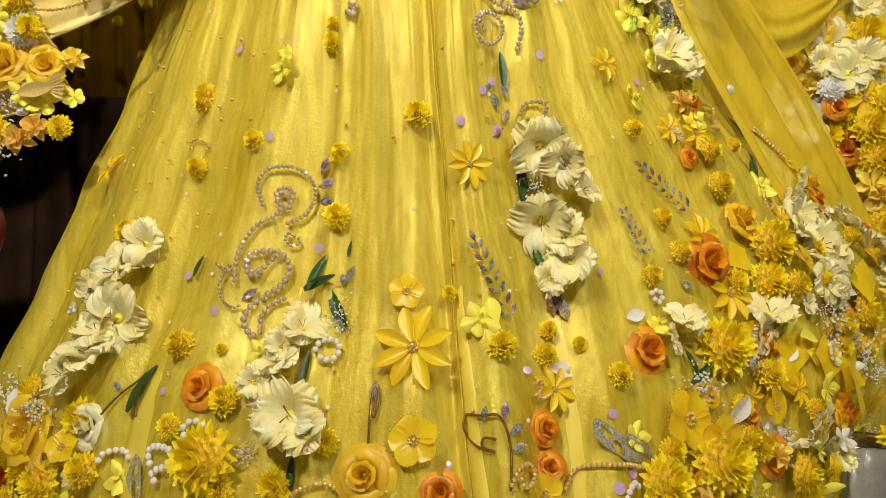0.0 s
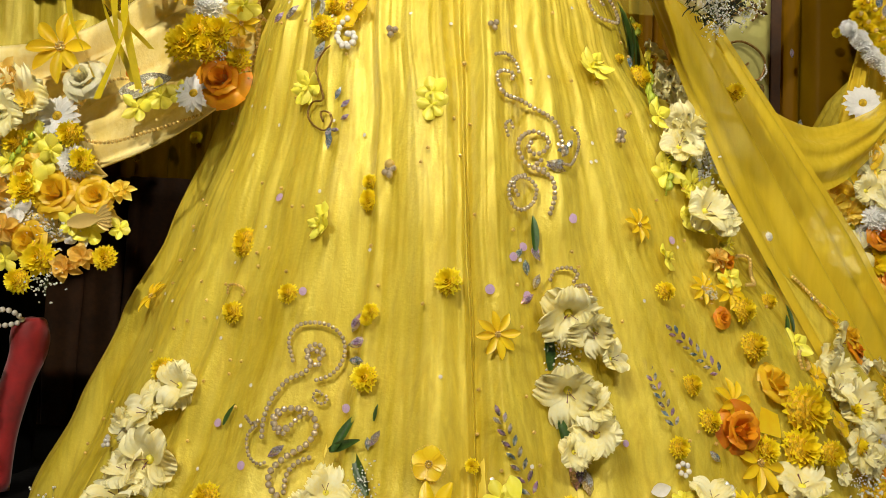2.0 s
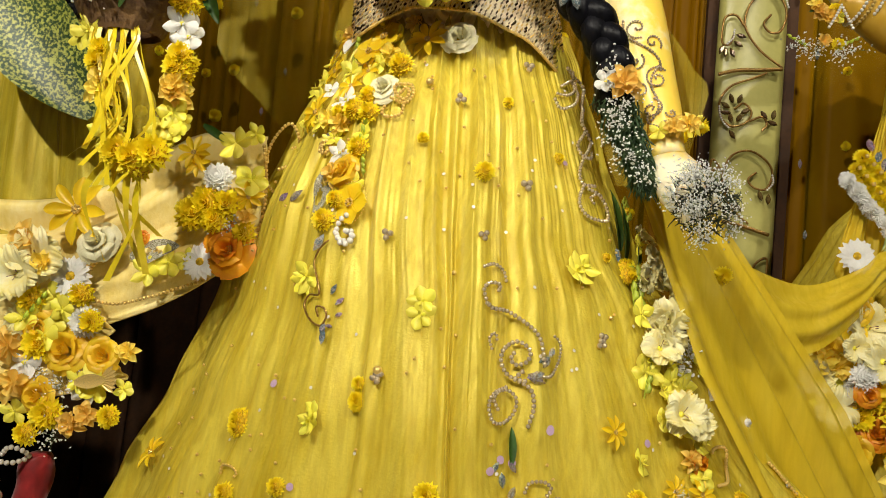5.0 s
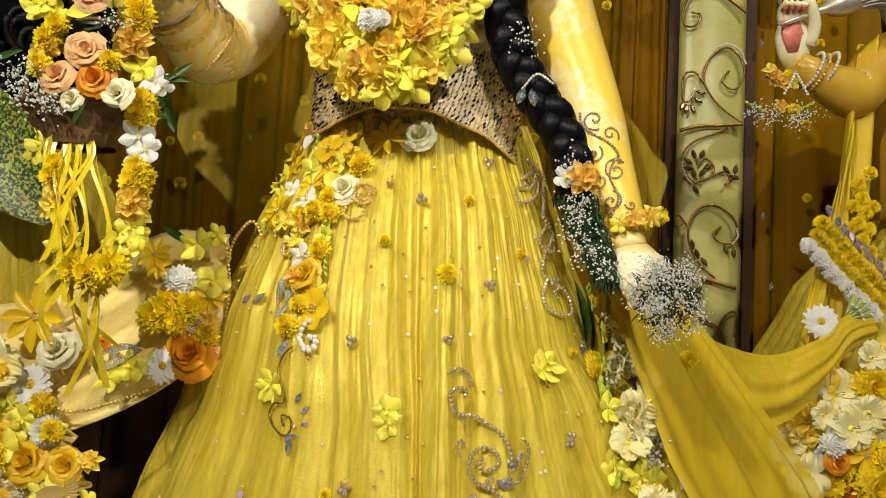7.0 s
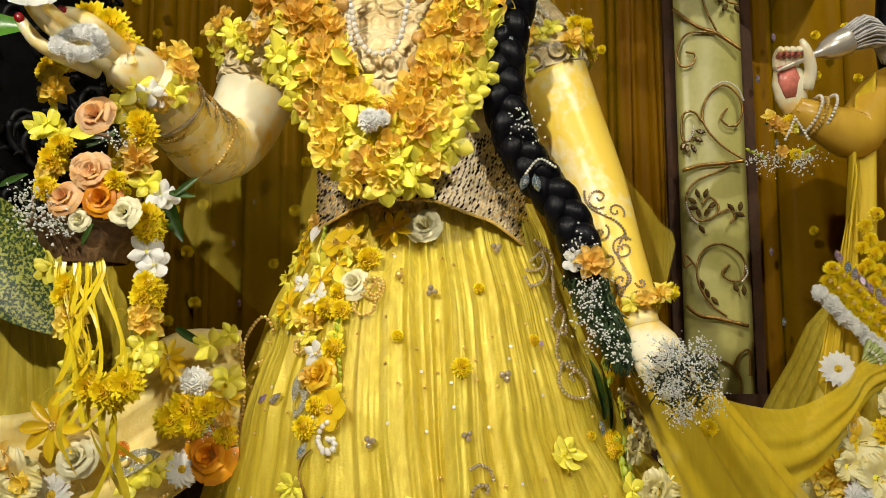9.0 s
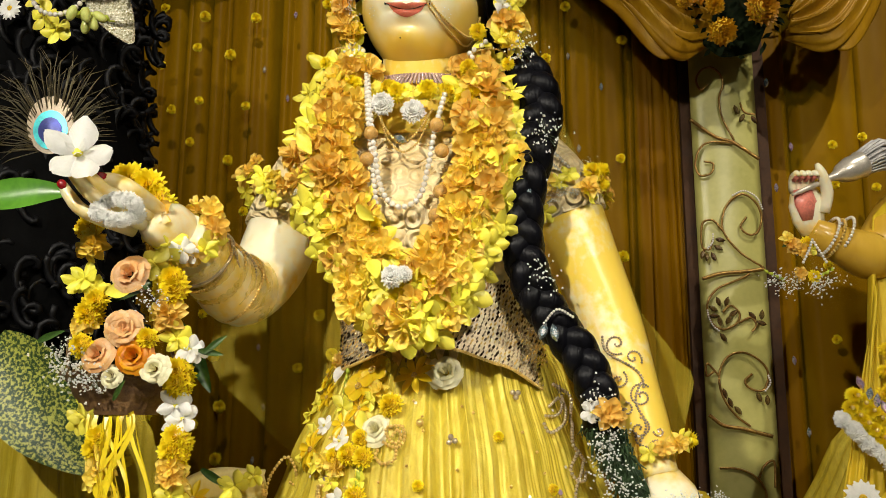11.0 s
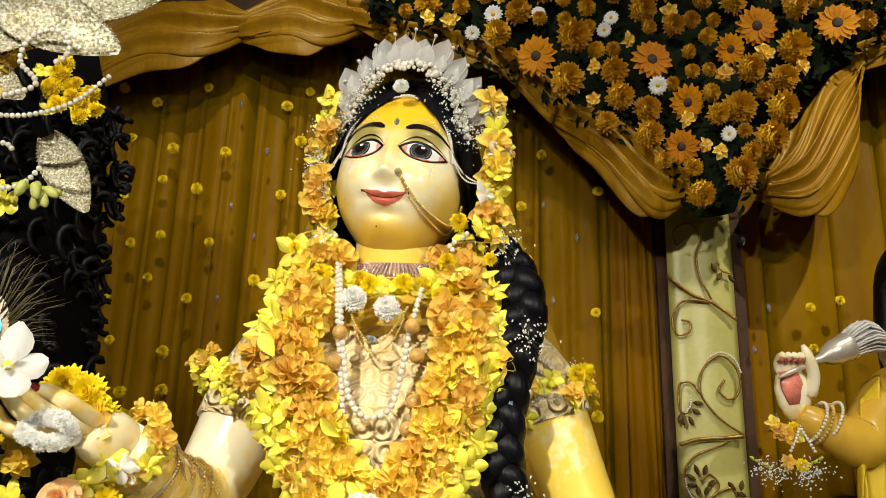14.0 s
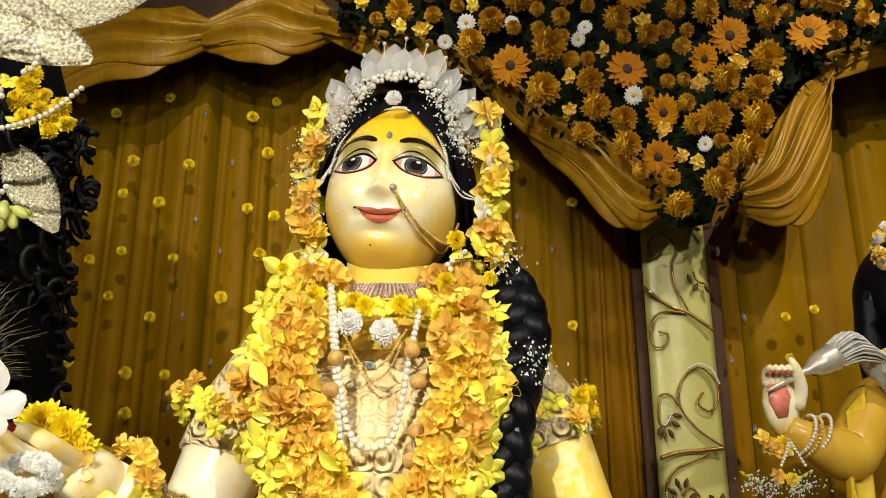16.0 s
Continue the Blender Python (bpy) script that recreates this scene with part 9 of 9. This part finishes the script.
fix("amber", -0.409, 0.952, 1.160, 0.037, parent=flower_loop)
fix("amber", -0.394, 0.940, 1.164, 0.044, parent=flower_loop)
fix("amber", -0.405, 0.952, 1.145, 0.037, parent=flower_loop)
fix("amber", -0.390, 0.940, 1.149, 0.043, parent=flower_loop)
fix("lime", -0.378, 0.952, 1.120, 0.039, parent=flower_loop)
fix("lime", -0.382, 0.940, 1.124, 0.046, parent=flower_loop)
fix("orcw", -0.359, 0.952, 1.105, 0.033, parent=flower_loop)
fix("orcw", -0.364, 0.940, 1.110, 0.038, parent=flower_loop)
fix("mum", -0.375, 0.952, 1.077, 0.034, parent=flower_loop)
fix("mum", -0.379, 0.940, 1.082, 0.040, parent=flower_loop)
fix("mum", -0.374, 0.952, 1.063, 0.034, parent=flower_loop)
fix("mum", -0.379, 0.940, 1.067, 0.040, parent=flower_loop)
fix("orcw", -0.373, 0.952, 1.034, 0.040, parent=flower_loop)
fix("orcw", -0.378, 0.940, 1.039, 0.047, parent=flower_loop)
fix("orcw", -0.382, 0.952, 1.017, 0.037, parent=flower_loop)
fix("orcw", -0.368, 0.940, 1.022, 0.044, parent=flower_loop)
fix("mum", -0.372, 0.952, 0.992, 0.034, parent=flower_loop)
fix("mum", -0.376, 0.940, 0.998, 0.039, parent=flower_loop)
fix("mum", -0.374, 0.952, 0.978, 0.034, parent=flower_loop)
fix("mum", -0.379, 0.940, 0.984, 0.039, parent=flower_loop)
fix("amber", -0.375, 0.952, 0.958, 0.034, parent=flower_loop)
fix("amber", -0.380, 0.940, 0.963, 0.039, parent=flower_loop)
fix("amber", -0.375, 0.952, 0.944, 0.034, parent=flower_loop)
fix("amber", -0.379, 0.940, 0.950, 0.039, parent=flower_loop)
fix("lime", -0.374, 0.952, 0.923, 0.038, parent=flower_loop)
fix("lime", -0.379, 0.940, 0.929, 0.045, parent=flower_loop)
fix("lime", -0.399, 0.952, 0.906, 0.039, parent=flower_loop)
fix("lime", -0.385, 0.940, 0.912, 0.045, parent=flower_loop)
fix("lime", -0.385, 0.952, 0.899, 0.031, parent=flower_loop)
fix("lime", -0.371, 0.940, 0.905, 0.036, parent=flower_loop)
fix("mum", -0.412, 0.952, 0.872, 0.041, parent=flower_loop)
fix("mum", -0.398, 0.940, 0.878, 0.049, parent=flower_loop)
fix("mum", -0.418, 0.952, 0.861, 0.042, parent=flower_loop)
fix("mum", -0.422, 0.940, 0.868, 0.049, parent=flower_loop)
fix("mum", -0.439, 0.952, 0.868, 0.038, parent=flower_loop)
fix("mum", -0.443, 0.940, 0.875, 0.045, parent=flower_loop)
fix("lime", -0.454, 0.952, 0.889, 0.040, parent=flower_loop)
fix("lime", -0.458, 0.940, 0.895, 0.047, parent=flower_loop)
fix("lime", -0.467, 0.952, 0.906, 0.032, parent=flower_loop)
fix("lime", -0.452, 0.940, 0.912, 0.037, parent=flower_loop)
fix("amber", -0.471, 0.952, 0.944, 0.035, parent=flower_loop)
fix("amber", -0.475, 0.940, 0.950, 0.041, parent=flower_loop)
fix("amber", -0.468, 0.952, 0.958, 0.032, parent=flower_loop)
fix("amber", -0.472, 0.940, 0.964, 0.038, parent=flower_loop)
fix("mum", -0.474, 0.952, 0.979, 0.032, parent=flower_loop)
fix("mum", -0.478, 0.940, 0.985, 0.038, parent=flower_loop)
fix("mum", -0.474, 0.952, 0.993, 0.030, parent=flower_loop)
fix("mum", -0.477, 0.940, 0.999, 0.035, parent=flower_loop)
fix("lime", -0.512, 0.952, 1.018, 0.039, parent=flower_loop)
fix("lime", -0.496, 0.940, 1.023, 0.046, parent=flower_loop)
fix("lime", -0.502, 0.952, 1.039, 0.030, parent=flower_loop)
fix("lime", -0.486, 0.940, 1.044, 0.035, parent=flower_loop)
fix("mum", -0.499, 0.952, 1.151, 0.033, parent=flower_loop)
fix("mum", -0.503, 0.940, 1.155, 0.039, parent=flower_loop)
fix("amber", -0.518, 0.952, 1.140, 0.030, parent=flower_loop)
fix("amber", -0.502, 0.940, 1.144, 0.036, parent=flower_loop)
fix("mum", -0.508, 0.952, 1.169, 0.030, parent=flower_loop)
fix("mum", -0.493, 0.940, 1.172, 0.036, parent=flower_loop)
fix("lime", -0.528, 0.952, 1.199, 0.042, parent=flower_loop)
fix("lime", -0.512, 0.940, 1.202, 0.049, parent=flower_loop)
fix("lime", -0.494, 0.952, 1.187, 0.031, parent=flower_loop)
fix("lime", -0.497, 0.940, 1.191, 0.036, parent=flower_loop)
fix("amber", -0.519, 0.952, 1.243, 0.035, parent=flower_loop)
fix("amber", -0.503, 0.940, 1.245, 0.041, parent=flower_loop)
fix("amber", -0.516, 0.952, 1.258, 0.031, parent=flower_loop)
fix("amber", -0.500, 0.940, 1.260, 0.037, parent=flower_loop)
fix("mum", -0.524, 0.952, 1.273, 0.030, parent=flower_loop)
fix("mum", -0.509, 0.940, 1.275, 0.035, parent=flower_loop)
fix("mum", -0.494, 0.952, 1.283, 0.027, parent=flower_loop)
fix("mum", -0.498, 0.940, 1.286, 0.032, parent=flower_loop)
fix("rosep", -0.434, 0.905, 1.132, 0.041, group="flowers in the basket")
fix("roseo", -0.421, 0.905, 1.099, 0.048, group="flowers in the basket")
fix("rosep", -0.468, 0.905, 1.101, 0.042, group="flowers in the basket")
fix("rosec", -0.394, 0.905, 1.083, 0.040, group="flowers in the basket")
fix("mum", -0.489, 0.905, 1.112, 0.035, group="flowers in the basket")
fix("mum", -0.406, 0.905, 1.120, 0.031, group="flowers in the basket")
fix("rosep", -0.445, 0.905, 1.136, 0.034, group="flowers in the basket")
fix("rosec", -0.449, 0.905, 1.074, 0.029, group="flowers in the basket")
fix("breath", -0.504, 0.905, 1.088, 0.068, group="flowers in the basket")
fix("breath", -0.487, 0.905, 1.074, 0.067, group="flowers in the basket")
fix("breath", -0.470, 0.905, 1.071, 0.052, group="flowers in the basket")
fix("rosep", -0.434, 0.905, 1.202, 0.046, group="flowers in the basket")
fix("petaly", -0.447, 0.905, 1.181, 0.037, group="flowers in the basket")
fix("leaf", -0.319, 0.905, 1.113, 0.035, 40, group="flowers in the basket")
fix("leaf", -0.324, 0.905, 1.103, 0.035, -10, group="flowers in the basket")
fix("leaf", -0.532, 0.905, 1.124, 0.038, 20, group="flowers in the basket")
fix("leaf", -0.438, 0.905, 1.057, 0.029, 60, group="flowers in the basket")
fix("breath", -0.404, 0.905, 1.170, 0.044, group="flowers in the basket")
fix("breath", -0.517, 0.905, 1.102, 0.045, group="flowers in the basket")
fix("star", -0.578, 1.120, 0.812, 0.105, group="flowers on the shawl")
fix("rosec", -0.542, 1.120, 0.768, 0.065, group="flowers on the shawl")
fix("daisy", -0.577, 1.120, 0.716, 0.066, group="flowers on the shawl")
fix("mum", -0.557, 1.120, 0.693, 0.042, group="flowers on the shawl")
fix("mumw", -0.547, 1.120, 0.654, 0.051, group="flowers on the shawl")
fix("lime", -0.598, 1.120, 0.684, 0.054, group="flowers on the shawl")
fix("bud", -0.587, 1.120, 0.666, 0.054, group="flowers on the shawl")
fix("lime", -0.601, 1.120, 0.648, 0.050, group="flowers on the shawl")
fix("rosey", -0.571, 1.120, 0.610, 0.068, group="flowers on the shawl")
fix("rosey", -0.517, 1.120, 0.608, 0.058, group="flowers on the shawl")
fix("amber", -0.481, 1.120, 0.617, 0.035, group="flowers on the shawl")
fix("breath", -0.570, 1.120, 0.560, 0.072, group="flowers on the shawl")
fix("lime", -0.524, 1.120, 0.567, 0.055, group="flowers on the shawl")
fix("orcw", -0.539, 1.120, 0.560, 0.044, group="flowers on the shawl")
fix("mumw", -0.377, 1.120, 0.873, 0.048, group="flowers on the shawl")
fix("star", -0.416, 1.120, 0.908, 0.056, group="flowers on the shawl")
fix("roseo", -0.352, 1.120, 0.773, 0.065, group="flowers on the shawl")
fix("daisy", -0.391, 1.120, 0.753, 0.055, group="flowers on the shawl")
fix("mum", -0.331, 1.120, 0.799, 0.039, group="flowers on the shawl")
fix("lime", -0.329, 1.120, 0.876, 0.054, group="flowers on the shawl")
fix("star", -0.331, 1.120, 0.851, 0.049, group="flowers on the shawl")
fix("lime", -0.356, 1.120, 0.926, 0.055, group="flowers on the shawl")
fix("mum", -0.386, 1.120, 0.838, 0.058, group="flowers on the shawl")
fix("mum", -0.409, 1.120, 0.820, 0.055, group="flowers on the shawl")
fix("mum", -0.362, 1.120, 0.836, 0.050, group="flowers on the shawl")
fix("mum", -0.375, 1.120, 0.815, 0.050, group="flowers on the shawl")
fix("lime", -0.437, 1.120, 0.749, 0.051, group="flowers on the shawl")
fix("lime", -0.467, 1.120, 0.732, 0.048, group="flowers on the shawl")
fix("lime", -0.409, 1.120, 0.755, 0.039, group="flowers on the shawl")
fix("glad", -0.626, 1.120, 0.738, 0.081, group="flowers on the shawl")
fix("amber", -0.646, 1.120, 0.764, 0.060, group="flowers on the shawl")
fix("glad", -0.635, 1.120, 0.653, 0.054, group="flowers on the shawl")
fix("breath", -0.350, 1.120, 0.809, 0.050, group="flowers on the shawl")
fix("fili", -0.459, 1.120, 0.763, 0.077, 10, group="flowers on the shawl")
fix("star", -0.410, 1.120, 0.892, 0.042, group="flowers on the shawl")
fix("mum", -0.613, 1.120, 0.615, 0.054, group="flowers on the shawl")
fix("mum", -0.630, 1.120, 0.677, 0.045, group="flowers on the shawl")
fix("rosey", -0.616, 1.120, 0.639, 0.054, group="flowers on the shawl")
fix("petal", -0.458, 1.120, 0.945, 0.034, group="flowers on the shawl")
fix("breath", -0.607, 1.120, 0.576, 0.054, group="flowers on the shawl")
fix("amber", -0.331, 1.120, 0.819, 0.033, group="flowers on the shawl")
fix("lime", -0.329, 1.120, 0.941, 0.038, group="flowers on the shawl")
fix("leaf", -0.386, 1.120, 0.937, 0.050, -30, group="flowers on the shawl")
fix("roseo", -0.478, 1.120, 0.781, 0.017, group="flowers on the shawl")
fix("bead", -0.350, 1.120, 0.776, 0.010, group="flowers on the shawl")
fix("orcw", -0.626, 1.110, 0.590, 0.052, group="flowers on the shawl")
fix("lime", -0.601, 1.110, 0.630, 0.056, group="flowers on the shawl")
fix("amber", -0.638, 1.110, 0.559, 0.057, group="flowers on the shawl")
fix("mum", -0.585, 1.110, 0.522, 0.051, group="flowers on the shawl")
fix("lime", -0.580, 1.110, 0.669, 0.043, group="flowers on the shawl")
fix("glad", -0.648, 1.110, 0.714, 0.079, group="flowers on the shawl")
fix("lime", -0.635, 1.110, 0.652, 0.049, group="flowers on the shawl")
fix("amber", -0.652, 1.110, 0.612, 0.052, group="flowers on the shawl")
fix("rosey", -0.599, 1.110, 0.545, 0.056, group="flowers on the shawl")
fix("mum", -0.536, 1.110, 0.656, 0.038, group="flowers on the shawl")
fix("amber", -0.526, 1.110, 0.525, 0.041, group="flowers on the shawl")
fix("lime", -0.545, 1.110, 0.570, 0.038, group="flowers on the shawl")
fix("bud", -0.624, 1.110, 0.668, 0.052, group="flowers on the shawl")
fix("breath", -0.571, 1.110, 0.492, 0.059, group="flowers on the shawl")
fix("mum", -0.495, 1.110, 0.526, 0.036, group="flowers on the shawl")
fix("amber", -0.549, 1.110, 0.509, 0.042, group="flowers on the shawl")
fix("lime", -0.633, 1.110, 0.520, 0.043, group="flowers on the shawl")
fix("petaly", -0.523, 1.110, 0.586, 0.041, group="flowers on the shawl")
fix("mum", -0.611, 1.110, 0.491, 0.039, group="flowers on the shawl")
fix("amber", -0.613, 1.110, 0.731, 0.043, group="flowers on the shawl")
fix("lime", -0.478, 1.110, 0.565, 0.033, group="flowers on the shawl")
fix("rosey", 0.676, 1.550, 0.780, 0.073, group="flowers on the other dress")
fix("glad", 0.701, 1.550, 0.747, 0.083, group="flowers on the other dress")
fix("star", 0.681, 1.550, 0.701, 0.115, group="flowers on the other dress")
fix("glad", 0.731, 1.550, 0.690, 0.076, group="flowers on the other dress")
fix("star", 0.747, 1.550, 0.617, 0.117, group="flowers on the other dress")
fix("mumw", 0.682, 1.550, 0.632, 0.053, group="flowers on the other dress")
fix("roseo", 0.726, 1.550, 0.556, 0.065, group="flowers on the other dress")
fix("roseo", 0.740, 1.550, 0.577, 0.058, group="flowers on the other dress")
fix("daisy", 0.756, 1.550, 0.561, 0.042, group="flowers on the other dress")
fix("glad", 0.650, 1.550, 0.598, 0.085, group="flowers on the other dress")
fix("amber", 0.624, 1.550, 0.682, 0.061, group="flowers on the other dress")
fix("lime", 0.666, 1.550, 0.630, 0.071, group="flowers on the other dress")
fix("rosey", 0.630, 1.550, 0.708, 0.057, group="flowers on the other dress")
fix("glad", 0.614, 1.550, 0.645, 0.068, group="flowers on the other dress")
fix("mum", 0.717, 1.550, 0.615, 0.058, group="flowers on the other dress")
fix("lime", 0.627, 1.550, 0.606, 0.057, group="flowers on the other dress")
fix("mum", 0.763, 1.550, 0.763, 0.082, group="flowers on the other dress")
fix("mum", 0.771, 1.550, 0.713, 0.070, group="flowers on the other dress")
fix("glad", 0.764, 1.550, 0.661, 0.070, group="flowers on the other dress")
fix("mum", 0.699, 1.550, 0.583, 0.053, group="flowers on the other dress")
fix("star", 0.781, 1.550, 0.562, 0.082, group="flowers on the other dress")
fix("amber", 0.653, 1.550, 0.670, 0.057, group="flowers on the other dress")
fix("glad", 0.765, 1.550, 0.815, 0.058, group="flowers on the other dress")
fix("mum", 0.773, 1.550, 0.530, 0.071, group="flowers on the other dress")
fix("rosey", 0.693, 1.550, 0.522, 0.070, group="flowers on the other dress")
fix("glad", 0.718, 1.520, 0.688, 0.079, group="flowers on the other dress")
fix("star", 0.747, 1.520, 0.643, 0.090, group="flowers on the other dress")
fix("roseo", 0.697, 1.520, 0.628, 0.049, group="flowers on the other dress")
fix("mum", 0.757, 1.520, 0.588, 0.079, group="flowers on the other dress")
fix("mum", 0.766, 1.520, 0.538, 0.079, group="flowers on the other dress")
fix("mumw", 0.687, 1.520, 0.658, 0.056, group="flowers on the other dress")
fix("glad", 0.748, 1.520, 0.718, 0.068, group="flowers on the other dress")
fix("amber", 0.756, 1.520, 0.488, 0.067, group="flowers on the other dress")
fix("glad", 0.668, 1.520, 0.708, 0.056, group="flowers on the other dress")
fix("mum", 0.775, 1.520, 0.418, 0.079, group="flowers on the other dress")
fix("amber", 0.771, 1.520, 0.468, 0.067, group="flowers on the other dress")
fix("mum", 0.782, 1.520, 0.638, 0.068, group="flowers on the other dress")
fix("mum", 0.775, 1.520, 0.358, 0.067, group="flowers on the other dress")
fix("amber", 0.774, 1.520, 0.258, 0.067, group="flowers on the other dress")
fix("mum", 0.793, 1.680, 1.161, 0.033, group="string of small yellow flowers")
fix("mum", 0.802, 1.680, 1.133, 0.033, group="string of small yellow flowers")
fix("mum", 0.809, 1.680, 1.104, 0.033, group="string of small yellow flowers")
fix("mum", 0.794, 1.680, 1.081, 0.033, group="string of small yellow flowers")
fix("mum", 0.777, 1.680, 1.070, 0.033, group="string of small yellow flowers")
fix("mum", 0.815, 1.680, 1.070, 0.033, group="string of small yellow flowers")
fix("mum", 0.803, 1.680, 1.047, 0.033, group="string of small yellow flowers")
fix("mum", 0.823, 1.680, 1.115, 0.033, group="string of small yellow flowers")
fix("mum", 0.785, 1.680, 1.116, 0.030, group="string of small yellow flowers")
fix("mum", 0.818, 1.680, 1.024, 0.033, group="string of small yellow flowers")
fix("mum", 0.816, 1.680, 1.184, 0.033, group="string of small yellow flowers")
fix("amber", 0.629, 1.690, 1.376, 0.041, group="flower cuff on the other wrist")
fix("amber", 0.645, 1.690, 1.368, 0.042, group="flower cuff on the other wrist")
fix("lime", 0.662, 1.690, 1.371, 0.037, group="flower cuff on the other wrist")
fix("amber", 0.620, 1.690, 1.392, 0.034, group="flower cuff on the other wrist")
fix("amber", 0.681, 1.690, 1.399, 0.044, group="flower cuff on the other wrist")
fix("orcw", 0.691, 1.690, 1.388, 0.037, group="flower cuff on the other wrist")
fix("leaf", 0.619, 1.690, 1.381, 0.029, 30, group="flower cuff on the other wrist")
fix("mum", 0.657, 1.690, 1.382, 0.032, group="flower cuff on the other wrist")
fix("amber", 0.640, 1.690, 1.317, 0.032, group="flower cuff on the other wrist")
fix("mum", 0.667, 1.690, 1.312, 0.029, group="flower cuff on the other wrist")
fix("breath", 0.595, 1.690, 1.300, 0.072, group="flower cuff on the other wrist")
fix("breath", 0.616, 1.690, 1.293, 0.061, group="flower cuff on the other wrist")
fix("breath", 0.687, 1.690, 1.299, 0.074, group="flower cuff on the other wrist")
fix("breath", 0.670, 1.690, 1.290, 0.061, group="flower cuff on the other wrist")
fix("bud", 0.590, 1.690, 1.311, 0.048, 60, group="flower cuff on the other wrist")
fix("bud", 0.683, 1.690, 1.316, 0.049, -60, group="flower cuff on the other wrist")
fix("mum", -0.581, 1.020, 1.793, 0.035, group="flowers of the dark hair ornament")
fix("mum", -0.589, 1.020, 1.770, 0.035, group="flowers of the dark hair ornament")
fix("mum", -0.576, 1.020, 1.811, 0.030, group="flowers of the dark hair ornament")
fix("mum", -0.559, 1.020, 1.758, 0.026, group="flowers of the dark hair ornament")
fix("amber", -0.652, 1.020, 1.874, 0.047, group="flowers of the dark hair ornament")
fix("amber", -0.648, 1.020, 1.828, 0.037, group="flowers of the dark hair ornament")
fix("lime", -0.588, 1.020, 1.740, 0.030, group="flowers of the dark hair ornament")
fix("lime", -0.610, 1.020, 1.801, 0.031, group="flowers of the dark hair ornament")
fix("mum", -0.577, 1.020, 1.744, 0.031, group="flowers of the dark hair ornament")
fix("amber", -0.634, 1.020, 1.911, 0.047, group="flowers of the dark hair ornament")
fix("bud", -0.589, 1.020, 1.614, 0.059, 80, group="flowers of the dark hair ornament")
fix("bud", -0.604, 1.020, 1.618, 0.051, 100, group="flowers of the dark hair ornament")
fix("mum", -0.555, 1.020, 1.780, 0.021, group="flowers of the dark hair ornament")
fix("lime", -0.644, 1.020, 1.851, 0.028, group="flowers of the dark hair ornament")
fix("lime", -0.695, 1.030, 1.693, 0.059, group="flowers of the dark hair ornament")
fix("lime", -0.672, 1.030, 1.659, 0.054, group="flowers of the dark hair ornament")
fix("lime", -0.658, 1.030, 1.622, 0.054, group="flowers of the dark hair ornament")
fix("lime", -0.637, 1.030, 1.599, 0.053, group="flowers of the dark hair ornament")
fix("lime", -0.704, 1.030, 1.722, 0.050, group="flowers of the dark hair ornament")
fix("mum", -0.553, 1.030, 1.751, 0.033, group="flowers of the dark hair ornament")
fix("mum", -0.537, 1.030, 1.765, 0.033, group="flowers of the dark hair ornament")
fix("mum", -0.546, 1.030, 1.731, 0.029, group="flowers of the dark hair ornament")
fix("mum", -0.525, 1.030, 1.740, 0.028, group="flowers of the dark hair ornament")
fix("lime", -0.710, 1.030, 1.674, 0.039, group="flowers of the dark hair ornament")
fix("bud", -0.577, 1.030, 1.614, 0.065, 80, group="flowers of the dark hair ornament")
fix("amber", -0.693, 1.030, 1.775, 0.050, group="flowers of the dark hair ornament")
fix("amber", -0.670, 1.030, 1.813, 0.040, group="flowers of the dark hair ornament")
fix("mum", -0.569, 1.030, 1.775, 0.029, group="flowers of the dark hair ornament")
fix("daisy", -0.714, 1.030, 1.637, 0.039, group="flowers of the dark hair ornament")
fix("lime", -0.724, 1.030, 1.703, 0.040, group="flowers of the dark hair ornament")
